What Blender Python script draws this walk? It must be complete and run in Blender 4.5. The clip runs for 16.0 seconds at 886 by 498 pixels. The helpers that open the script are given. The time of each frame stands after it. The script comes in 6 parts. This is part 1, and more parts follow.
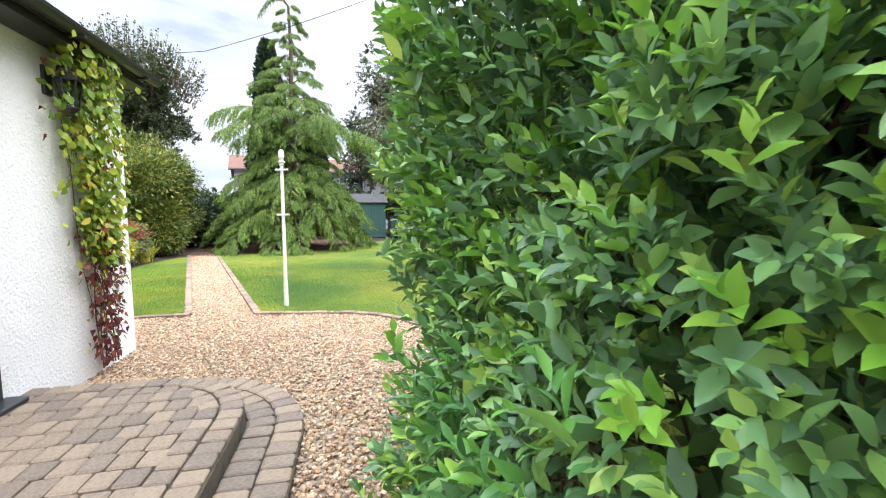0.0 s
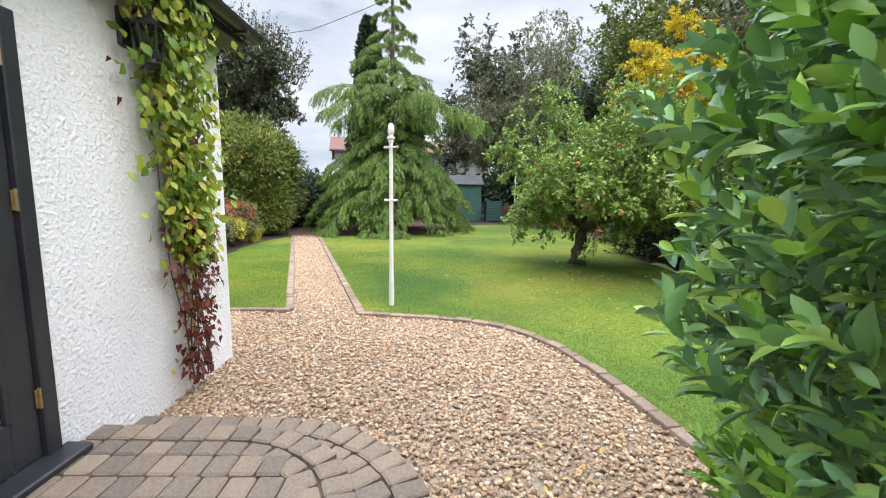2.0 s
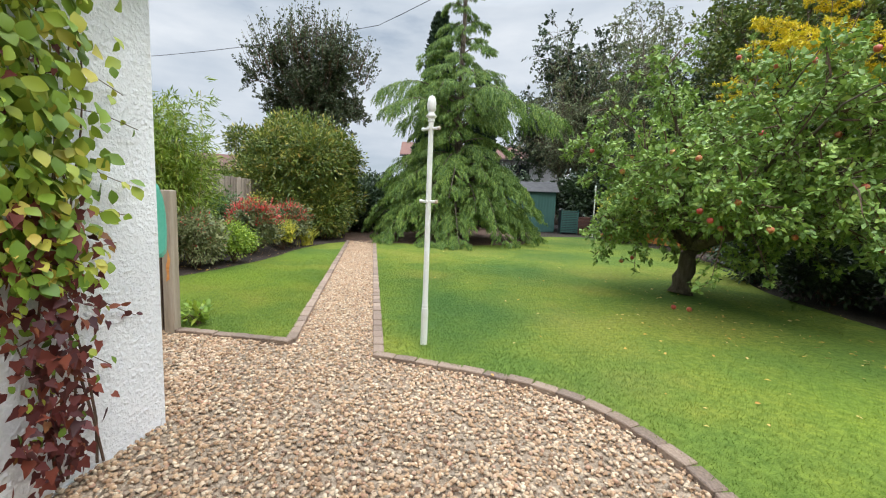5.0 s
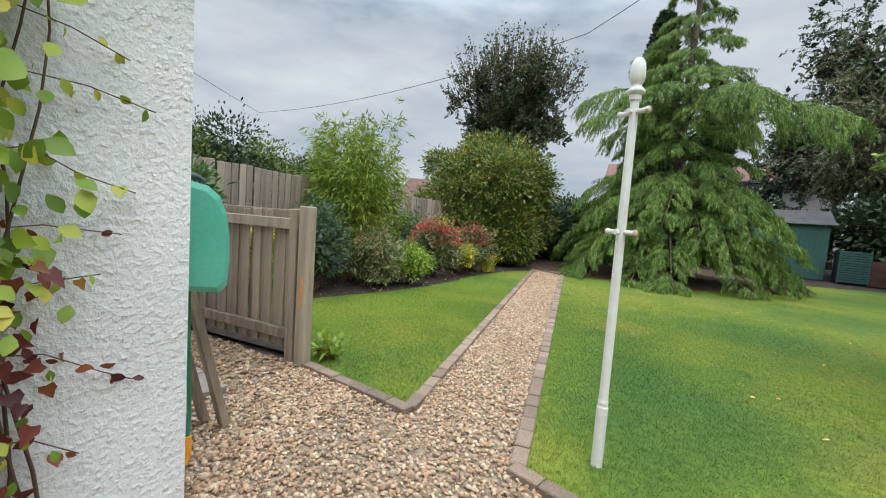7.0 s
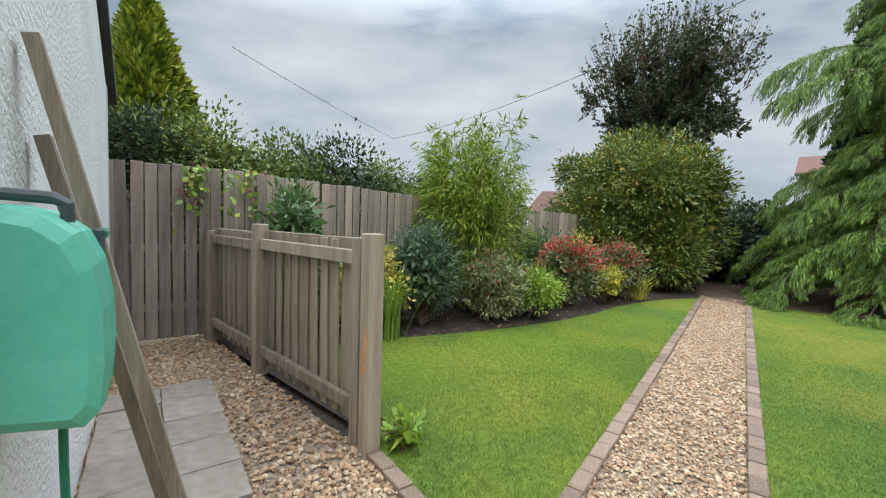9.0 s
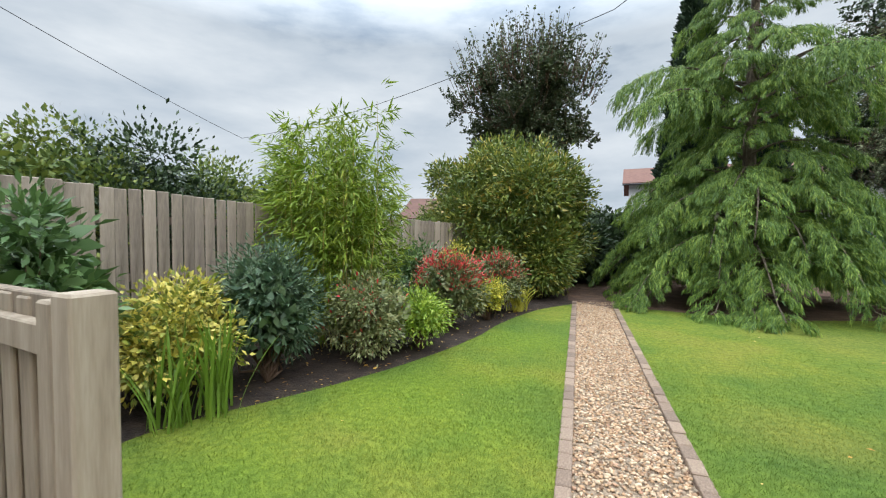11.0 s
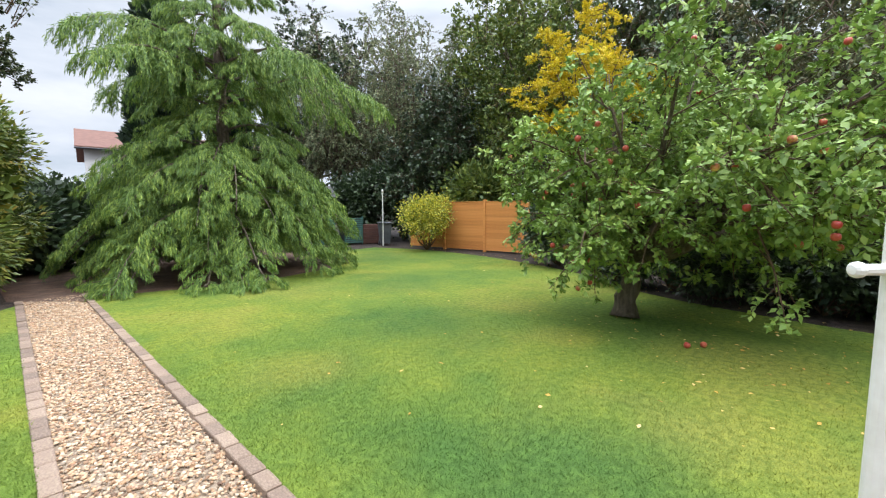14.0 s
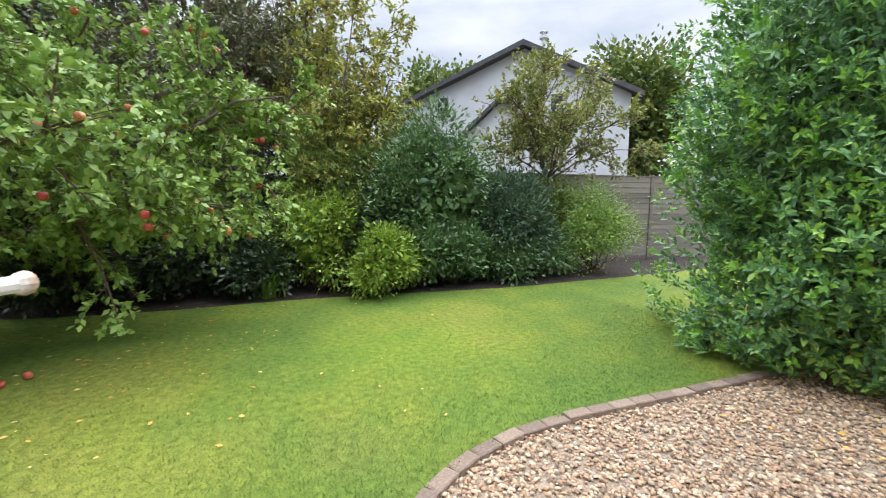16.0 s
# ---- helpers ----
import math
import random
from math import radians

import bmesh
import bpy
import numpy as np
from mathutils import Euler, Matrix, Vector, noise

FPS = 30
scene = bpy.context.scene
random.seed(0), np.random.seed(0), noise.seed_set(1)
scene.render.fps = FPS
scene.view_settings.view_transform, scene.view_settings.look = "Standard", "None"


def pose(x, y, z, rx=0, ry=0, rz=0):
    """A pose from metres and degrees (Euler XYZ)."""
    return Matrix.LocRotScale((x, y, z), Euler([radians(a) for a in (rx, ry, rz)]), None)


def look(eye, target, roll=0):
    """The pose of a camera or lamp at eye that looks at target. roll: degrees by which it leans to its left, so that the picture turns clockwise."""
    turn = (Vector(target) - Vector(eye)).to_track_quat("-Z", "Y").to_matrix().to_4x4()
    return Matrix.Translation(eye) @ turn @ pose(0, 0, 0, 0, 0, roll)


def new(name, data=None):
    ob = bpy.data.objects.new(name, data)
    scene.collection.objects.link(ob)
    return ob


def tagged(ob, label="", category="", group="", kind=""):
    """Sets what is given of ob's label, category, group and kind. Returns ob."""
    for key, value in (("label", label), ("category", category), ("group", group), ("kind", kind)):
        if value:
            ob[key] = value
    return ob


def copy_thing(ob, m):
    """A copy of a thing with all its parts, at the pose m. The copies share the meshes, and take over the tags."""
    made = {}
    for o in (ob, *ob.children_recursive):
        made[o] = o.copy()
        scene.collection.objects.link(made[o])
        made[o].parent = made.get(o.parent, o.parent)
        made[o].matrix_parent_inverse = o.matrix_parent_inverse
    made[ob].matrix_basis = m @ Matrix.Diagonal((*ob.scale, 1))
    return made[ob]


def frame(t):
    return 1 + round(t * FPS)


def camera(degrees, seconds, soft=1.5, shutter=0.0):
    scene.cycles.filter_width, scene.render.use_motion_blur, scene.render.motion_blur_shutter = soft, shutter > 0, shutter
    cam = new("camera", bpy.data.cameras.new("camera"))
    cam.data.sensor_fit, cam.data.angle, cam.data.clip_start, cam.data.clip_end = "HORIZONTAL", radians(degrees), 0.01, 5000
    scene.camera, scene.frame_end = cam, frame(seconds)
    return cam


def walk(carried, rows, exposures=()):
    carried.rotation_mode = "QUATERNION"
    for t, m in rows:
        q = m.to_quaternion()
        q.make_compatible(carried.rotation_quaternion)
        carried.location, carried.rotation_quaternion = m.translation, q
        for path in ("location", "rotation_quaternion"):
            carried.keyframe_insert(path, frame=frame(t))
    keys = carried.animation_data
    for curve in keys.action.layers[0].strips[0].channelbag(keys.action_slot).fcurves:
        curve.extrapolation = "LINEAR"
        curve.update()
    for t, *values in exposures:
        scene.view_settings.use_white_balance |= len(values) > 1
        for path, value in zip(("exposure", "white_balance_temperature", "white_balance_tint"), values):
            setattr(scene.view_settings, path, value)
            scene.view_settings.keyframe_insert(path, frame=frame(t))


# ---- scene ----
cam = camera(93.6, 16.0, soft=1.1, shutter=0.08)
PATH = [
    (0, (0.241, 0.034, 1.409), (1.273, 1.739, 1.238), -0.2),
    (0.5, (0.253, 0.433, 1.401), (1.241, 2.158, 1.187), -0.4),
    (1, (0.178, 0.813, 1.418), (1.094, 2.576, 1.186), -0.3),
    (1.5, (0.231, 1.105, 1.479), (1.012, 2.928, 1.216), -0.0),
    (2, (0.279, 1.319, 1.477), (0.938, 3.19, 1.217), 0.7),
    (2.5, (0.421, 1.547, 1.454), (0.976, 3.455, 1.223), 0.9),
    (3, (0.529, 1.718, 1.535), (1.027, 3.639, 1.283), 1.4),
    (3.2, (0.563, 1.81, 1.544), (1.065, 3.728, 1.283), 1.4),
    (5.3, (0.958, 2.933, 1.399), (1.197, 4.907, 1.185), 2.6),
    (5.5, (0.975, 3.081, 1.419), (1.123, 5.065, 1.218), 2.6),
    (6, (1.092, 3.427, 1.425), (0.978, 5.415, 1.243), 2.8),
    (6.5, (1.213, 3.735, 1.448), (0.833, 5.692, 1.287), 3.8),
    (7, (1.184, 4.084, 1.421), (0.593, 5.988, 1.258), 4.1),
    (7.5, (1.122, 4.417, 1.441), (0.321, 6.241, 1.267), 3.3),
    (8, (1.064, 4.79, 1.47), (0.014, 6.485, 1.313), 2.5),
    (8.2, (1.048, 4.895, 1.470), (-0.118, 6.512, 1.318), 1.6),
    (10.3, (0.353, 6.167, 1.53), (-0.754, 7.832, 1.487), 0.8),
    (10.5, (0.302, 6.261, 1.535), (-0.679, 8.003, 1.484), 0.7),
    (11, (0.215, 6.478, 1.575), (-0.405, 8.378, 1.501), 0.3),
    (11.5, (0.257, 6.654, 1.59), (0.0, 8.635, 1.486), -0.0),
    (12, (0.295, 6.68, 1.572), (0.431, 8.672, 1.452), 0.0),
    (12.5, (0.162, 6.87, 1.568), (0.773, 8.769, 1.427), 0.2),
    (13, (0.081, 6.874, 1.587), (1.053, 8.616, 1.433), -0.0),
    (13.5, (0.04, 6.85, 1.582), (1.267, 8.419, 1.408), -0.1),
    (14, (0.083, 6.755, 1.532), (1.525, 8.128, 1.341), -0.2),
    (14.5, (0.226, 6.797, 1.505), (1.941, 7.803, 1.294), 0.6),
    (15, (0.432, 6.664, 1.508), (2.375, 7.096, 1.305), 0.5),
    (15.5, (0.58, 6.449, 1.536), (2.548, 6.166, 1.316), -0.3),
    (16, (0.665, 6.34, 1.522), (2.401, 5.373, 1.291), 0.4),
]
walk(cam, [(r[0], look(*r[1:])) for r in PATH], [(0, 0.93, 6500, 15), (1.5, 0.70, 6500, 16), (3, 0.42, 6500, 15), (5.5, 0.25, 6500, 11), (7.5, 0.0, 6400, 10), (8.2, 0.0, 6400, 10), (10.5, 0.18, 6450, 10), (13, 0.42, 6500, 12), (14.5, 0.6, 6450, 15), (16, 0.55, 6400, 15)])

# ---- light ----
world = bpy.data.worlds.new("overcast_sky")
scene.world = world
world.use_nodes = True
wn, wl = world.node_tree.nodes, world.node_tree.links
wn.clear()
w_out = wn.new("ShaderNodeOutputWorld")
w_bg = wn.new("ShaderNodeBackground")
w_sky = wn.new("ShaderNodeTexSky")
w_sky.sky_type = "NISHITA"
w_sky.sun_disc = False
w_sky.sun_elevation, w_sky.sun_rotation = radians(42), radians(150)
w_scale = wn.new("ShaderNodeVectorMath")
w_scale.operation = "SCALE"
w_scale.inputs[3].default_value = 0.10
w_tc = wn.new("ShaderNodeTexCoord")
w_map = wn.new("ShaderNodeMapping")
w_map.inputs["Scale"].default_value = (1.0, 1.0, 3.2)
w_noise = wn.new("ShaderNodeTexNoise")
w_noise.inputs["Scale"].default_value = 2.6
w_noise.inputs["Detail"].default_value = 7.0
w_noise.inputs["Roughness"].default_value = 0.55
w_ramp = wn.new("ShaderNodeValToRGB")
w_ramp.color_ramp.elements[0].position, w_ramp.color_ramp.elements[0].color = 0.30, (0.49, 0.59, 0.70, 1)
w_ramp.color_ramp.elements[1].position, w_ramp.color_ramp.elements[1].color = 0.72, (0.92, 0.98, 1.03, 1)
w_cover = wn.new("ShaderNodeValToRGB")
w_cover.color_ramp.elements[0].position, w_cover.color_ramp.elements[0].color = 0.22, (0.55, 0.55, 0.55, 1)
w_cover.color_ramp.elements[1].position, w_cover.color_ramp.elements[1].color = 0.42, (1, 1, 1, 1)
w_mix = wn.new("ShaderNodeMix")
w_mix.data_type = "RGBA"
wl.new(w_tc.outputs["Generated"], w_map.inputs["Vector"])
wl.new(w_map.outputs["Vector"], w_noise.inputs["Vector"])
wl.new(w_noise.outputs["Fac"], w_ramp.inputs["Fac"])
wl.new(w_noise.outputs["Fac"], w_cover.inputs["Fac"])
wl.new(w_sky.outputs["Color"], w_scale.inputs[0])
wl.new(w_cover.outputs["Color"], w_mix.inputs["Factor"])
wl.new(w_scale.outputs["Vector"], w_mix.inputs["A"])
wl.new(w_ramp.outputs["Color"], w_mix.inputs["B"])
wl.new(w_mix.outputs["Result"], w_bg.inputs["Color"])
w_bg.inputs["Strength"].default_value = 1.0
# an overcast sky is about three times as bright overhead as at the horizon; here over six times, to light the ground
# more than the low sky shows
w_sep = wn.new("ShaderNodeSeparateXYZ")
wl.new(w_tc.outputs["Generated"], w_sep.inputs[0])
w_grad = wn.new("ShaderNodeMapRange")
w_grad.inputs["From Min"].default_value, w_grad.inputs["From Max"].default_value = 0.40, 1.0
w_grad.inputs["To Min"].default_value, w_grad.inputs["To Max"].default_value = 0.77, 5.1
wl.new(w_sep.outputs["Z"], w_grad.inputs["Value"])
w_lift = wn.new("ShaderNodeVectorMath")
w_lift.operation = "SCALE"
wl.new(w_mix.outputs["Result"], w_lift.inputs[0])
wl.new(w_grad.outputs["Result"], w_lift.inputs[3])
wl.new(w_lift.outputs["Vector"], w_bg.inputs["Color"])
wl.new(w_bg.outputs["Background"], w_out.inputs["Surface"])

sun = new("sun", bpy.data.lights.new("sun", "SUN"))
sun.data.energy, sun.data.angle, sun.data.color = 1.15, radians(30), (1.0, 0.96, 0.9)
sun.matrix_world = look((0, 0, 30), (0 - 30 * math.sin(radians(150)) / math.tan(radians(42)), 30 * 0.866 / math.tan(radians(42)), 0))


# ---- materials ----
def shader(name, rough=0.8, metal=0.0, spec=0.5):
    m = bpy.data.materials.new(name)
    m.use_nodes = True
    b = m.node_tree.nodes["Principled BSDF"]
    b.inputs["Roughness"].default_value = rough
    b.inputs["Metallic"].default_value = metal
    b.inputs["Specular IOR Level"].default_value = spec
    return m, m.node_tree.nodes, m.node_tree.links, b


def ramp_node(nodes, stops):
    r = nodes.new("ShaderNodeValToRGB")
    els = r.color_ramp.elements
    while len(els) < len(stops):
        els.new(0.5)
    for el, (p, c) in zip(els, stops):
        el.position, el.color = p, (*c, 1)
    return r


def noise_node(nodes, links, scale, detail=4.0, coord="Object", stretch=None):
    tc = nodes.new("ShaderNodeTexCoord")
    n = nodes.new("ShaderNodeTexNoise")
    n.inputs["Scale"].default_value, n.inputs["Detail"].default_value = scale, detail
    src = tc.outputs[coord]
    if stretch:
        mp = nodes.new("ShaderNodeMapping")
        mp.inputs["Scale"].default_value = stretch
        links.new(src, mp.inputs["Vector"])
        src = mp.outputs["Vector"]
    links.new(src, n.inputs["Vector"])
    return n


def mix_node(nodes, links, fac, a, b, mode="MIX"):
    mx = nodes.new("ShaderNodeMix")
    mx.data_type, mx.blend_type = "RGBA", mode
    for sock, v in ((mx.inputs["Factor"], fac), (mx.inputs["A"], a), (mx.inputs["B"], b)):
        if isinstance(v, (int, float)):
            sock.default_value = v
        elif isinstance(v, tuple):
            sock.default_value = (*v, 1)
        else:
            links.new(v, sock)
    return mx.outputs["Result"]


def bump(nodes, links, b, height, strength, dist):
    n = nodes.new("ShaderNodeBump")
    n.inputs["Strength"].default_value, n.inputs["Distance"].default_value = strength, dist
    links.new(height, n.inputs["Height"])
    links.new(n.outputs["Normal"], b.inputs["Normal"])


def mottled(name, stops, scale, fine, rough=0.8, metal=0.0, strength=0.4, dist=0.004, by_object=0.0, stretch=None, spec=0.5):
    """Two scales of noise colour, fine relief, and a shift from object to object."""
    m, ns, ls, b = shader(name, rough, metal, spec)
    n1 = noise_node(ns, ls, scale, 5, stretch=stretch)
    n2 = noise_node(ns, ls, fine, 6, stretch=stretch)
    r = ramp_node(ns, stops)
    add = ns.new("ShaderNodeMath")
    add.operation = "MULTIPLY_ADD"
    ls.new(n2.outputs["Fac"], add.inputs[0])
    add.inputs[1].default_value = 0.45
    sub = ns.new("ShaderNodeMath")
    sub.operation = "MULTIPLY_ADD"
    ls.new(n1.outputs["Fac"], sub.inputs[0])
    sub.inputs[1].default_value, sub.inputs[2].default_value = 0.9, -0.18
    ls.new(sub.outputs[0], add.inputs[2])
    fac = add.outputs[0]
    if by_object:
        oi = ns.new("ShaderNodeObjectInfo")
        sh = ns.new("ShaderNodeMath")
        sh.operation = "MULTIPLY_ADD"
        ls.new(oi.outputs["Random"], sh.inputs[0])
        sh.inputs[1].default_value = by_object
        ad = ns.new("ShaderNodeMath")
        ad.operation = "ADD"
        sh.inputs[2].default_value = -by_object / 2
        ls.new(fac, ad.inputs[0])
        ls.new(sh.outputs[0], ad.inputs[1])
        fac = ad.outputs[0]
    ls.new(fac, r.inputs["Fac"])
    ls.new(r.outputs["Color"], b.inputs["Base Color"])
    bump(ns, ls, b, n2.outputs["Fac"], strength, dist)
    return m


def leafy(name, stops, rough=0.45, thin=0.35, spec=0.5):
    """Leaves: the colour changes from leaf to leaf, and light shines through a little."""
    m, ns, ls, b = shader(name, rough, 0.0, spec)
    geo = ns.new("ShaderNodeNewGeometry")
    r = ramp_node(ns, stops)
    n = noise_node(ns, ls, 1.6, 2)
    ad = ns.new("ShaderNodeMath")
    ad.operation = "MULTIPLY_ADD"
    ls.new(n.outputs["Fac"], ad.inputs[0])
    ad.inputs[1].default_value = 0.5
    sc = ns.new("ShaderNodeMath")
    sc.operation = "MULTIPLY_ADD"
    ls.new(geo.outputs["Random Per Island"], sc.inputs[0])
    sc.inputs[1].default_value, sc.inputs[2].default_value = 0.75, -0.13
    ls.new(sc.outputs[0], ad.inputs[2])
    ls.new(ad.outputs[0], r.inputs["Fac"])
    ls.new(r.outputs["Color"], b.inputs["Base Color"])
    tr = ns.new("ShaderNodeBsdfTranslucent")
    ls.new(r.outputs["Color"], tr.inputs["Color"])
    ms = ns.new("ShaderNodeMixShader")
    ms.inputs[0].default_value = thin * 0.6
    ls.new(b.outputs[0], ms.inputs[1])
    ls.new(tr.outputs[0], ms.inputs[2])
    ls.new(ms.outputs[0], ns["Material Output"].inputs["Surface"])
    return m


def stone_islands(name, stops, rough=0.75, fine=60):
    """Loose stones: the colour changes from stone to stone."""
    m, ns, ls, b = shader(name, rough)
    geo = ns.new("ShaderNodeNewGeometry")
    r = ramp_node(ns, stops)
    ls.new(geo.outputs["Random Per Island"], r.inputs["Fac"])
    n = noise_node(ns, ls, fine, 4)
    dark = ramp_node(ns, [(0.3, (0.72, 0.72, 0.72)), (0.7, (1.1, 1.08, 1.05))])
    ls.new(n.outputs["Fac"], dark.inputs["Fac"])
    ls.new(mix_node(ns, ls, 1.0, r.outputs["Color"], dark.outputs["Color"], "MULTIPLY"), b.inputs["Base Color"])
    bump(ns, ls, b, n.outputs["Fac"], 0.3, 0.003)
    return m


def wood(name, stops, by_object=0.35, rough=0.85):
    """Weathered timber with the grain along local z."""
    return mottled(name, stops, 2.5, 22, rough, strength=0.5, dist=0.003, by_object=by_object, stretch=(6, 6, 0.5))


STONES = [(0.0, (0.162, 0.095, 0.060)), (0.15, (0.364, 0.219, 0.124)), (0.32, (0.475, 0.303, 0.171)), (0.5, (0.545, 0.365, 0.223)), (0.62, (0.282, 0.223, 0.162)), (0.75, (0.585, 0.427, 0.282)), (0.9, (0.666, 0.540, 0.384)), (1.0, (0.424, 0.223, 0.137))]
M = {}
M["gravel"] = stone_islands("gravel_stones", STONES)
M["gravel_base"] = mottled("gravel_bed", [(0.25, (0.120, 0.085, 0.058)), (0.5, (0.314, 0.230, 0.155)), (0.75, (0.461, 0.380, 0.281))], 30, 90, 0.9, strength=0.8, dist=0.02)
M["soil"] = mottled("dark_soil", [(0.25, (0.018, 0.012, 0.009)), (0.55, (0.045, 0.03, 0.022)), (0.8, (0.085, 0.058, 0.042))], 6, 40, 0.95, strength=0.9, dist=0.03)
M["litter"] = mottled("needle_litter", [(0.25, (0.05, 0.028, 0.02)), (0.55, (0.12, 0.07, 0.045)), (0.8, (0.2, 0.12, 0.08))], 3, 50, 0.95, strength=0.8, dist=0.02)
M["paver"] = mottled("tumbled_paver", [(0.1, (0.14, 0.115, 0.095)), (0.4, (0.215, 0.165, 0.125)), (0.62, (0.28, 0.21, 0.15)), (0.9, (0.33, 0.255, 0.18))], 9, 70, 0.85, strength=0.6, dist=0.006, by_object=0.45)
M["edging"] = mottled("edging_block", [(0.1, (0.114, 0.083, 0.066)), (0.45, (0.238, 0.166, 0.121)), (0.75, (0.326, 0.237, 0.172)), (0.95, (0.396, 0.307, 0.234))], 8, 60, 0.9, strength=0.6, dist=0.006, by_object=0.4)
M["mortar"] = mottled("sandy_joint", [(0.3, (0.07, 0.06, 0.045)), (0.6, (0.14, 0.115, 0.085)), (0.8, (0.10, 0.12, 0.05))], 12, 60, 0.95)
M["slab"] = mottled("concrete_slab", [(0.2, (0.19, 0.155, 0.125)), (0.6, (0.31, 0.26, 0.215)), (0.9, (0.4, 0.34, 0.29))], 4, 60, 0.9, by_object=0.2)
M["fence"] = wood("weathered_fence", [(0.12, (0.128, 0.103, 0.085)), (0.4, (0.255, 0.206, 0.167)), (0.65, (0.383, 0.311, 0.254)), (0.95, (0.511, 0.423, 0.351))])
M["gate"] = wood("gate_timber", [(0.12, (0.121, 0.091, 0.067)), (0.4, (0.248, 0.193, 0.140)), (0.65, (0.363, 0.292, 0.216)), (0.95, (0.473, 0.396, 0.308))])
M["orange_wood"] = mottled("new_orange_timber", [(0.15, (0.40, 0.135, 0.03)), (0.5, (0.64, 0.25, 0.06)), (0.85, (0.76, 0.34, 0.10))], 2.5, 25, 0.8, by_object=0.25, stretch=(0.5, 0.5, 6))
M["grey_wood"] = mottled("grey_lap_timber", [(0.15, (0.12, 0.105, 0.085)), (0.5, (0.22, 0.19, 0.155)), (0.85, (0.32, 0.28, 0.23))], 2.5, 25, 0.9, by_object=0.3, stretch=(0.5, 0.5, 6))
M["white_paint"] = mottled("flaking_white_paint", [(0.15, (0.364, 0.338, 0.282)), (0.33, (0.640, 0.623, 0.565)), (0.6, (0.726, 0.718, 0.676))], 5, 38, 0.6, strength=0.5, dist=0.003)
M["rust_flecked"] = mottled("rust_flecked_paint", [(0.30, (0.260, 0.110, 0.045)), (0.48, (0.480, 0.380, 0.290)), (0.6, (0.700, 0.680, 0.630))], 16, 70, 0.7)
M["black_metal"] = mottled("black_metal", [(0.2, (0.012, 0.012, 0.014)), (0.8, (0.04, 0.04, 0.045))], 10, 60, 0.45)
M["door_paint"] = mottled("dark_grey_paint", [(0.2, (0.016, 0.017, 0.021)), (0.8, (0.035, 0.037, 0.043))], 4, 50, 0.42, strength=0.1)
M["brass"] = mottled("dull_brass", [(0.2, (0.42, 0.27, 0.12)), (0.8, (0.72, 0.52, 0.28))], 20, 90, 0.35, metal=0.9)
M["gutter"] = mottled("black_gutter", [(0.2, (0.012, 0.012, 0.014)), (0.8, (0.035, 0.035, 0.038))], 6, 40, 0.4)
M["slate"] = mottled("dark_roof_slate", [(0.2, (0.035, 0.034, 0.036)), (0.8, (0.10, 0.095, 0.095))], 5, 40, 0.8, by_object=0.2)
M["red_tile"] = mottled("terracotta_roof", [(0.2, (0.120, 0.055, 0.040)), (0.8, (0.210, 0.100, 0.072))], 4, 30, 0.85, by_object=0.2)
# greyed, faintly lavender: the shade on the gabled house is in this colour
M["far_render"] = mottled("far_white_render", [(0.2, (0.558, 0.549, 0.558)), (0.8, (0.702, 0.702, 0.716))], 1.2, 25, 0.9)
M["green_plastic"] = mottled("green_plastic", [(0.2, (0.08, 0.40, 0.28)), (0.8, (0.15, 0.52, 0.39))], 5, 40, 0.38, strength=0.12)
M["dark_green_plastic"] = mottled("dark_green_plastic", [(0.2, (0.01, 0.16, 0.09)), (0.8, (0.02, 0.24, 0.14))], 5, 40, 0.4, strength=0.12)
M["grey_plastic"] = mottled("grey_plastic", [(0.2, (0.05, 0.055, 0.06)), (0.8, (0.11, 0.12, 0.125))], 5, 40, 0.5, strength=0.12)
M["orange_plastic"] = mottled("orange_plastic", [(0.2, (0.75, 0.25, 0.02)), (0.8, (0.9, 0.38, 0.04))], 5, 40, 0.4, strength=0.1)
M["shed_green"] = mottled("green_shed_paint", [(0.2, (0.035, 0.10, 0.085)), (0.8, (0.07, 0.17, 0.145))], 2, 30, 0.8, by_object=0.2, stretch=(5, 5, 0.5))
M["brown_wood"] = mottled("brown_stained_timber", [(0.2, (0.06, 0.025, 0.018)), (0.8, (0.15, 0.065, 0.045))], 3, 30, 0.8, by_object=0.25)
M["bark"] = mottled("rough_bark", [(0.2, (0.053, 0.039, 0.028)), (0.55, (0.150, 0.116, 0.084)), (0.85, (0.300, 0.246, 0.182))], 7, 45, 0.95, strength=0.9, dist=0.02, stretch=(3, 3, 0.7))
M["twig"] = mottled("brown_twig", [(0.2, (0.06, 0.035, 0.022)), (0.8, (0.18, 0.11, 0.07))], 8, 60, 0.9)
M["cane"] = mottled("yellow_cane", [(0.2, (0.24, 0.19, 0.04)), (0.8, (0.46, 0.36, 0.10))], 8, 50, 0.6)
M["wire"] = mottled("dark_cable", [(0.2, (0.03, 0.03, 0.033)), (0.8, (0.06, 0.06, 0.065))], 8, 50, 0.7)
M["apple"] = mottled("apple_skin", [(0.2, (0.400, 0.035, 0.030)), (0.6, (0.500, 0.120, 0.060)), (0.9, (0.560, 0.480, 0.110))], 14, 60, 0.35, strength=0.05, by_object=0.5)

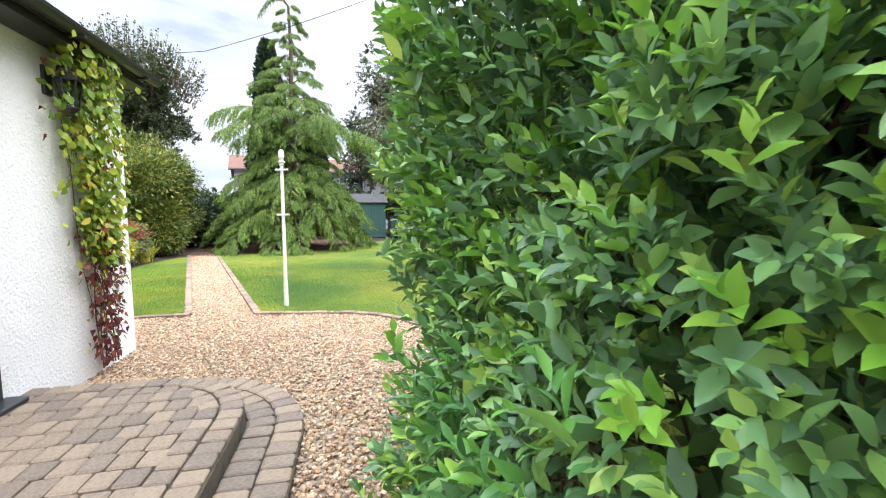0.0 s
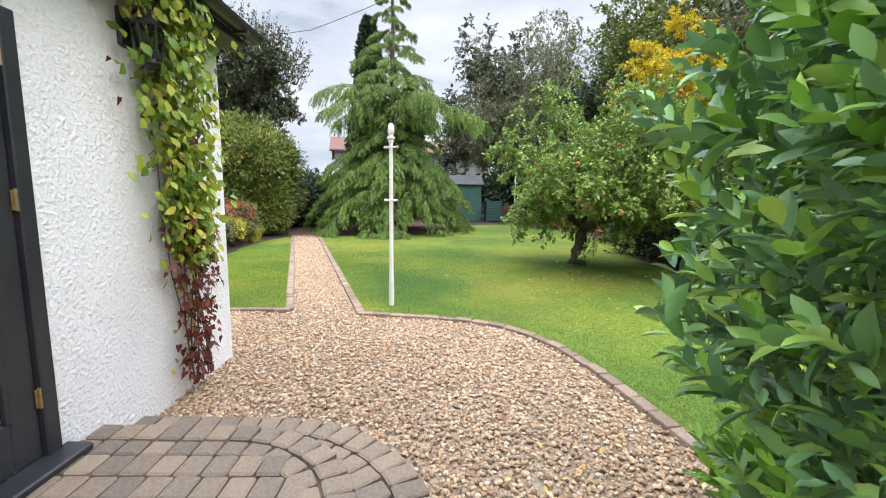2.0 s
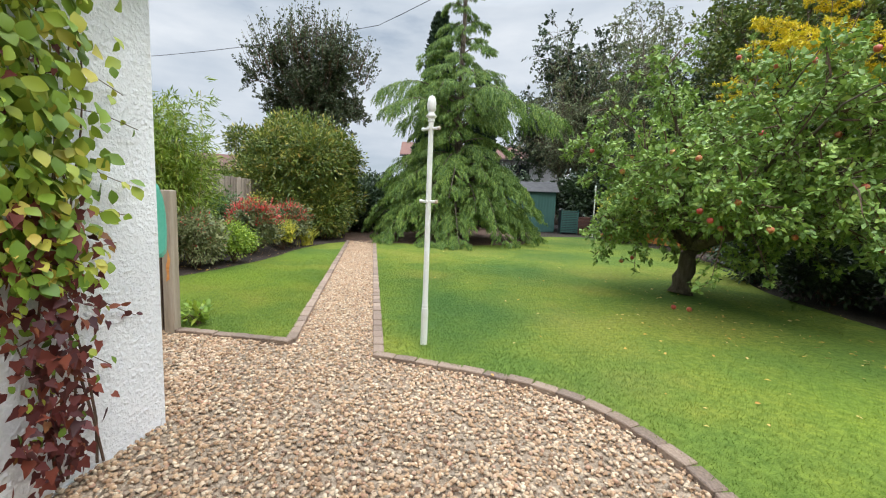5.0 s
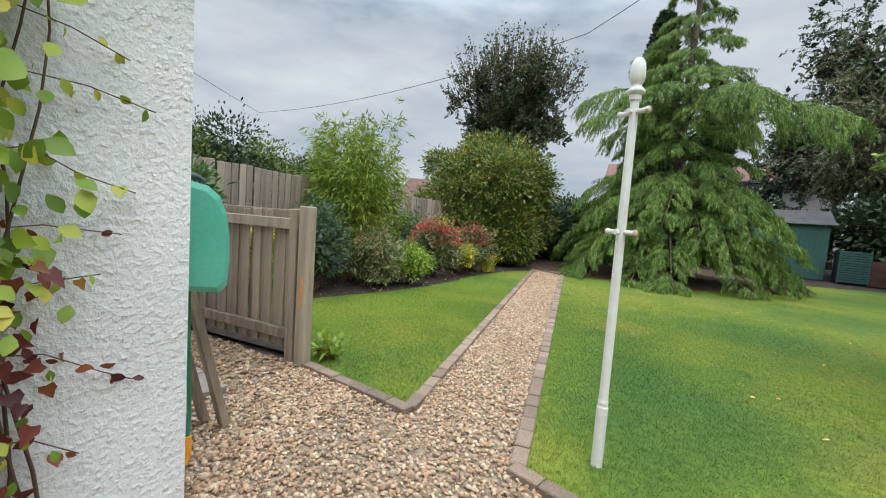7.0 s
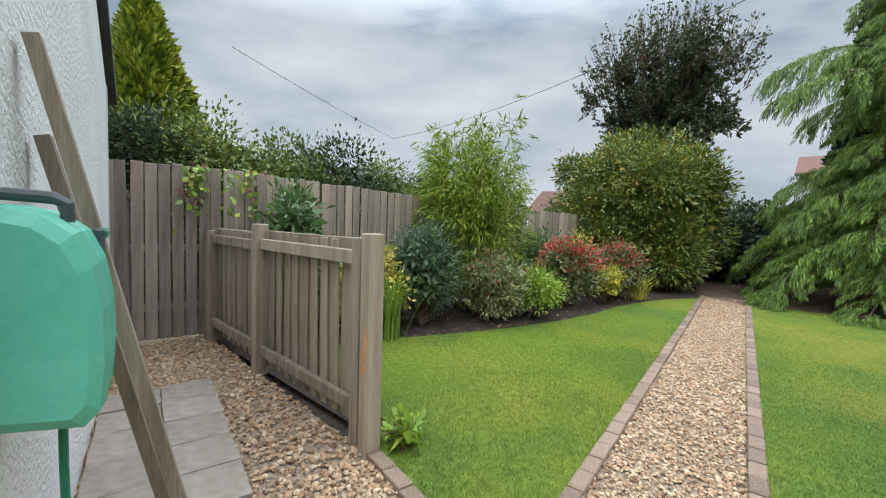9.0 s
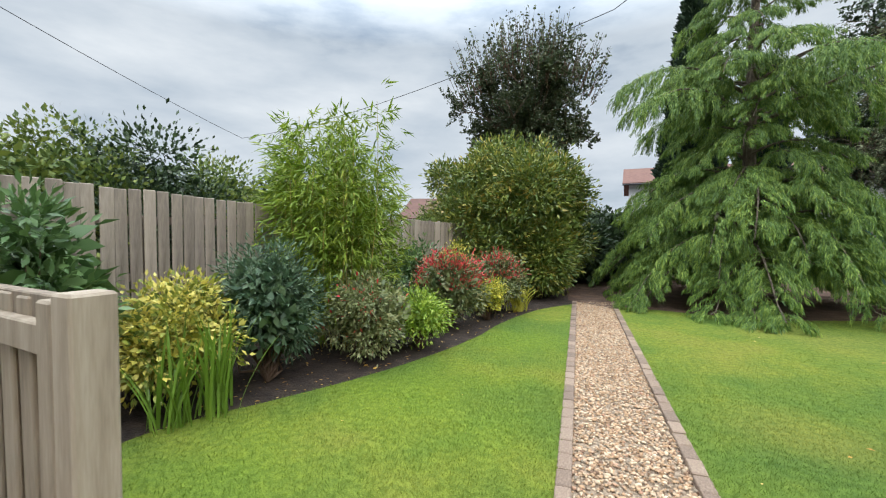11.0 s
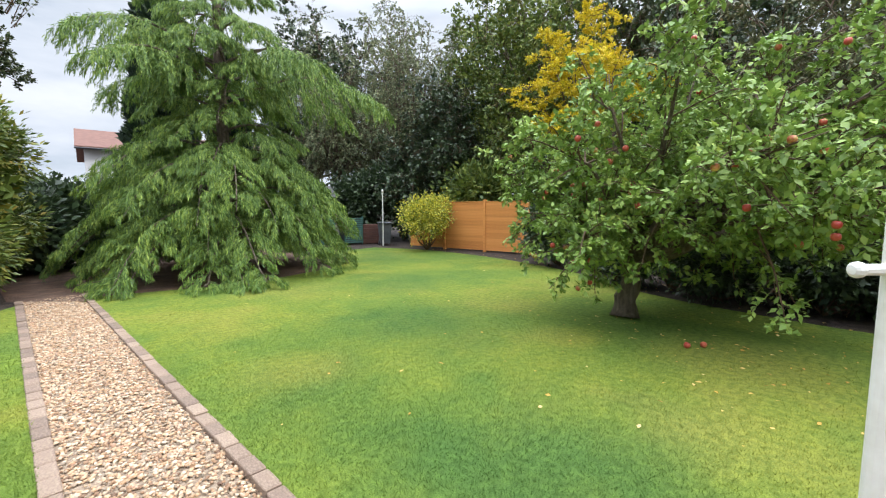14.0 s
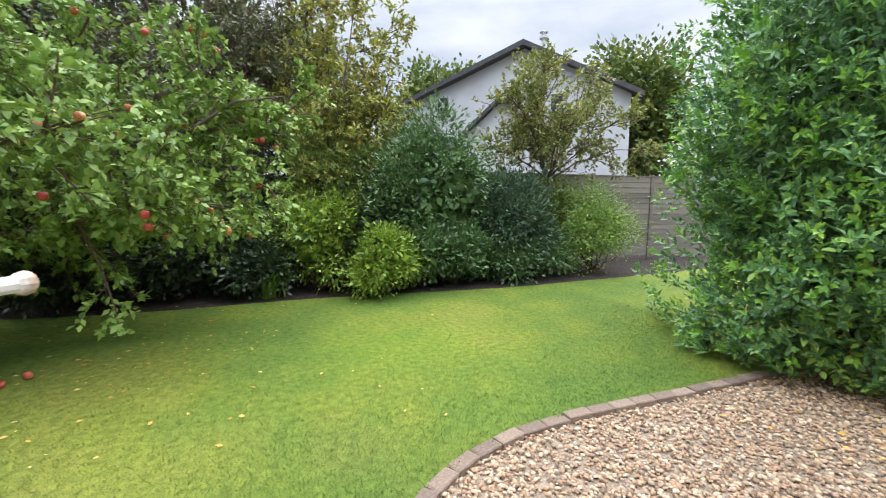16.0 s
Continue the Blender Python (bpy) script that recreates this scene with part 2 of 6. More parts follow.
# rendered wall: thick lumpy roughcast under white masonry paint
_m, _n, _l, _b = shader("white_roughcast", 0.75)
_big = noise_node(_n, _l, 1.3, 3)
_lump = noise_node(_n, _l, 42, 3.5)
_fine = noise_node(_n, _l, 150, 3)
_r = ramp_node(_n, [(0.3, (0.76, 0.76, 0.76)), (0.6, (0.85, 0.85, 0.85))])
_l.new(_big.outputs["Fac"], _r.inputs["Fac"])
_l.new(_r.outputs["Color"], _b.inputs["Base Color"])
_lr = ramp_node(_n, [(0.3, (0, 0, 0)), (0.56, (0.45, 0.45, 0.45)), (0.72, (1, 1, 1))])
_l.new(_lump.outputs["Fac"], _lr.inputs["Fac"])
_sum = _n.new("ShaderNodeMath")
_sum.operation = "MULTIPLY_ADD"
_l.new(_fine.outputs["Fac"], _sum.inputs[0])
_sum.inputs[1].default_value = 0.3
_l.new(_lr.outputs["Color"], _sum.inputs[2])
bump(_n, _l, _b, _sum.outputs[0], 0.75, 0.010)
M["render"] = _m

# lawn: mown grass with yellowish and bluish-green drifts, as x, y, radius, amount, colour
# darker patches lie right of the path, most bright ones left of it
DEEP_GREEN, OLIVE, BRIGHT_GREEN = (0.042, 0.104, 0.026), (0.225, 0.220, 0.045), (0.165, 0.235, 0.024)
LAWN_DRIFTS = [(2.4, 7.8, 1.6, 0.8, DEEP_GREEN), (1.9, 10.0, 1.0, 0.6, DEEP_GREEN), (4.0, 10.8, 1.8, 0.7, DEEP_GREEN), (5.8, 13.6, 1.7, 0.65, DEEP_GREEN), (2.6, 5.6, 1.2, 0.5, DEEP_GREEN), (8.4, 17.5, 2.0, 0.6, DEEP_GREEN),
               (3.7, 14.2, 1.3, 0.65, OLIVE), (2.0, 12.6, 0.9, 0.5, OLIVE), (5.0, 7.3, 1.3, 0.55, OLIVE), (4.5, 4.6, 1.4, 0.5, BRIGHT_GREEN), (5.6, 10.6, 0.9, 0.6, OLIVE), (3.3, 6.9, 0.9, 0.5, OLIVE), (1.9, 10.4, 0.7, 0.5, OLIVE), (4.6, 9.0, 0.6, 0.5, OLIVE),
               (-1.3, 10.3, 1.5, 0.6, BRIGHT_GREEN), (-0.6, 12.6, 1.0, 0.5, BRIGHT_GREEN), (-1.9, 8.6, 0.9, 0.5, BRIGHT_GREEN)]


def lawn_colour(ns, ls):
    big = noise_node(ns, ls, 0.42, 3)
    mid = noise_node(ns, ls, 2.2, 5)
    r = ramp_node(ns, [(0.30, (0.080, 0.140, 0.026)), (0.46, (0.118, 0.172, 0.028)), (0.58, (0.162, 0.200, 0.030)), (0.74, (0.212, 0.214, 0.044))])
    add = ns.new("ShaderNodeMath")
    add.operation = "MULTIPLY_ADD"
    ls.new(mid.outputs["Fac"], add.inputs[0])
    add.inputs[1].default_value = 0.4
    sc = ns.new("ShaderNodeMath")
    sc.operation = "MULTIPLY_ADD"
    ls.new(big.outputs["Fac"], sc.inputs[0])
    sc.inputs[1].default_value, sc.inputs[2].default_value = 0.95, -0.17
    ls.new(sc.outputs[0], add.inputs[2])
    ls.new(add.outputs[0], r.inputs["Fac"])
    col = r.outputs["Color"]
    warp = noise_node(ns, ls, 0.9, 4)
    for px, py, pr, amount, tint in LAWN_DRIFTS:
        tc = ns.new("ShaderNodeTexCoord")
        dist = ns.new("ShaderNodeVectorMath")
        dist.operation = "DISTANCE"
        ls.new(tc.outputs["Object"], dist.inputs[0])
        dist.inputs[1].default_value = (px, py, 0)
        ragged = ns.new("ShaderNodeMath")
        ragged.operation = "MULTIPLY_ADD"
        ls.new(warp.outputs["Fac"], ragged.inputs[0])
        ragged.inputs[1].default_value = pr * 1.5
        ls.new(dist.outputs["Value"], ragged.inputs[2])
        rng_ = ns.new("ShaderNodeMapRange")
        rng_.interpolation_type = "SMOOTHSTEP"
        rng_.inputs["From Min"].default_value, rng_.inputs["From Max"].default_value = pr * 0.75, pr * 1.85
        rng_.inputs["To Min"].default_value, rng_.inputs["To Max"].default_value = amount, 0.0
        ls.new(ragged.outputs[0], rng_.inputs["Value"])
        col = mix_node(ns, ls, rng_.outputs["Result"], col, tint)
    return col


_m, _n, _l, _b = shader("mown_lawn", 0.9, 0.0, 0.2)
_fine = noise_node(_n, _l, 95, 4)
_fr = ramp_node(_n, [(0.3, (0.68, 0.73, 0.62)), (0.7, (1.25, 1.22, 1.15))])
_l.new(_fine.outputs["Fac"], _fr.inputs["Fac"])
_tuft = noise_node(_n, _l, 16, 7)
_tr = ramp_node(_n, [(0.34, (0.7, 0.76, 0.66)), (0.5, (1.0, 1.0, 1.0)), (0.66, (1.24, 1.2, 1.15))])
_l.new(_tuft.outputs["Fac"], _tr.inputs["Fac"])
_c = mix_node(_n, _l, 1.0, _tr.outputs["Color"], _fr.outputs["Color"], "MULTIPLY")
_l.new(mix_node(_n, _l, 1.0, lawn_colour(_n, _l), _c, "MULTIPLY"), _b.inputs["Base Color"])
bump(_n, _l, _b, _fine.outputs["Fac"], 0.6, 0.015)
M["lawn"] = _m

_m, _n, _l, _b = shader("grass_blade", 0.7, 0.0, 0.3)
_geo = _n.new("ShaderNodeNewGeometry")
_fr = ramp_node(_n, [(0.0, (0.95, 1.0, 0.9)), (0.6, (1.25, 1.25, 1.2)), (1.0, (1.65, 1.55, 1.6))])
_l.new(_geo.outputs["Random Per Island"], _fr.inputs["Fac"])
_c = mix_node(_n, _l, 1.0, lawn_colour(_n, _l), _fr.outputs["Color"], "MULTIPLY")
_l.new(_c, _b.inputs["Base Color"])
_tr = _n.new("ShaderNodeBsdfTranslucent")
_l.new(_c, _tr.inputs["Color"])
_ms = _n.new("ShaderNodeMixShader")
_ms.inputs[0].default_value = 0.45
_l.new(_b.outputs[0], _ms.inputs[1])
_l.new(_tr.outputs[0], _ms.inputs[2])
_l.new(_ms.outputs[0], _n["Material Output"].inputs["Surface"])
M["grass"] = _m

_m, _n, _l, _b = shader("window_glass", 0.03)
_b.inputs["Base Color"].default_value = (0.6, 0.65, 0.66, 1)
_b.inputs["Transmission Weight"].default_value = 1.0
_b.inputs["IOR"].default_value = 1.45
M["glass"] = _m
_m, _n, _l, _b = shader("far_window", 0.06)
_b.inputs["Base Color"].default_value = (0.03, 0.035, 0.04, 1)
M["dark_glass"] = _m

# bay colours raised: the sky's sheen on the glossy leaves is worked into them
M["bay"] = leafy("bay_leaf", [(0.05, (0.088, 0.171, 0.084)), (0.45, (0.140, 0.286, 0.105)), (0.75, (0.246, 0.451, 0.116)), (0.97, (0.598, 0.781, 0.132))], 0.36, 0.25)
M["vine"] = leafy("vine_leaf", [(0.1, (0.097, 0.186, 0.024)), (0.45, (0.228, 0.342, 0.033)), (0.75, (0.421, 0.466, 0.058)), (0.95, (0.632, 0.466, 0.083))], 0.5, 0.4)
M["vine_red"] = leafy("autumn_vine_leaf", [(0.1, (0.061, 0.011, 0.012)), (0.5, (0.135, 0.026, 0.023)), (0.8, (0.244, 0.056, 0.030)), (0.97, (0.365, 0.242, 0.041))], 0.55, 0.3)
M["spruce"] = leafy("spruce_needles", [(0.1, (0.062, 0.126, 0.028)), (0.5, (0.130, 0.227, 0.041)), (0.8, (0.242, 0.343, 0.054)), (0.97, (0.359, 0.451, 0.074))], 0.6, 0.3)
M["cypress"] = leafy("cypress_sprays", [(0.1, (0.012, 0.029, 0.018)), (0.6, (0.028, 0.055, 0.025)), (0.95, (0.056, 0.091, 0.036))], 0.7, 0.15)
M["thuja"] = leafy("golden_conifer", [(0.1, (0.095, 0.152, 0.018)), (0.5, (0.247, 0.304, 0.029)), (0.95, (0.514, 0.507, 0.057))], 0.7, 0.3)
M["rhodo"] = leafy("rhododendron_leaf", [(0.05, (0.066, 0.111, 0.025)), (0.5, (0.132, 0.192, 0.036)), (0.8, (0.253, 0.263, 0.044)), (0.97, (0.503, 0.303, 0.059))], 0.42, 0.25)
M["dark_tree"] = leafy("dark_tree_leaf", [(0.05, (0.036, 0.056, 0.028)), (0.5, (0.075, 0.103, 0.044)), (0.9, (0.142, 0.152, 0.076)), (0.98, (0.262, 0.142, 0.076))], 0.5, 0.25)
M["birch"] = leafy("birch_leaf", [(0.05, (0.082, 0.113, 0.062)), (0.5, (0.177, 0.217, 0.104)), (0.9, (0.309, 0.323, 0.157)), (0.98, (0.413, 0.302, 0.124))], 0.6, 0.35)
M["rowan"] = leafy("rowan_leaf", [(0.05, (0.066, 0.083, 0.044)), (0.5, (0.133, 0.144, 0.066)), (0.9, (0.221, 0.204, 0.099)), (0.965, (0.309, 0.199, 0.099)), (0.98, (0.498, 0.033, 0.027))], 0.55, 0.25)
M["holly"] = leafy("holly_leaf", [(0.05, (0.021, 0.040, 0.021)), (0.5, (0.046, 0.076, 0.032)), (0.9, (0.084, 0.127, 0.047))], 0.4, 0.2)
M["wood_green"] = leafy("woodland_leaf", [(0.05, (0.055, 0.095, 0.025)), (0.5, (0.127, 0.183, 0.036)), (0.9, (0.255, 0.288, 0.055))], 0.6, 0.3)
M["robinia"] = leafy("golden_robinia_leaf", [(0.05, (0.420, 0.400, 0.020)), (0.5, (0.700, 0.560, 0.025)), (0.95, (0.850, 0.640, 0.035))], 0.55, 0.45)
M["apple_leaf"] = leafy("apple_tree_leaf", [(0.05, (0.122, 0.213, 0.047)), (0.45, (0.210, 0.329, 0.064)), (0.8, (0.300, 0.415, 0.083)), (0.97, (0.422, 0.484, 0.097))], 0.5, 0.35)
M["bamboo"] = leafy("bamboo_leaf", [(0.05, (0.091, 0.156, 0.015)), (0.5, (0.207, 0.304, 0.028)), (0.85, (0.325, 0.401, 0.045)), (0.98, (0.494, 0.427, 0.064))], 0.5, 0.4)
M["variegated"] = leafy("gold_variegated_leaf", [(0.05, (0.099, 0.146, 0.027)), (0.4, (0.280, 0.304, 0.041)), (0.6, (0.672, 0.559, 0.107)), (0.95, (0.722, 0.669, 0.214))], 0.5, 0.3)
M["pieris"] = leafy("pieris_leaf", [(0.05, (0.094, 0.125, 0.048)), (0.6, (0.226, 0.251, 0.097)), (0.88, (0.358, 0.345, 0.162)), (0.97, (0.751, 0.157, 0.081))], 0.45, 0.3)
M["narrow"] = leafy("blue_green_leaf", [(0.05, (0.033, 0.075, 0.038)), (0.5, (0.075, 0.134, 0.067)), (0.95, (0.150, 0.209, 0.115))], 0.45, 0.25)
M["choisya"] = leafy("bright_green_leaf", [(0.05, (0.100, 0.177, 0.022)), (0.5, (0.228, 0.354, 0.037)), (0.95, (0.456, 0.531, 0.076))], 0.45, 0.35)
M["photinia"] = leafy("photinia_leaf", [(0.05, (0.061, 0.101, 0.038)), (0.5, (0.141, 0.168, 0.061)), (0.9, (0.242, 0.218, 0.087))], 0.42, 0.25)
M["red_tip"] = leafy("red_young_leaf", [(0.05, (0.336, 0.025, 0.034)), (0.5, (0.640, 0.062, 0.068)), (0.95, (0.839, 0.163, 0.123))], 0.45, 0.35)
M["strap"] = leafy("strap_leaf", [(0.05, (0.085, 0.168, 0.023)), (0.6, (0.188, 0.308, 0.039)), (0.95, (0.512, 0.476, 0.062))], 0.45, 0.35)
M["lily"] = leafy("lily_strap_leaf", [(0.05, (0.222, 0.286, 0.029)), (0.6, (0.476, 0.442, 0.057)), (0.95, (0.730, 0.546, 0.100))], 0.45, 0.35)
M["yshrub"] = leafy("yellow_green_leaf", [(0.05, (0.134, 0.188, 0.040)), (0.5, (0.406, 0.414, 0.049)), (0.95, (0.857, 0.696, 0.078))], 0.5, 0.35)
M["sumac"] = leafy("bronze_green_leaf", [(0.05, (0.139, 0.176, 0.048)), (0.5, (0.322, 0.356, 0.071)), (0.85, (0.550, 0.465, 0.109)), (0.97, (0.801, 0.487, 0.120))], 0.5, 0.35)
M["young"] = leafy("yellowing_leaf", [(0.05, (0.110, 0.140, 0.040)), (0.5, (0.230, 0.260, 0.070)), (0.85, (0.400, 0.380, 0.090)), (0.97, (0.620, 0.480, 0.080))], 0.5, 0.4)
M["laurel"] = leafy("laurel_leaf", [(0.05, (0.052, 0.107, 0.037)), (0.5, (0.103, 0.186, 0.059)), (0.95, (0.172, 0.272, 0.089))], 0.36, 0.25)
M["fallen"] = leafy("fallen_leaf", [(0.05, (0.366, 0.160, 0.033)), (0.5, (0.610, 0.360, 0.066)), (0.95, (0.756, 0.550, 0.275))], 0.7, 0.2)


# ---- shape helpers ----
class Geo:
    """Collects vertices and faces of one mesh."""

    def __init__(self):
        self.v, self.f = [], []

    def add(self, verts, faces):
        k = len(self.v)
        self.v += [tuple(p) for p in verts]
        self.f += [tuple(i + k for i in f) for f in faces]
        return self

    def box(self, lo, hi, m=None, bev=0.0):
        (x0, y0, z0), (x1, y1, z1) = lo, hi
        b = min(bev, (x1 - x0) / 3, (y1 - y0) / 3, (z1 - z0) / 3)
        if b <= 0:
            vs = [(x, y, z) for z in (z0, z1) for y in (y0, y1) for x in (x0, x1)]
            fs = [(0, 2, 3, 1), (4, 5, 7, 6), (0, 1, 5, 4), (2, 6, 7, 3), (0, 4, 6, 2), (1, 3, 7, 5)]
        else:
            vs, idx = [], {}
            for sx in (0, 1):
                for sy in (0, 1):
                    for sz in (0, 1):
                        c = ((x0, x1)[sx], (y0, y1)[sy], (z0, z1)[sz])
                        s = (1 - 2 * sx, 1 - 2 * sy, 1 - 2 * sz)
                        for a in range(3):
                            idx[(sx, sy, sz, a)] = len(vs)
                            vs.append(tuple(c[i] + (0 if i == a else s[i] * b) for i in range(3)))
            fs = []
            for a in range(3):
                o = [i for i in range(3) if i != a]
                for sa in (0, 1):
                    loop = []
                    for p, q in ((0, 0), (1, 0), (1, 1), (0, 1)):
                        k = [0, 0, 0]
                        k[a], k[o[0]], k[o[1]] = sa, p, q
                        loop.append(idx[(*k, a)])
                    fs.append(tuple(loop) if (sa == 1) == (a != 1) else tuple(reversed(loop)))
            for a in range(3):
                o = [i for i in range(3) if i != a]
                for p in (0, 1):
                    for q in (0, 1):
                        k0, k1 = [0, 0, 0], [0, 0, 0]
                        k0[o[0]] = k1[o[0]] = p
                        k0[o[1]] = k1[o[1]] = q
                        k1[a] = 1
                        fs.append((idx[(*k0, o[0])], idx[(*k0, o[1])], idx[(*k1, o[1])], idx[(*k1, o[0])]))
            for sx in (0, 1):
                for sy in (0, 1):
                    for sz in (0, 1):
                        fs.append(tuple(idx[(sx, sy, sz, a)] for a in range(3)))
        if m is not None:
            vs = [tuple(m @ Vector(p)) for p in vs]
        return self.add(vs, fs)

    def tube(self, pts, radii, sides=8, cap=True):
        pts = [Vector(p) for p in pts]
        if isinstance(radii, (int, float)):
            radii = [radii] * len(pts)
        k = len(self.v)
        ref = Vector((0.31, 0.17, 0.93))
        for i, p in enumerate(pts):
            d = (pts[min(i + 1, len(pts) - 1)] - pts[max(i - 1, 0)]).normalized()
            a = d.cross(ref if abs(d.dot(ref)) < 0.95 else Vector((1, 0, 0))).normalized()
            b = d.cross(a)
            for j in range(sides):
                t = 2 * math.pi * j / sides
                self.v.append(tuple(p + (a * math.cos(t) + b * math.sin(t)) * radii[i]))
        for i in range(len(pts) - 1):
            for j in range(sides):
                q = (j + 1) % sides
                self.f.append((k + i * sides + j, k + i * sides + q, k + (i + 1) * sides + q, k + (i + 1) * sides + j))
        if cap:
            self.f.append(tuple(k + j for j in reversed(range(sides))))
            e = k + (len(pts) - 1) * sides
            self.f.append(tuple(e + j for j in range(sides)))
        return self

    def lathe(self, profile, sides=20, m=None):
        k = len(self.v)
        for r, z in profile:
            for j in range(sides):
                t = 2 * math.pi * j / sides
                p = Vector((r * math.cos(t), r * math.sin(t), z))
                self.v.append(tuple(m @ p if m is not None else p))
        for i in range(len(profile) - 1):
            for j in range(sides):
                q = (j + 1) % sides
                self.f.append((k + i * sides + j, k + i * sides + q, k + (i + 1) * sides + q, k + (i + 1) * sides + j))
        return self

    def prism(self, poly, z0, z1):
        n = len(poly)
        self.add([(x, y, z0) for x, y in poly] + [(x, y, z1) for x, y in poly],
                 [tuple(reversed(range(n))), tuple(range(n, 2 * n))] + [(i, (i + 1) % n, n + (i + 1) % n, n + i) for i in range(n)])
        return self

    def mesh(self, name, mat, smooth=False):
        me = bpy.data.meshes.new(name)
        me.from_pydata(self.v, [], self.f)
        me.materials.append(mat)
        if smooth:
            me.polygons.foreach_set("use_smooth", [True] * len(me.polygons))
        me.update()
        return me


def part(name, geo, mat=None, parent=None, label="", smooth=False):
    """One mesh object, under a thing or a part."""
    ob = new(name, geo.mesh(name, mat, smooth) if isinstance(geo, Geo) else geo)
    if parent is not None:
        ob.parent = parent
    return tagged(ob, label)


def thing(name, label, category, m=None, group="", kind=""):
    ob = new(name)
    if m is not None:
        ob.matrix_world = m
    return tagged(ob, label, category, group, kind)


def setting(name, geo, mat, label, smooth=False):
    return tagged(part(name, geo, mat, None, "", smooth), label, "", "", "structure")


LEAF4 = (np.array([(0, 0, 0), (-0.5, 0.45, 0.06), (0.5, 0.45, 0.06), (0, 1, -0.05), (0, 0.45, 0)], float), [(0, 4, 1), (1, 4, 3), (0, 2, 4), (2, 3, 4)])
LEAF2 = (np.array([(0, 0, 0), (-0.5, 0.5, 0.05), (0.5, 0.5, 0.05), (0, 1, 0)], float), [(0, 2, 1), (1, 2, 3)])
LEAF8 = (np.array([(0, 0, 0), (-0.36, 0.25, 0.05), (-0.5, 0.52, 0.08), (-0.3, 0.8, 0.03), (0, 1, -0.1), (0.3, 0.8, 0.03), (0.5, 0.52, 0.08), (0.36, 0.25, 0.05), (0, 0.3, 0), (0, 0.75, -0.03)], float),
         [(0, 8, 1), (1, 8, 2), (2, 8, 9, 3), (3, 9, 4), (0, 7, 8), (7, 6, 8), (6, 5, 9, 8), (5, 4, 9)])
VINE = (np.array([(0, 0.1, 0), (-0.45, 0, 0.02), (-0.55, 0.35, 0.04), (-0.32, 0.55, 0.02), (-0.22, 0.75, 0), (0, 1.05, -0.08), (0.22, 0.75, 0), (0.32, 0.55, 0.02), (0.55, 0.35, 0.04), (0.45, 0, 0.02), (0, 0.5, -0.04)], float),
        [(0, 10, 1), (1, 10, 2), (2, 10, 3), (3, 10, 4), (4, 10, 5), (5, 10, 6), (6, 10, 7), (7, 10, 8), (8, 10, 9), (9, 10, 0)])
BLADE = (np.array([(-0.5, 0, 0), (0.5, 0, 0), (0, 1, 0)], float), [(0, 1, 2)])


def unit(a):
    return a / np.maximum(np.linalg.norm(a, axis=1, keepdims=True), 1e-9)


def leaves(name, pos, way, up, length, width, mat, shape=LEAF4):
    """One mesh of many leaves: each starts at pos, runs along way, and faces up."""
    tv, tf = shape
    way = unit(way)
    side = unit(np.cross(way, up))
    nor = np.cross(side, way)
    n, k = len(pos), len(tv)
    length, width = np.broadcast_to(length, (n,)), np.broadcast_to(width, (n,))
    v = (pos[:, None, :] + side[:, None, :] * (tv[None, :, 0:1] * width[:, None, None])
         + way[:, None, :] * (tv[None, :, 1:2] * length[:, None, None]) + nor[:, None, :] * (tv[None, :, 2:3] * length[:, None, None]))
    me = bpy.data.meshes.new(name)
    sizes = [len(f) for f in tf]
    flat = np.concatenate([np.array(f) for f in tf])
    me.vertices.add(n * k)
    me.vertices.foreach_set("co", v.reshape(-1))
    me.loops.add(n * len(flat))
    me.loops.foreach_set("vertex_index", (flat[None, :] + (np.arange(n) * k)[:, None]).reshape(-1).astype(np.int32))
    me.polygons.add(n * len(tf))
    starts = np.concatenate([[0], np.cumsum(sizes)[:-1]])
    me.polygons.foreach_set("loop_start", (starts[None, :] + (np.arange(n) * len(flat))[:, None]).reshape(-1).astype(np.int32))
    me.update(calc_edges=True)
    me.materials.append(mat)
    return me


def lobes(rng, k=14, amp=0.22):
    d = unit(rng.normal(size=(k, 3)))
    a = rng.uniform(-0.5, 1.0, k) * amp

    def f(dirs):
        return 1 + (np.maximum(0, dirs @ d.T) ** 6 * a).sum(1)
    return f


def crown(rng, centre, radii, clumps, per, clump_r, shell=0.6, amp=0.25, low=-1.0, blobs=12):
    """Leaf places in clumps on many overlapping uneven masses, the way each points, and the side it faces."""
    bd = unit(rng.normal(size=(blobs * 6, 3)) + np.array((0, 0, 0.15)))
    bd = bd[bd[:, 2] > low][:blobs]
    bs = rng.uniform(0.34, 0.58, len(bd)) * (12 / blobs) ** 0.33 * (1 + amp * rng.uniform(-0.5, 0.6, len(bd)))
    bc = bd * ((1.02 - bs) * rng.uniform(0.55, 1.08, len(bd)))[:, None]
    which = rng.integers(0, len(bd), clumps)
    d = unit(rng.normal(size=(clumps, 3)) + bd[which] * 0.7)
    r = shell + (1 - shell) * rng.uniform(0, 1, clumps) ** 0.6
    c = (bc[which] + d * (r * bs[which])[:, None]) * np.array(radii) + np.array(centre)
    off = np.clip(rng.normal(size=(len(c), per, 3)), -1.9, 1.9) * clump_r * 0.55 * rng.uniform(0.6, 1.5, (len(c), 1, 1))
    p = (c[:, None, :] + off).reshape(-1, 3)
    uo = unit(off.reshape(-1, 3)).reshape(off.shape)
    way = (d[:, None, :] * 0.8 + uo * 0.9 + rng.normal(size=off.shape) * 0.35).reshape(-1, 3)
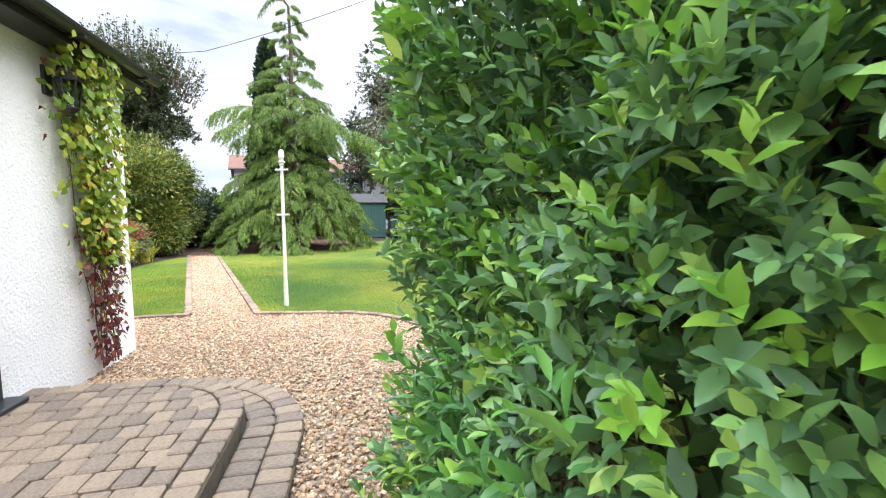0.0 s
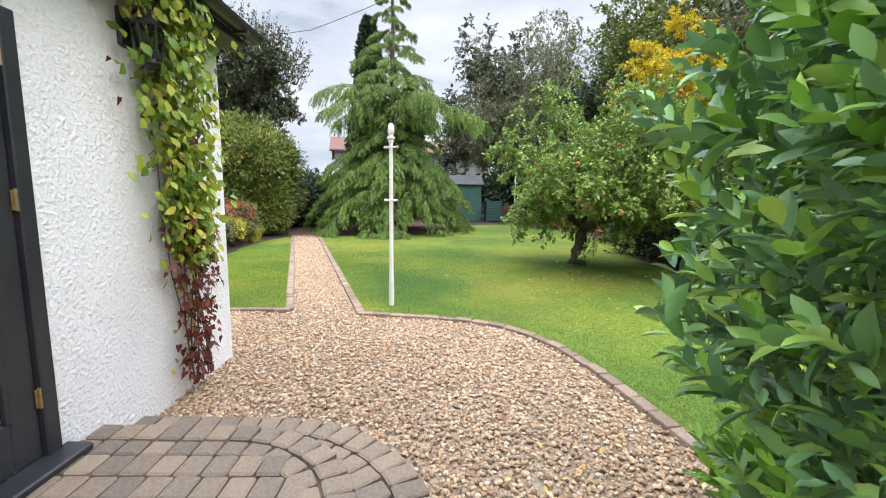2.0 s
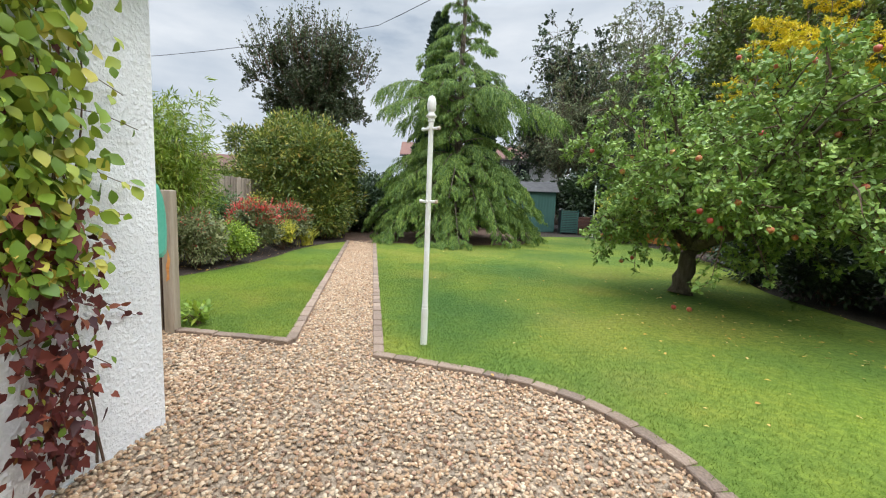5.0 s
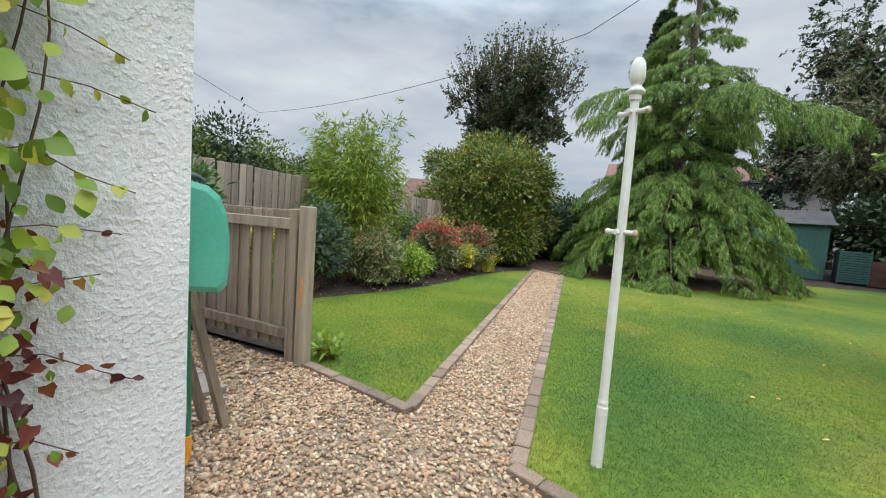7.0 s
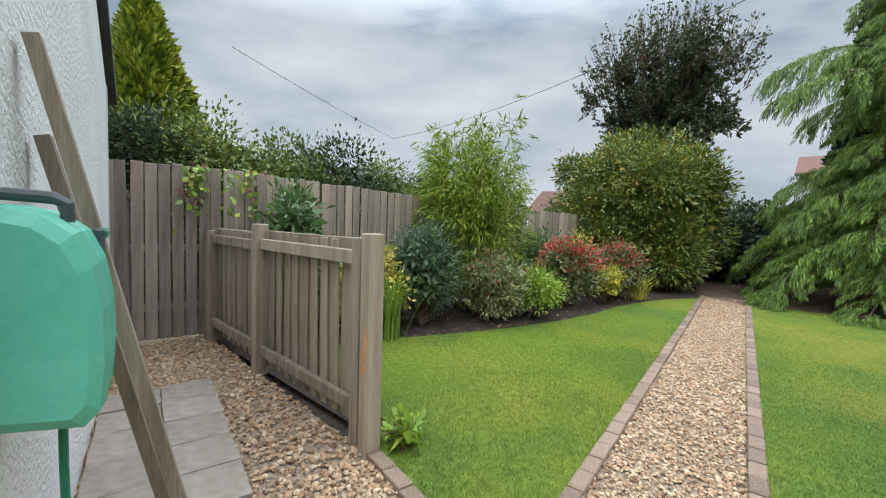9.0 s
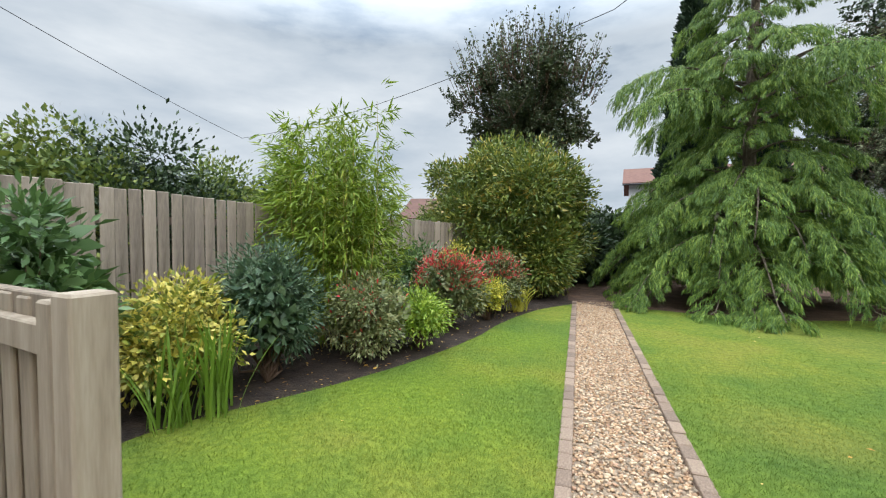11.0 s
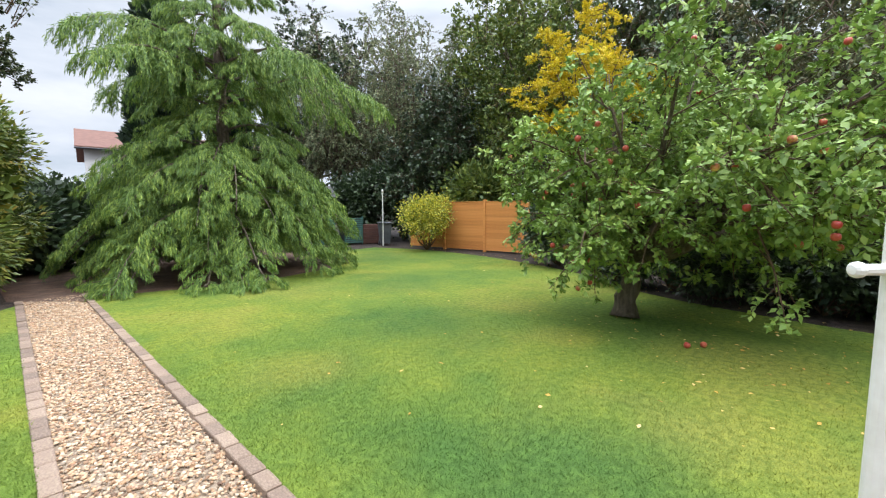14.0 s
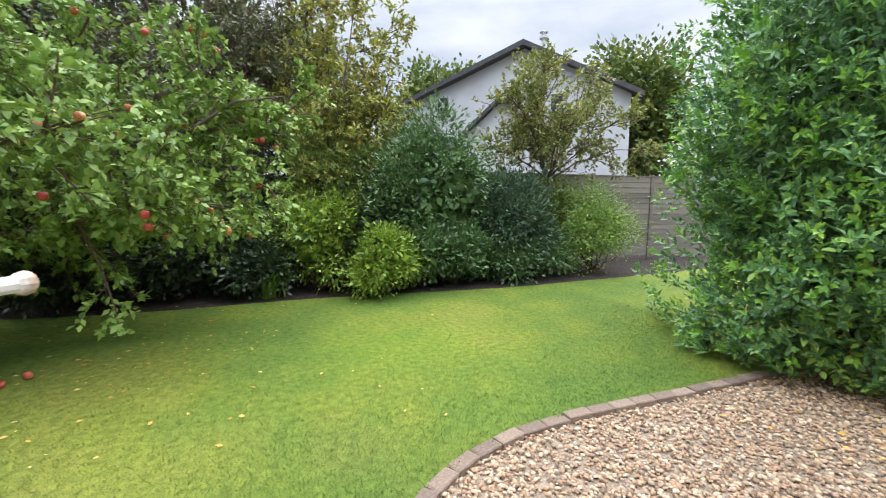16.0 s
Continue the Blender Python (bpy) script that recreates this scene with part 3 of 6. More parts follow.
    nrm = (uo * 0.75 + d[:, None, :] * 0.55 + np.array((0, 0, 0.55)) + rng.normal(size=off.shape) * 0.33).reshape(-1, 3)
    return p, way, c, nrm


def ups(rng, n, tilt=0.6):
    u = rng.normal(size=(n, 3)) * tilt
    u[:, 2] += 1
    return u


def filler(rng, centre, radii, n, leaf, mat, parent, low):
    """Shaded leaves in the heart of a crown."""
    d = unit(rng.normal(size=(n * 2, 3)))
    d = d[d[:, 2] > low][:n]
    p = d * rng.uniform(0.2, 0.66, (len(d), 1)) * np.array(radii) + np.array(centre)
    p = p[p[:, 2] > 0.05]
    L = leaf[0] * 1.7 * rng.uniform(0.8, 1.3, len(p))
    tagged(part("inner_leaves", leaves("inner_leaves", p, rng.normal(size=p.shape), rng.normal(size=p.shape), L, L * max(0.5, leaf[1]), M[mat], LEAF2), None, parent), "", "", "", "stuff")


def limb_set(rng, base, ends, r0, r1, wig=0.12, steps=5):
    g = Geo()
    b = Vector(base)
    for e in ends:
        e = Vector(e)
        mid = [b.lerp(e, i / steps) + Vector(rng.normal(size=3) * wig * math.sin(math.pi * i / steps)) - Vector((0, 0, 0.12 * (e - b).length * math.sin(math.pi * i / steps) * 0.3)) for i in range(steps + 1)]
        g.tube(mid, [r0 + (r1 - r0) * i / steps for i in range(steps + 1)], 6)
    return g


def shrub(name, label, category, seed, x, y, rx, ry, h, clumps, per, clump_r, leaf, mat, shape=LEAF4, z0=0.0, low=-0.75, amp=0.3, shell=0.5, stems=6, tips=None, group="", blobs=11):
    """A shrub on the ground: stems and a leafy crown; tips: (share, material) of young leaves."""
    rng = np.random.default_rng(seed)
    t = thing(name, label, category, pose(x, y, 0), group)
    c = np.array((0, 0, z0 + (h - z0) * 0.5))
    p, w, cc, nm = crown(rng, c, (rx, ry, (h - z0) * 0.5), clumps, per, clump_r, shell, amp, low, blobs)
    keep = p[:, 2] > 0.02
    p, w, nm = p[keep], w[keep], nm[keep]
    n = len(p)
    L = leaf[0] * rng.uniform(0.6, 1.25, n)
    ends = cc[rng.permutation(len(cc))[:stems * 3]]
    tagged(part("branchwork", limb_set(rng, (0, 0, 0), ends * 0.85, 0.012 * max(h, 0.6), 0.004, 0.05), M["twig"], t), "", "", "", "stuff")
    filler(rng, c, (rx, ry, (h - z0) * 0.5), int(n * 0.35), leaf, mat, t, low)
    if tips:
        pick = (rng.uniform(size=n) < tips[0]) & (p[:, 2] > c[2] * tips[2])
        part("young_leaves", leaves("young_leaves", p[pick], w[pick] + np.array((0, 0, 0.8)), ups(rng, pick.sum()), L[pick], L[pick] * leaf[1], M[tips[1]], shape), None, t)
        p, w, L, nm = p[~pick], w[~pick], L[~pick], nm[~pick]
    part("crown", leaves("crown", p, w, nm, L, L * leaf[1], M[mat], shape), None, t)
    return t


def tree(name, label, category, seed, x, y, trunk_h, trunk_r, centre, radii, clumps, per, clump_r, leaf, mat, shape=LEAF4, limbs=14, amp=0.3, shell=0.45, low=-0.9, droop=0.0, bark="bark", group="", lean=(0, 0), fill=0.3, blobs=30):
    rng = np.random.default_rng(seed)
    t = thing(name, label, category, pose(x, y, 0), group)
    top = (lean[0], lean[1], trunk_h)
    pts = [(lean[0] * k ** 2 + rng.normal() * 0.03, lean[1] * k ** 2 + rng.normal() * 0.03, trunk_h * k) for k in np.linspace(0, 1, 7)]
    part("trunk", Geo().tube(pts, [trunk_r * (1.35 if i == 0 else 1.08 - 0.09 * i) for i in range(7)], 12), M[bark], t, smooth=True)
    p, w, cc, nm = crown(rng, centre, radii, clumps, per, clump_r, shell, amp, low, blobs)
    w[:, 2] -= droop
    for e in cc[rng.permutation(len(cc))[:limbs]]:
        part("limb", limb_set(rng, top, [e], trunk_r * 0.42, 0.01, 0.2, 6), M[bark], t, smooth=True)
    filler(rng, centre, radii, int(len(p) * fill), leaf, mat, t, low)
    n = len(p)
    L = leaf[0] * rng.uniform(0.6, 1.3, n)
    part("crown", leaves("crown", p, w, nm, L, L * leaf[1], M[mat], shape), None, t)
    return t, cc


def branch_tree(name, label, seed, x, y, trunk_h, trunk_r, centre, radii, limbs, secs, twigs, per, leaf, mat, sec_len=0.8, twig_len=0.3, rise=0.25, droop=0.0, flatness=0.0, low=-0.5, shape=LEAF2, lean=(0, 0), bark="bark", group="", reach=(0.7, 1.05), twig_r=0.004):
    """A tree grown limb by limb: limbs, side branches, twigs, and leaves along the twigs."""
    rng = np.random.default_rng(seed)
    t = thing(name, label, "tree", pose(x, y, 0), group)
    top = np.array((lean[0], lean[1], trunk_h))
    pts = [(lean[0] * k ** 2 + rng.normal() * 0.02, lean[1] * k ** 2 + rng.normal() * 0.02, trunk_h * k) for k in np.linspace(0, 1, 7)]
    part("trunk", Geo().tube(pts, [trunk_r * (1.4 if i == 0 else 1.1 - 0.06 * i) for i in range(7)], 12), M[bark], t, smooth=True)
    k = np.arange(limbs) + 0.5
    cz = 1 - (1 - low) * k / limbs
    az = 2.39996 * k + rng.normal(size=limbs) * 0.35
    dirs = np.stack([np.sqrt(np.maximum(0, 1 - cz ** 2)) * np.cos(az), np.sqrt(np.maximum(0, 1 - cz ** 2)) * np.sin(az), cz], 1)
    ends = np.array(centre) + dirs * np.array(radii) * rng.uniform(*reach, (limbs, 1))
    woodwork, tip0, tipd, tipl = Geo(), [], [], []
    for e in ends:
        span = np.linalg.norm(e - top)
        ctrl = top + (e - top) * 0.45 + np.array((0, 0, rise * span * 0.6)) + rng.normal(size=3) * 0.08 * span
        u = np.linspace(0, 1, 8)[:, None]
        line = top * (1 - u) ** 2 + ctrl * 2 * u * (1 - u) + e * u ** 2 + rng.normal(size=(8, 3)) * 0.012 * span
        line[0] = top
        part("limb", Geo().tube(line, [trunk_r * 0.5 * (1 - i / 7) ** 1.3 + 0.006 for i in range(8)], 6), M[bark], t, smooth=True)
        for _ in range(secs):
            w = rng.uniform(0.3, 1.0)
            j = min(6, int(w * 7))
            o = line[j] + (line[j + 1] - line[j]) * (w * 7 - j)
            tan = unit((line[j + 1] - line[j])[None])[0]
            d = tan * 0.55 + rng.normal(size=3) * 0.75 + np.array((0, 0, rise))
            d[2] *= 1 - flatness
            d = d / np.linalg.norm(d)
            L = sec_len * rng.uniform(0.5, 1.2) * (1.3 - 0.5 * w)
            q = o + d * L - np.array((0, 0, droop * L * 0.35))
            woodwork.tube([o, o + d * L * 0.55 + rng.normal(size=3) * 0.03, q], [0.012, 0.009, 0.004], 4, False)
            v = rng.uniform(0.1, 1.0, twigs)[:, None]
            tip0.append(o + (q - o) * v)
            td = d * 0.6 + rng.normal(size=(twigs, 3)) * 0.7 + np.array((0, 0, rise - droop))
            td[:, 2] *= 1 - flatness
            tipd.append(unit(td))
            tipl.append(twig_len * rng.uniform(0.5, 1.25, twigs))
    tip0, tipd, tipl = np.concatenate(tip0), np.concatenate(tipd), np.concatenate(tipl)
    sag = np.array((0, 0, -1.0)) * (droop * 0.5 * tipl)[:, None]
    for o, d, L, g in zip(tip0, tipd, tipl, sag):
        woodwork.tube([o, o + d * L + g], [twig_r, twig_r * 0.5], 3, False)
    tagged(part("branchwork", woodwork, M["twig"], t), "", "", "", "stuff")
    n = len(tip0)
    w = np.sqrt(rng.uniform(0.02, 1.0, (n, per, 1)))
    p = tip0[:, None] + tipd[:, None] * tipl[:, None, None] * w + sag[:, None] * w ** 2 + rng.normal(size=(n, per, 3)) * 0.015
    way = tipd[:, None] * 0.55 + rng.normal(size=(n, per, 3)) * 0.65 + np.array((0, 0, 0.1 - droop * 0.9))
    nrm = np.array((0, 0, 0.9)) + rng.normal(size=(n, per, 3)) * 0.5 + tipd[:, None] * 0.25
    p, way, nrm = p.reshape(-1, 3), way.reshape(-1, 3), nrm.reshape(-1, 3)
    keep = p[:, 2] > 0.06
    p, way, nrm = p[keep], way[keep], nrm[keep]
    L = leaf[0] * rng.uniform(0.6, 1.25, len(p))
    part("crown", leaves("crown", p, way, nrm, L, L * leaf[1], M[mat], shape), None, t)
    return t, tip0 + tipd * tipl[:, None] + sag


def strip(line, w0, w1):
    """The outline of a band along a line, from w0 to w1 on its left."""
    pts = [Vector((*p, 0)) for p in line]
    a, b = [], []
    for i, p in enumerate(pts):
        d = (pts[min(i + 1, len(pts) - 1)] - pts[max(i - 1, 0)]).normalized()
        n = Vector((-d.y, d.x, 0))
        a.append(p + n * w0)
        b.append(p + n * w1)
    return a, b


def along(line, step):
    """Places every step metres along a line, with the heading."""
    pts = [Vector((*p, 0)) for p in line]
    out, left = [], step / 2
    for p, q in zip(pts, pts[1:]):
        length = (q - p).length
        while left <= length:
            d = (q - p) / length
            out.append((p + d * left, math.atan2(d.y, d.x)))
            left += step
        left -= length
    return out


def smooth_line(ctrl, n=8):
    """A rounded line through control places."""
    c = [Vector((*p, 0)) for p in ctrl]
    c = [c[0] * 2 - c[1]] + c + [c[-1] * 2 - c[-2]]
    out = []
    for i in range(1, len(c) - 2):
        for k in range(n):
            t = k / n
            a, b, d, e = c[i - 1], c[i], c[i + 1], c[i + 2]
            q = 0.5 * ((2 * b) + (d - a) * t + (2 * a - 5 * b + 4 * d - e) * t * t + (3 * b - a - 3 * d + e) * t ** 3)
            out.append((q.x, q.y))
    out.append((c[-2].x, c[-2].y))
    return out


def inside(poly, pts):
    x, y = pts[:, 0], pts[:, 1]
    r = np.zeros(len(pts), bool)
    for (x0, y0), (x1, y1) in zip(poly, poly[1:] + poly[:1]):
        r ^= ((y0 > y) != (y1 > y)) & (x < (x1 - x0) * (y - y0) / ((y1 - y0) or 1e-9) + x0)
    return r


def flat(poly, z):
    return Geo().add([(x, y, z) for x, y in poly], [tuple(range(len(poly)))])


# ---- the plan ----
CORNER = Vector((-0.315, 5.40, 0))
EDGE = smooth_line([(0.96, 6.43), (1.4, 6.2), (1.85, 5.95), (2.3, 5.6), (2.56, 5.2), (2.68, 4.7), (2.68, 4.2), (2.62, 3.7), (2.54, 3.2), (2.40, 2.2), (2.25, 1.0), (2.1, -3.0)])
BED_L = smooth_line([(-1.25, 7.6), (-2.2, 7.9), (-2.97, 8.5), (-2.82, 9.13), (-2.5, 9.64), (-2.02, 10.48), (-1.59, 11.48), (-1.25, 12.6), (-1.05, 13.8), (-0.6, 15.2), (0.05, 16.2)])
BED_R = smooth_line([(10.3, 20.3), (10.9, 18.4), (10.9, 16.2), (10.4, 13.7), (9.5, 11.4), (8.0, 9.2), (7.4, 7.2), (7.2, 5.3), (6.85, 3.6), (6.45, 1.8), (6.3, 0.2), (6.15, -1.4), (6.0, -6)])

ground = setting("ground", flat([(-400, -400), (400, -400), (400, 400), (-400, 400)], -0.06), M["soil"], "dark earth under the garden reaching far away")
gravel_poly = [(-0.9, -4), (2.1, -3.0)] + list(reversed(EDGE)) + [(1.0, 6.46), (0.97, 17.5), (0.18, 17.5), (0.18, 6.80), (-1.15, 7.25), (-4.8, 7.9), (-6, 4)]
gravel_poly = [(-6, -4)] + gravel_poly[1:]
setting("gravel_bed", flat(gravel_poly, -0.035), M["gravel_base"], "sandy bed under the loose gravel of the drive")
lawn_r = list(EDGE) + list(reversed(BED_R)) + [(8.2, 20.0), (6.0, 16.4), (3.5, 15.6), (1.02, 16.3), (1.04, 6.46)]
lawn_l = [(0.12, 6.86), (0.10, 16.3)] + list(reversed(BED_L)) + [(-1.15, 7.31)]
setting("lawn_main", Geo().prism(lawn_r, -0.05, 0.0), M["lawn"], "mown green lawn with yellowish patches")
setting("lawn_side", Geo().prism(lawn_l, -0.05, 0.0), M["lawn"], "mown green lawn beside the gravel path")
setting("flower_bed", flat([(-1.2, 7.4), (-5, 7.9), (-4.2, 11.3), (-2.8, 16.9), (-3.5, 21), (0.1, 21), (0.1, 16.4)] + list(reversed(BED_L)), -0.02), M["soil"], "dark soil of the planted bed along the fence")
setting("border_bed", flat(list(BED_R) + [(16, -6), (16, 26), (6, 26), (6, 20)], -0.015), M["soil"], "dark soil of the border under the trees")
setting("tree_litter", flat([(0.95, 16.0), (3.5, 15.2), (6.2, 16.0), (8.4, 20), (8, 26), (-0.5, 26), (0.0, 16.9)], -0.012), M["litter"], "brown needle litter under the weeping cedar")

# ---- the house ----
W = pose(CORNER.x, CORNER.y, 0, 0, 0, 71)     # local x towards the corner, y into the house


def wall_piece(name, boxes, mat, label):
    g = Geo()
    for lo, hi in boxes:
        g.box(lo, hi, W)
    return setting(name, g, mat, label)


DOOR0, DOOR1, DOOR_TOP, SILL = -2.70, -1.72, 2.25, 0.19
wall_piece("wall_garden", [((DOOR1, 0, -0.3), (0, 0.3, 2.75)), ((-9, 0, -0.3), (DOOR0, 0.3, 2.75)), ((DOOR0, 0, DOOR_TOP), (DOOR1, 0.3, 2.75)), ((DOOR0, 0, -0.3), (DOOR1, 0.3, SILL - 0.03))], M["render"], "white painted roughcast house wall beside the garden door")
wall_piece("wall_side", [((-0.3, 0.3, -0.3), (0, 4.2, 2.75))], M["render"], "white painted roughcast side wall of the house")
wall_piece("wall_inner", [((-9, 4.2, -0.3), (0, 4.4, 2.75)), ((-9.2, 0, -0.3), (-9, 4.4, 2.75)), ((-9, 0.3, SILL - 0.06), (-0.3, 4.2, SILL - 0.02))], M["far_render"], "plain white inner walls and floor of the house")
roof = Geo()
roof.add([W @ Vector(p) for p in ((-9.3, -0.24, 2.74), (0.06, -0.24, 2.74), (0.06, 2.1, 4.1), (-9.3, 2.1, 4.1), (-9.3, 4.75, 2.66), (0.06, 4.75, 2.66),
                                   (-9.3, -0.24, 2.84), (0.06, -0.24, 2.84), (0.06, 2.1, 4.22), (-9.3, 2.1, 4.22), (-9.3, 4.75, 2.76), (0.06, 4.75, 2.76))],
         [(0, 1, 2, 3), (3, 2, 5, 4), (6, 9, 8, 7), (9, 10, 11, 8), (0, 6, 7, 1), (4, 5, 11, 10), (1, 7, 8, 2), (2, 8, 11, 5), (0, 3, 9, 6), (3, 4, 10, 9)])
setting("roof", roof, M["slate"], "dark slate roof with overhanging eaves")
gable = Geo().add([W @ Vector(p) for p in ((0, 0, 2.75), (0, 4.2, 2.75), (0, 2.1, 4.0), (-0.25, 0, 2.75), (-0.25, 4.2, 2.75), (-0.25, 2.1, 4.0))], [(0, 1, 2), (3, 5, 4), (0, 2, 5, 3), (1, 4, 5, 2), (0, 3, 4, 1)])
setting("wall_gable", gable, M["render"], "white roughcast gable under the roof")
setting("soffit", Geo().box((-9.3, -0.23, 2.68), (0.05, -0.005, 2.735), W), M["gutter"], "dark boarded soffit under the eaves")
gutter = thing("gutter", "black half-round plastic gutter along the eaves", "gutter")
gut = Geo()
prof = [(math.cos(a) * 0.06, math.sin(a) * 0.06) for a in np.linspace(math.pi, 2 * math.pi, 9)] + [(math.cos(a) * 0.05, math.sin(a) * 0.05) for a in np.linspace(2 * math.pi, math.pi, 9)]
gut.add([W @ Vector((x, -0.30 + p, 2.79 + q)) for x in (-9.3, 0.12) for p, q in prof], [(i, (i + 1) % 18, 18 + (i + 1) % 18, 18 + i) for i in range(18)] + [tuple(range(17, -1, -1)), tuple(range(18, 36))])
part("channel", gut, M["gutter"], gutter)
for x in (-0.2, -1.2, -2.2, -3.2):
    part("bracket", Geo().box((x, -0.36, 2.715), (x + 0.03, -0.245, 2.735), W), M["gutter"], gutter)

door = tagged(new("door_1"), "dark grey glazed garden door with brass hinges", "door", "", "structure")
fr = Geo().box((DOOR1 - 0.075, -0.02, SILL), (DOOR1, 0.12, DOOR_TOP), W, 0.006).box((DOOR0, -0.02, SILL), (DOOR0 + 0.075, 0.12, DOOR_TOP), W, 0.006).box((DOOR0 + 0.075, -0.02, DOOR_TOP - 0.075), (DOOR1 - 0.075, 0.12, DOOR_TOP), W, 0.006)
part("door_frame", fr, M["door_paint"], door)
d0, d1 = DOOR0 + 0.08, DOOR1 - 0.08
leaf = Geo().box((d1 - 0.13, 0.005, SILL + 0.02), (d1, 0.055, DOOR_TOP - 0.08), W, 0.006).box((d0, 0.005, SILL + 0.02), (d0 + 0.13, 0.055, DOOR_TOP - 0.08), W, 0.006)
leaf.box((d0 + 0.13, 0.005, SILL + 0.02), (d1 - 0.13, 0.055, SILL + 0.26), W, 0.006).box((d0 + 0.13, 0.005, DOOR_TOP - 0.21), (d1 - 0.13, 0.055, DOOR_TOP - 0.08), W, 0.006)
leaf.box((d1 - 0.15, -0.004, SILL + 0.26), (d1 - 0.13, 0.02, DOOR_TOP - 0.21), W, 0.004)
leaf_ob = part("door_leaf", leaf, M["door_paint"], door)
part("pane", Geo().box((d0 + 0.12, 0.025, SILL + 0.25), (d1 - 0.12, 0.035, DOOR_TOP - 0.2), W), M["glass"], leaf_ob).visible_shadow = False
for z in (0.5, 1.43, 2.05):
    part("hinge", Geo().tube([W @ Vector((d1 + 0.004, -0.008, z - 0.05)), W @ Vector((d1 + 0.004, -0.008, z + 0.05))], 0.008, 8).box((d1 - 0.014, -0.004, z - 0.045), (d1 + 0.002, 0.0, z + 0.045), W), M["brass"], door)
part("threshold", Geo().box((DOOR0 - 0.04, -0.13, SILL - 0.025), (DOOR1 + 0.05, 0.02, SILL + 0.015), W, 0.008), M["door_paint"], door, "dark blue-grey projecting sill")

lantern = thing("wall_lantern", "black metal coach lantern on the white wall", "lantern", W @ pose(-1.05, -0.15, 2.30))
part("back_plate", Geo().box((-0.05, 0.13, 0.02), (0.05, 0.165, 0.24), None, 0.01), M["black_metal"], lantern)
part("arm", Geo().tube([(0, 0.13, 0.17), (0, 0.06, 0.24), (0, 0.0, 0.25), (0, 0, 0.2)], 0.011, 8), M["black_metal"], lantern)
part("roof", Geo().lathe([(0.0, 0.215), (0.03, 0.205), (0.06, 0.17), (0.095, 0.14), (0.09, 0.132), (0.0, 0.132)], 6), M["black_metal"], lantern)
for k in range(6):
    a = math.pi * 2 * k / 6
    part("bar", Geo().tube([(0.055 * math.cos(a), 0.055 * math.sin(a), -0.07), (0.085 * math.cos(a), 0.085 * math.sin(a), 0.135)], 0.006, 5), M["black_metal"], lantern)
    b = a + math.pi / 3
    part("pane", Geo().add([(0.052 * math.cos(a), 0.052 * math.sin(a), -0.065), (0.052 * math.cos(b), 0.052 * math.sin(b), -0.065), (0.082 * math.cos(b), 0.082 * math.sin(b), 0.132), (0.082 * math.cos(a), 0.082 * math.sin(a), 0.132)], [(0, 1, 2, 3)]), M["glass"], lantern)
part("base", Geo().lathe([(0.062, -0.06), (0.062, -0.075), (0.03, -0.095), (0.012, -0.11), (0.016, -0.122), (0.0, -0.13)], 12), M["black_metal"], lantern)

# climbing vine on the wall near the corner
vine = thing("climbing_vine", "climbing vine with green leaves turning dark red below", "climber")
rng = np.random.default_rng(11)
for k in range(5):
    x0 = -0.52 + 0.1 * rng.uniform(-1, 1)
    pts = [W @ Vector((x0 + 0.07 * math.sin(3 * z + k), -0.02 - 0.015 * (k % 3), z)) for z in np.linspace(0.02, 2.6, 12)]
    part("stem", Geo().tube(pts, [0.007 - 0.0004 * i for i in range(12)], 5), M["twig"], vine)
part("stem", Geo().tube([W @ Vector((x, -0.02, z)) for x, z in ((-0.52, 0.42), (-0.62, 0.50), (-0.72, 0.62), (-0.80, 0.9), (-0.85, 1.3), (-0.86, 1.6), (-0.88, 1.9), (-0.95, 2.2))], 0.0035, 5), M["twig"], vine)


def vine_leaves(name, n, zlo, zhi, mat, spread, out, size, shape, wide):
    z = rng.uniform(zlo, zhi, n)
    mid = -0.70 - 0.10 * np.clip(z - 0.9, 0, 2)
    x = mid + rng.normal(size=n) * spread * (0.7 + 0.35 * np.clip(z - 0.6, 0, 2))
    x = np.minimum(x, 0.06)
    y = -0.06 - rng.uniform(0, 1, n) ** 1.2 * out * (0.7 + 0.4 * z)
    p = np.array([tuple(W @ Vector(q)) for q in zip(x, y, z)])
    nrm = np.array([0.966, -0.259, 0])
    way = rng.normal(size=(n, 3)) * 0.45 + np.array((0, 0, -0.9)) + nrm * 0.25
    up = nrm + rng.normal(size=(n, 3)) * 0.4
    L = rng.uniform(size[0], size[1], n)
    part(name, leaves(name, p, way, up, L, L * wide, M[mat], shape), None, vine)


def sprig(pts, n, mat):
    """A thin trailing shoot with a few leaves along it."""
    q = [W @ Vector(p) for p in pts]
    part("stem", Geo().tube(q, 0.0022, 5), M["twig"], vine)
    P = []
    for i in range(n):
        u = (i + 0.5) / n * (len(q) - 1)
        j = min(int(u), len(q) - 2)
        P.append(tuple(q[j].lerp(q[j + 1], u - j)))
    P = np.array(P) + rng.normal(size=(n, 3)) * 0.012
    L = rng.uniform(0.035, 0.06, n)
    part("sprig_leaves", leaves("sprig_leaves", P, rng.normal(size=(n, 3)) * 0.5 + np.array((0.15, 0.3, -0.45)), np.array((0.9, -0.2, 0.4)) + rng.normal(size=(n, 3)) * 0.4, L, L * 0.62, M[mat], LEAF8), None, vine)


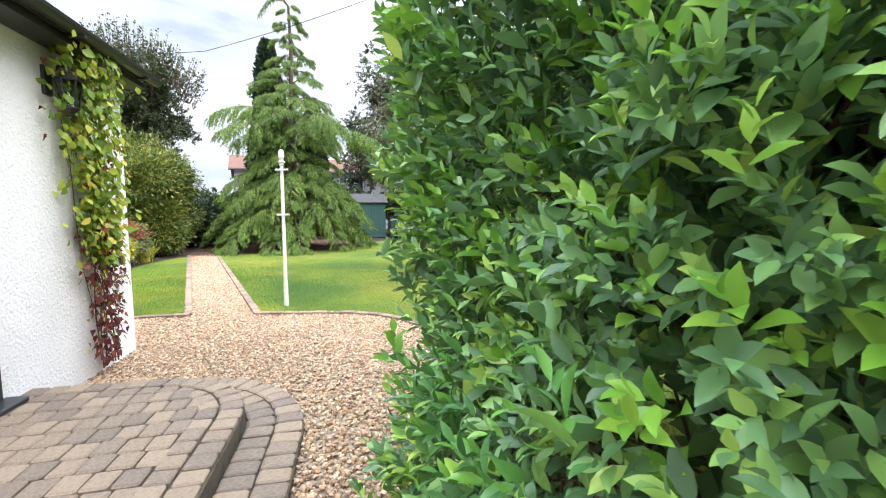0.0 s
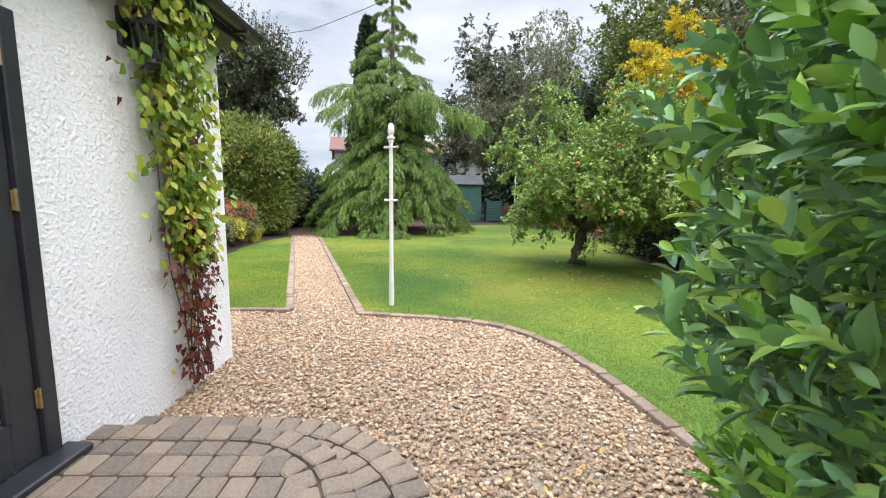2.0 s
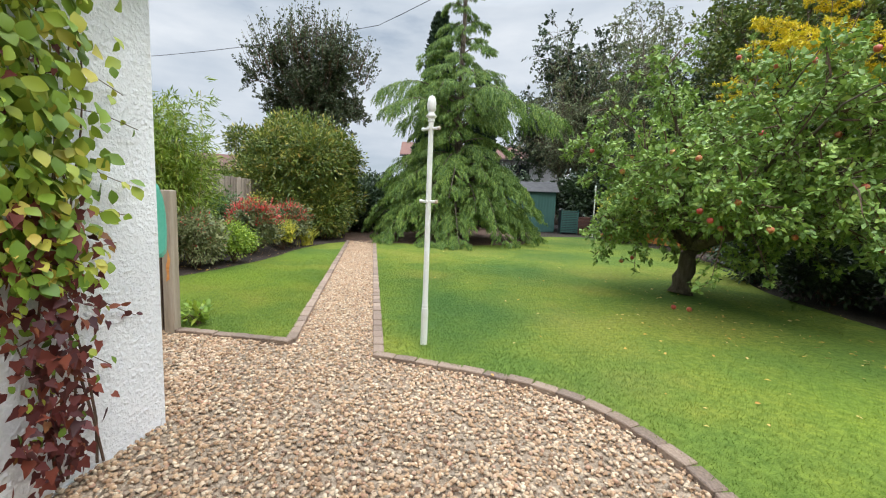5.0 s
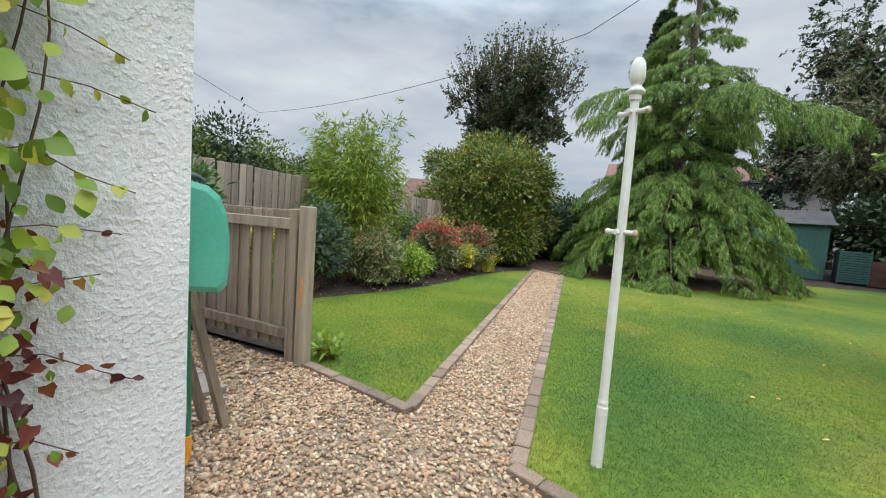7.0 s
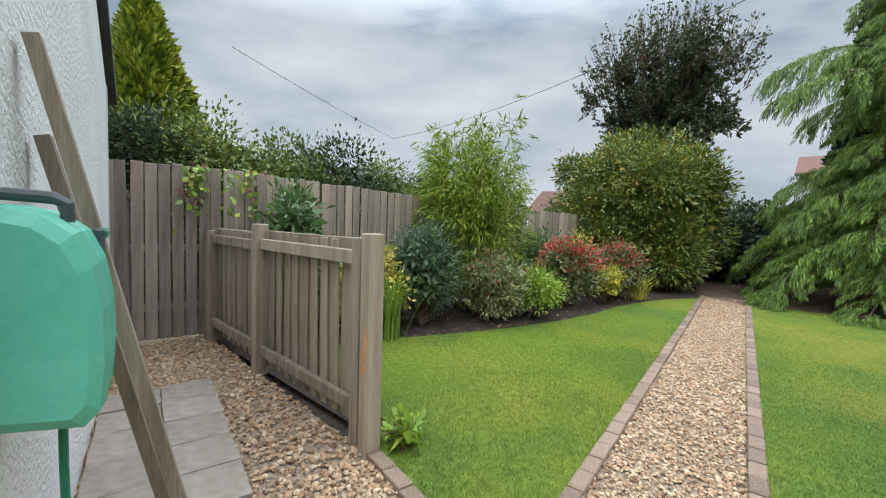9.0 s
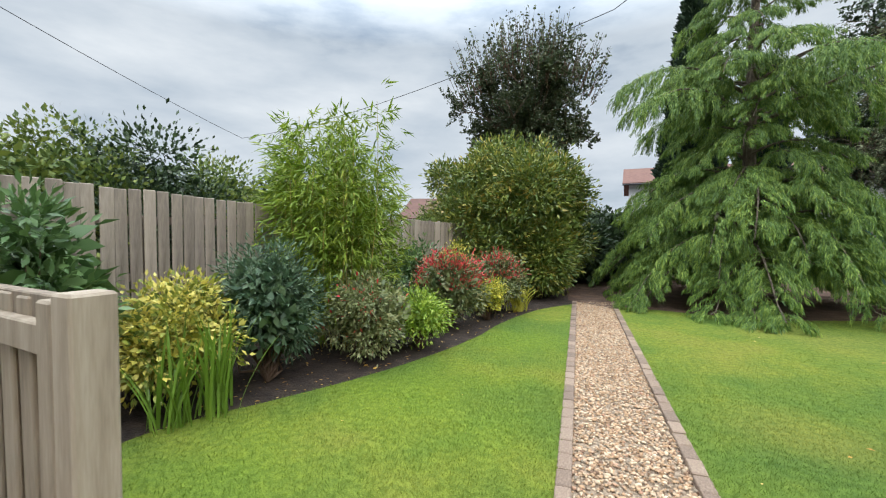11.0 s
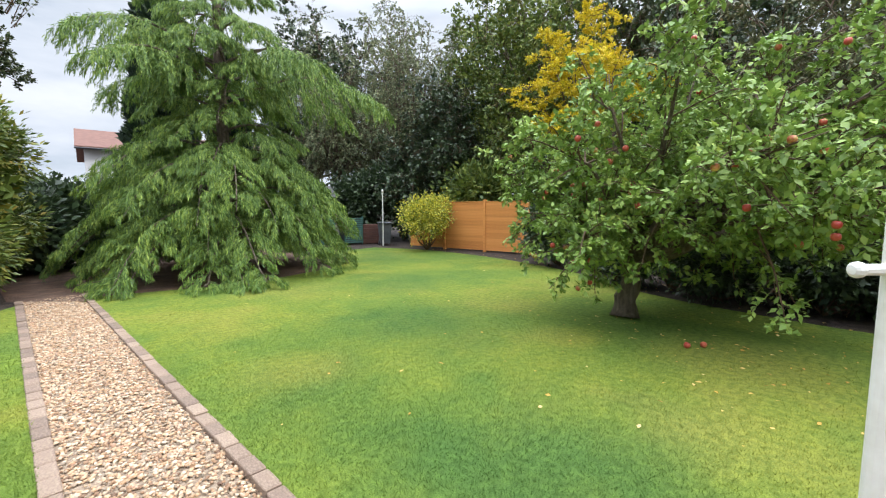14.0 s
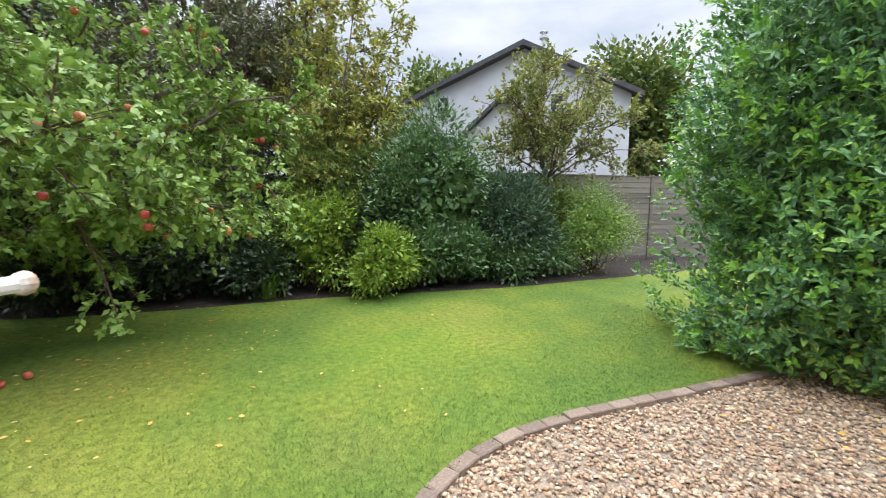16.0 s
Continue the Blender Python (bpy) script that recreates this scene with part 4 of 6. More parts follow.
vine_leaves("green_leaves", 1500, 1.0, 2.74, "vine", 0.125, 0.16, (0.05, 0.09), LEAF8, 0.72)
vine_leaves("red_leaves", 430, 0.12, 1.35, "vine_red", 0.13, 0.16, (0.04, 0.075), VINE, 0.7)
vine_leaves("late_leaves", 90, 0.3, 1.2, "vine", 0.16, 0.12, (0.03, 0.055), LEAF8, 0.66)
vine_leaves("rusty_leaves", 110, 1.0, 2.6, "vine_red", 0.15, 0.14, (0.03, 0.06), VINE, 0.7)
sprig([(-0.72, -0.04, 1.92), (-0.55, -0.05, 1.95), (-0.38, -0.05, 1.93), (-0.22, -0.04, 1.88)], 7, "vine")
sprig([(-0.66, -0.04, 1.72), (-0.5, -0.06, 1.76), (-0.34, -0.05, 1.76), (-0.14, -0.04, 1.72)], 9, "vine")
sprig([(-0.62, -0.04, 1.5), (-0.48, -0.06, 1.54), (-0.36, -0.05, 1.47), (-0.2, -0.04, 1.42)], 8, "vine")
sprig([(-0.6, -0.04, 1.28), (-0.45, -0.05, 1.3), (-0.24, -0.04, 1.27)], 4, "vine_red")
sprig([(-0.6, -0.04, 0.9), (-0.45, -0.05, 0.88), (-0.3, -0.04, 0.78), (-0.2, -0.03, 0.72)], 10, "vine_red")
sprig([(-0.58, -0.04, 1.1), (-0.42, -0.05, 1.12), (-0.3, -0.04, 1.13)], 4, "vine")
sprig([(-0.6, -0.04, 0.62), (-0.48, -0.05, 0.6), (-0.36, -0.04, 0.5)], 7, "vine_red")
sprig([(-0.72, -0.02, 0.60), (-0.75, -0.05, 0.66), (-0.70, -0.06, 0.72)], 8, "vine_red")
sprig([(-0.85, -0.02, 1.30), (-0.90, -0.05, 1.28), (-0.94, -0.06, 1.20)], 4, "vine_red")
sprig([(-0.86, -0.02, 1.70), (-0.92, -0.05, 1.74), (-1.00, -0.06, 1.70)], 4, "vine")
sprig([(-0.88, -0.02, 2.0), (-0.95, -0.05, 2.04), (-1.02, -0.06, 1.98)], 5, "vine")

# ---- paved step at the door ----
def rounded(x0, x1, y1, r, n=10):
    """Edge of the step in wall coordinates: along the end, round the corner, then beside the wall."""
    pts = [(x1, 0.0)]
    for k in range(n + 1):
        a = math.pi / 2 * k / n
        pts.append((x1 - r + r * math.cos(a), -(y1 - r + r * math.sin(a))))
    pts.append((x0, -y1))
    return pts


def world_line(line):
    return [((W @ Vector((*p, 0))).x, (W @ Vector((*p, 0))).y) for p in line]


upper = rounded(-8.0, -1.45, 1.57, 0.75)
lower = rounded(-8.0, -1.14, 1.93, 1.05)
setting("step_upper", Geo().prism(world_line(list(reversed(upper + [(-8.0, 0.0)]))), -0.05, 0.140), M["mortar"], "mortared core of the raised paved step")
setting("step_lower", Geo().prism(world_line(list(reversed(lower + [(-8.0, 0.0)]))), -0.05, 0.018), M["mortar"], "mortared core of the low paved apron")
step_paving = tagged(new("step_paving"), "tumbled block paving of the step, buff and grey", "", "", "structure")
sett = Geo().box((-0.5, -0.5, -0.5), (0.5, 0.5, 0.5), None, 0.09).mesh("sett", M["paver"])


def lay(mesh, parent, name, p, heading, lx, ly, lz, z, rr):
    ob = new(name, mesh)
    ob.matrix_world = Matrix.Translation((p[0], p[1], z - lz / 2)) @ pose(0, 0, 0, rr.uniform(-1, 1), rr.uniform(-1, 1), math.degrees(heading) + rr.uniform(-1.5, 1.5)) @ Matrix.Diagonal((lx, ly, lz, 1))
    ob.parent = parent
    return ob


rr = random.Random(5)
for width, off, line, z in ((0.145, 0.072, upper, 0.172), (0.125, 0.215, upper, 0.172), (0.175, 0.088, lower, 0.05), (0.175, 0.267, lower, 0.05)):
    wl_ = world_line(line)
    a, b = strip(wl_, off, off)
    inner = [(q.x, q.y) for q in (strip(wl_, -off, -off)[0])]
    for p, h in along(inner, 0.128):
        q = W.inverted() @ p
        if -6.2 < q.x and q.y < -0.02:
            lay(sett, step_paving, "sett", p, h, 0.119, width - 0.008, 0.09, z + rr.uniform(-0.003, 0.003), rr)
field = rounded(-8.0, -1.45 - 0.225, 1.57 - 0.225, 0.465)
fpoly = field + [(-8.0, 0.0)]
ix = 0
x = -1.80
while x > -6.2:
    y = -0.07 - 0.03 * (ix % 2)
    while y > -1.31:
        if inside(fpoly, np.array([(x, y)]))[0]:
            lay(sett, step_paving, "sett", W @ Vector((x, y, 0)), radians(71), 0.150, 0.120, 0.09, 0.172 + rr.uniform(-0.003, 0.003), rr)
        y -= 0.128
    x -= 0.158
    ix += 1

# ---- block edging along gravel and path ----
edging = tagged(new("block_edging"), "brown concrete block edging between gravel and lawn", "", "", "structure")
block = Geo().box((-0.5, -0.5, -0.5), (0.5, 0.5, 0.5), None, 0.06).mesh("block", M["edging"])
for line, off in ((EDGE, 0.0), ([(1.0, 6.45), (0.99, 16.6)], 0.0), ([(0.15, 6.86), (0.14, 16.6)], 0.0), ([(0.16, 6.82), (-1.12, 7.28)], 0.0)):
    for p, h in along(line, 0.205):
        if p.y > -1.0:
            lay(block, edging, "block", p, h, 0.198, 0.10, 0.10, 0.012 + rr.uniform(-0.006, 0.006), rr)

# ---- fences ----
fence = thing("boundary_fence", "tall weathered grey vertical board fence", "fence")


def board_mesh(w, h, t, mat, name):
    return Geo().box((-w / 2, -t / 2, 0), (w / 2, t / 2, h), None, 0.006).mesh(name, mat)


def board_run(parent, line, pitch, h0, h1, mesh_h, mesh, thick=0.0, lift=0.03, jitter=0.012):
    places = along(line, pitch)
    for i, (p, h) in enumerate(places):
        k = i / max(1, len(places) - 1)
        ob = new("board", mesh)
        ob.matrix_world = Matrix.Translation((p.x, p.y, lift)) @ pose(0, 0, 0, rr.uniform(-0.6, 0.6), rr.uniform(-0.5, 0.5), math.degrees(h)) @ pose(0, thick * (i % 2), 0) @ Matrix.Diagonal((rr.uniform(0.94, 1.0), 1, (h0 + (h1 - h0) * k + rr.uniform(-jitter, jitter) - lift) / mesh_h, 1))
        ob.parent = parent


fence_board = board_mesh(0.122, 1.9, 0.022, M["fence"], "board")
FENCE = [(-5.9, 3.4), (-4.5, 7.85), (-3.86, 11.3), (-2.35, 17.4)]
board_run(fence, FENCE[:2], 0.133, 2.06, 2.08, 1.9, fence_board)
board_run(fence, FENCE[1:3], 0.133, 2.08, 1.96, 1.9, fence_board)
board_run(fence, FENCE[2:], 0.133, 1.90, 1.82, 1.9, fence_board)
for a, b in zip(FENCE, FENCE[1:]):
    d = Vector((b[0] - a[0], b[1] - a[1], 0))
    n = Vector((-d.y, d.x, 0)).normalized() * 0.05
    for z in (0.4, 1.1, 1.7):
        m = Matrix.Translation((a[0] + n.x, a[1] + n.y, z)) @ pose(0, 0, 0, 0, 0, math.degrees(math.atan2(d.y, d.x)))
        part("rail", Geo().box((0, -0.02, -0.04), (d.length, 0.03, 0.04), m), M["fence"], fence)
    for k in range(int(d.length / 1.9) + 1):
        q = Vector((*a, 0)) + d.normalized() * min(1.9 * k, d.length) + n * 1.9
        part("post", Geo().box((q.x - 0.05, q.y - 0.05, -0.1), (q.x + 0.05, q.y + 0.05, 1.75), None, 0.008), M["fence"], fence)

screen = thing("timber_screen", "low weathered timber screen with thick posts", "fence")
S0, S1, S2 = Vector((-4.42, 7.82, 0)), Vector((-2.93, 7.58, 0)), Vector((-1.13, 7.29, 0))
gate_board = board_mesh(0.098, 1.25, 0.02, M["gate"], "board")
for a, b, h in ((S0, S1, 1.33), (S1, S2, 1.35)):
    d = (b - a).normalized()
    off = Vector((-d.y, d.x, 0)) * 0.035
    board_run(screen, [((a + off).x, (a + off).y), ((b + off).x, (b + off).y)], 0.082, h, h, 1.25, gate_board, thick=0.022, lift=0.06)
    m = Matrix.Translation(a) @ pose(0, 0, 0, 0, 0, math.degrees(math.atan2(d.y, d.x)))
    L = (b - a).length
    part("top_rail", Geo().box((0.05, -0.028, h - 0.16), (L - 0.05, 0.022, h - 0.06), m, 0.006), M["gate"], screen)
    part("bottom_rail", Geo().box((0.05, -0.028, 0.16), (L - 0.05, 0.022, 0.26), m, 0.006), M["gate"], screen)
    part("capping", Geo().box((0.03, 0.024, h - 0.115), (L - 0.03, 0.075, h + 0.018), m, 0.005), M["gate"], screen)
for q, h in ((S0 + Vector((0.05, -0.02, 0)), 1.32), (S1, 1.43)):
    m = Matrix.Translation(q) @ pose(0, 0, 0, 0, 0, -8)
    part("post", Geo().box((-0.055, -0.065, -0.05), (0.055, 0.055, h), m, 0.008), M["gate"], screen)
m = Matrix.Translation(S2) @ pose(0, 0, 0, 0, 0, -8)
part("end_post", Geo().box((-0.12, -0.07, -0.05), (-0.03, 0.05, 1.38), m, 0.008), M["gate"], screen)
part("gate_post", Geo().box((0.012, -0.085, -0.05), (0.115, 0.03, 1.41), m, 0.008), M["gate"], screen, "paler post")
part("worn_streak", Geo().add([m @ Vector(q) for q in [(0.05, -0.0875, 0.50), (0.085, -0.0875, 0.53), (0.082, -0.0875, 0.62), (0.098, -0.0875, 0.72), (0.076, -0.0875, 0.83), (0.068, -0.0875, 0.71), (0.052, -0.0875, 0.66), (0.06, -0.0875, 0.58)]], [tuple(range(8))]), M["orange_wood"], screen, "orange worn streak in the grain")
part("filler_strip", Geo().box((-0.028, -0.03, 0.0), (0.008, 0.03, 1.30), m, 0.004), M["brown_wood"], screen)


def lap_fence(name, label, a, b, h, mat, n, post_h):
    t = thing(name, label, "fence")
    a, b = Vector((*a, 0)), Vector((*b, 0))
    d = b - a
    m = Matrix.Translation(a) @ pose(0, 0, 0, 0, 0, math.degrees(math.atan2(d.y, d.x)))
    board = Geo().box((0, -0.008, 0), (1, 0.008, 1)).mesh("board", mat)
    step = h / n
    seg = d.length / max(1, round(d.length / 1.83))
    x = 0.0
    while x < d.length - 0.1:
        for i in range(n):
            ob = new("board", board)
            ob.matrix_world = m @ pose(x + 0.05, 0.012, 0.05 + i * step, 5, 0, 0) @ Matrix.Diagonal((seg - 0.1, 1, step * 1.18, 1))
            ob.parent = t
        for sx in (0.05, seg * 0.34, seg * 0.67):
            part("batten", Geo().box((x + sx, -0.035, 0.04), (x + sx + 0.035, -0.012, h + 0.03), m, 0.003), mat, t)
        part("post", Geo().box((x - 0.05, -0.05, -0.05), (x + 0.045, 0.05, post_h), m, 0.006), mat, t)
        part("capping", Geo().box((x + 0.05, -0.03, h + 0.06), (x + seg - 0.05, 0.03, h + 0.085), m, 0.003), mat, t)
        x += seg
    return t


lap_fence("orange_fence", "new orange-brown lap panel fence", (12.1, 14.15), (11.6, 19.6), 1.72, M["orange_wood"], 16, 1.86)
lap_fence("grey_lap_fence", "old grey lap panel fence behind the border shrubs", (10.4, 4.7), (12.1, 14.0), 1.72, M["grey_wood"], 14, 1.82)
lap_fence("tall_lap_fence", "tall grey lap panel fence at the end of the border", (7.6, -6.2), (10.4, 4.6), 2.15, M["grey_wood"], 15, 2.27)

# ---- washing-line posts ----
def line_post(label, x, y, turn):
    t = thing("line_post", label, "washing-line post", pose(x, y, 0, 0, 0, turn), "washing-line posts")
    part("shaft", Geo().lathe([(0.034, 0.0), (0.033, 0.36), (0.028, 0.37), (0.031, 0.39), (0.027, 0.41), (0.0255, 1.5), (0.0235, 2.12), (0.033, 2.13), (0.033, 2.15), (0.027, 2.16)], 14), M["white_paint"], t, smooth=False)
    for z in (1.395, 2.065):
        bar = part("crossbar", Geo().tube([(-0.086, 0, z), (0.086, 0, z)], 0.0135, 10), M["white_paint"], t)
        part("end_cap", Geo().lathe([(0.0, 0.106), (0.011, 0.105), (0.017, 0.100), (0.019, 0.092), (0.017, 0.084), (0.0135, 0.080)], 12, Matrix.Translation((0, 0, z)) @ pose(0, 0, 0, 0, 90, 0)), M["rust_flecked"], bar)
        part("end_cap", Geo().lathe([(0.0, 0.106), (0.011, 0.105), (0.017, 0.100), (0.019, 0.092), (0.017, 0.084), (0.0135, 0.080)], 12, Matrix.Translation((0, 0, z)) @ pose(0, 0, 0, 0, -90, 0)), M["white_paint"], bar)
        part("bolt", Geo().tube([(0, -0.05, z), (0, -0.028, z)], 0.016, 6), M["white_paint"], bar)
    part("finial", Geo().lathe([(0.027, 2.155), (0.048, 2.17), (0.050, 2.18), (0.030, 2.20), (0.026, 2.215), (0.036, 2.225), (0.042, 2.25), (0.042, 2.29), (0.036, 2.33), (0.022, 2.355), (0.0, 2.365)], 14), M["white_paint"], t, "white acorn finial", True)
    return t


line_post("white painted metal line post in the lawn edge", 1.44, 6.655, -45)
line_post("white painted metal line post by the far shrub", 10.98, 20.6, 55)

# ---- bay bush at the start of the walk ----
def bay_bush():
    rng = np.random.default_rng(3)
    t = thing("bay_bush", "tall dense glossy green bay laurel bush", "shrub", pose(2.5, 0.45, 0))
    n = 9800
    ang = rng.uniform(0, 2 * math.pi, n)
    ang = np.where(rng.uniform(size=n) < 0.85, rng.uniform(radians(65), radians(258), n), ang)
    z = rng.uniform(0.05, 4.6, n)
    prof = np.interp(z, [0, 0.25, 0.9, 2.2, 3.4, 4.2, 4.7], [0.90, 0.97, 1.0, 1.0, 0.88, 0.62, 0.25])
    lump = 1 + 0.05 * np.sin(3 * ang + 1.3 * z) + 0.07 * np.sin(5 * ang - 2.6 * z + 1) + 0.055 * np.sin(11 * ang + 4.7 * z) * np.sin(6.3 * z - 4 * ang)
    depth = rng.uniform(0, 1, n) ** 1.4 * 0.42
    girth = np.interp(np.degrees(ang) % 360, [0, 35, 90, 130, 152, 180, 230, 300, 360], [1.75, 1.84, 1.92, 1.94, 1.89, 1.62, 1.5, 1.6, 1.7])
    r = prof * girth * lump - depth
    tip = np.stack([r * np.cos(ang), r * np.sin(ang), z], 1)
    out = np.stack([np.cos(ang), np.sin(ang), 0.55 + 0 * ang], 1) + rng.normal(size=(n, 3)) * 0.35
    out = unit(out)
    per = 7
    spin = rng.uniform(0, 2 * math.pi, (n, 1)) + np.arange(per)[None, :] * 2.4
    a1 = unit(np.cross(out, np.array((0.2, 0.1, 0.97))))
    a2 = np.cross(out, a1)
    back = (np.arange(per)[None, :] / per) * 0.16
    open_ = 0.35 + 1.1 * np.arange(per)[None, :] / per
    p = tip[:, None, :] - out[:, None, :] * back[:, :, None]
    side = a1[:, None, :] * np.cos(spin)[:, :, None] + a2[:, None, :] * np.sin(spin)[:, :, None]
    way = out[:, None, :] + side * open_[:, :, None] + rng.normal(size=(n, per, 3)) * 0.12
    up = out[:, None, :] * 1.0 - side * 0.3 + np.array((0, 0, 0.5))
    L = np.repeat(rng.uniform(0.08, 0.13, (n, 1)), per, 1) * (0.55 + 0.5 * np.arange(per)[None, :] / per)
    p, way, up, L = p.reshape(-1, 3), way.reshape(-1, 3), np.broadcast_to(up, way.shape).reshape(-1, 3), L.reshape(-1)
    keep = p[:, 2] > 0.03
    p, way, up, L = p[keep], way[keep], up[keep], L[keep]
    world_p = p + np.array((2.5, 0.45, 0))
    # pale young shoots, their share raised to give the outer leaves highlights too
    young = np.repeat((rng.uniform(size=n) < 0.26) & (depth < 0.16), per)[keep]
    near = np.where((world_p[:, 0] < 1.15) & (world_p[:, 1] > 0.3) & (world_p[:, 1] < 1.3) & (world_p[:, 2] > 0.7) & (world_p[:, 2] < 1.9))[0]
    near = near[np.argsort(np.linalg.norm(p[near, :2], axis=1))[::-1][:280]]
    rest = np.ones(len(p), bool)
    rest[near] = False
    tagged(part("branchwork", limb_set(rng, (0, 0, 0.1), tip[rng.permutation(n)[:120]] * 0.9, 0.014, 0.004, 0.12), M["twig"], t), "", "", "", "stuff")
    filler(rng, (0, 0, 2.1), (1.9, 1.9, 3.2), 15000, (0.1, 0.5), "bay", t, -1)
    outer = np.repeat((depth < 0.22) & (z < 2.7), per)[keep]
    for nm, m1, shape in (("foliage", rest & ~young & outer, LEAF8), ("shaded_foliage", rest & ~young & ~outer, LEAF2)):
        tagged(part(nm, leaves(nm, p[m1], way[m1], up[m1], L[m1], L[m1] * 0.42, M["bay"], shape), None, t), "", "", "", "stuff")
    m2 = rest & young
    tagged(part("young_foliage", leaves("young_foliage", p[m2], way[m2], up[m2], L[m2] * 0.9, L[m2] * 0.40, M["bay_young"], LEAF8), None, t), "", "", "", "stuff")
    one = leaves("leaf", np.zeros((1, 3)), np.array([(0, 1.0, 0)]), np.array([(0, 0, 1.0)]), 1.0, 0.36, M["bay_single"], LEAF8)
    for i in near:
        y = Vector(way[i]).normalized()
        x = y.cross(Vector(up[i])).normalized()
        zz = x.cross(y)
        mt = Matrix((x, y, zz)).transposed().to_4x4()
        ob = new("leaf", one)
        ob.matrix_world = Matrix.Translation(world_p[i]) @ mt @ Matrix.Scale(L[i], 4)
        ob.parent = t
        ob.matrix_parent_inverse = Matrix.Translation((-2.5, -0.45, 0))


M["bay_young"] = leafy("young_bay_leaf", [(0.05, (0.11, 0.28, 0.035)), (0.5, (0.2, 0.42, 0.045)), (0.95, (0.36, 0.56, 0.08))], 0.4, 0.35)
_m = leafy("bay_leaf_single", [(0.05, (0.055, 0.15, 0.05)), (0.45, (0.09, 0.25, 0.06)), (0.75, (0.15, 0.36, 0.06)), (0.97, (0.26, 0.48, 0.07))], 0.36, 0.25)
_oi = _m.node_tree.nodes.new("ShaderNodeObjectInfo")
for _ln in list(_m.node_tree.links):
    if _ln.from_socket.name == "Random Per Island":
        _to = _ln.to_socket
        _m.node_tree.links.remove(_ln)
        _m.node_tree.links.new(_oi.outputs["Random"], _to)
M["bay_single"] = _m
bay_bush()

# ---- weeping cedar ----
def cedar():
    rng = np.random.default_rng(21)
    t = thing("weeping_cedar", "tall weeping cedar with drooping curtains of needles", "tree", pose(3.95, 17.9, 0))
    H = 9.6
    stem = [(0.03 * math.sin(z), 0.03 * math.cos(2 * z), z) for z in np.linspace(0, H, 14)] + [(-0.25, 0.0, H + 0.25), (-0.7, -0.1, H + 0.1), (-1.05, -0.1, H - 0.5)]
    part("trunk", Geo().tube(stem, [0.17 * (1 - k / 16.6) + 0.01 for k in range(17)], 10), M["bark"], t, smooth=True)
    P, D = [], []
    plan = [(z, r, "skirt") for z, r in zip(np.linspace(0.3, 2.75, 60), np.linspace(3.3, 2.7, 60))]
    plan += [(z, r, "inner") for z, r in zip(np.linspace(2.5, 5.4, 26), np.linspace(2.0, 1.5, 26))]
    plan += [(z, r, "arm") for z, r in zip((3.9, 4.0, 4.1, 4.2, 4.3, 4.45, 4.6, 4.8, 5.0), (3.8, 2.9, 3.4, 4.0, 3.0, 3.6, 2.8, 3.1, 2.4))]
    plan += [(z, r, "upper") for z, r in zip(np.linspace(5.0, 7.0, 16), np.linspace(2.0, 1.1, 16))]
    plan += [(z, r, "upper") for z, r in zip(np.linspace(7.0, 9.5, 18), np.linspace(1.0, 0.4, 18))]
    for i, (z, r, kind) in enumerate(plan):
        a = i * 2.39996 + rng.normal() * 0.2
        reach = r * rng.uniform(0.82, 1.08)
        d = np.array((math.cos(a), math.sin(a), 0))
        side = np.array((-d[1], d[0], 0))
        fall = {"skirt": 0.41, "inner": 0.30, "arm": 0.10, "upper": 0.3}[kind]
        u = np.linspace(0, 1, 10)[:, None]
        line = np.array((0, 0, z)) + d * reach * u + np.array((0, 0, 1.0)) * reach * (0.22 * np.sin(u * 2.6) - fall * u ** 2.2) + side * 0.1 * np.sin(u * 4 + i)
        line[:, 2] = np.maximum(line[:, 2], 0.16)
        g = Geo().tube(line, [0.035 * (1 - k / 10) * min(1, reach / 2) + 0.005 for k in range(10)], 5)
        part("bough", g, M["bark"], t)
        for s_ in range(int(14 + reach * 17)):
            k = rng.uniform(0.16, 1.0) ** 0.75
            j = min(8, int(k * 9))
            o = line[j] + (line[j + 1] - line[j]) * (k * 9 - j)
            out = side * (1 if s_ % 2 else -1) * rng.uniform(0.35, 1.0) + d * rng.uniform(0.35, 1.0)
            out = out / np.linalg.norm(out)
            L = (0.26 + 0.52 * math.sin(math.pi * min(1, k * 0.92))) * rng.uniform(0.6, 1.1) * min(1, reach / 1.6)
            hang = L * (rng.uniform(0.22, 0.55) if kind != "arm" else rng.uniform(0.7, 1.3))
            m = int(20 + L * 105)
            w = np.sqrt(rng.uniform(0.0, 1.0, m))[:, None]
            q = o + out * L * w - np.array((0, 0, 1.0)) * hang * w ** 2.4 + rng.normal(size=(m, 3)) * 0.018
            P.append(q)
            D.append(out * 0.55 * (1 - 0.5 * w) - np.array((0, 0, 1.0)) * (0.15 + w * 1.0) + rng.normal(size=(m, 3)) * 0.24)
    for w in np.linspace(0, 1, 60):
        q = np.array((-0.2 - 0.9 * w, -0.1 * w, H + 0.25 - 0.9 * w ** 2))
        P.append(q + rng.normal(size=(14, 3)) * 0.04)
        D.append(np.array((-0.2, 0, -1.0)) + rng.normal(size=(14, 3)) * 0.4)
    P, D = np.concatenate(P), np.concatenate(D)
    keep = P[:, 2] > 0.08
    P, D = P[keep], D[keep]
    n = len(P)
    L = rng.uniform(0.07, 0.15, n)
    tagged(part("needles", leaves("needles", P, D, np.array((0, 0, 0.6)) + rng.normal(size=(n, 3)) * 0.8, L, L * 0.12, M["spruce"], LEAF2), None, t), "", "", "", "stuff")


cedar()


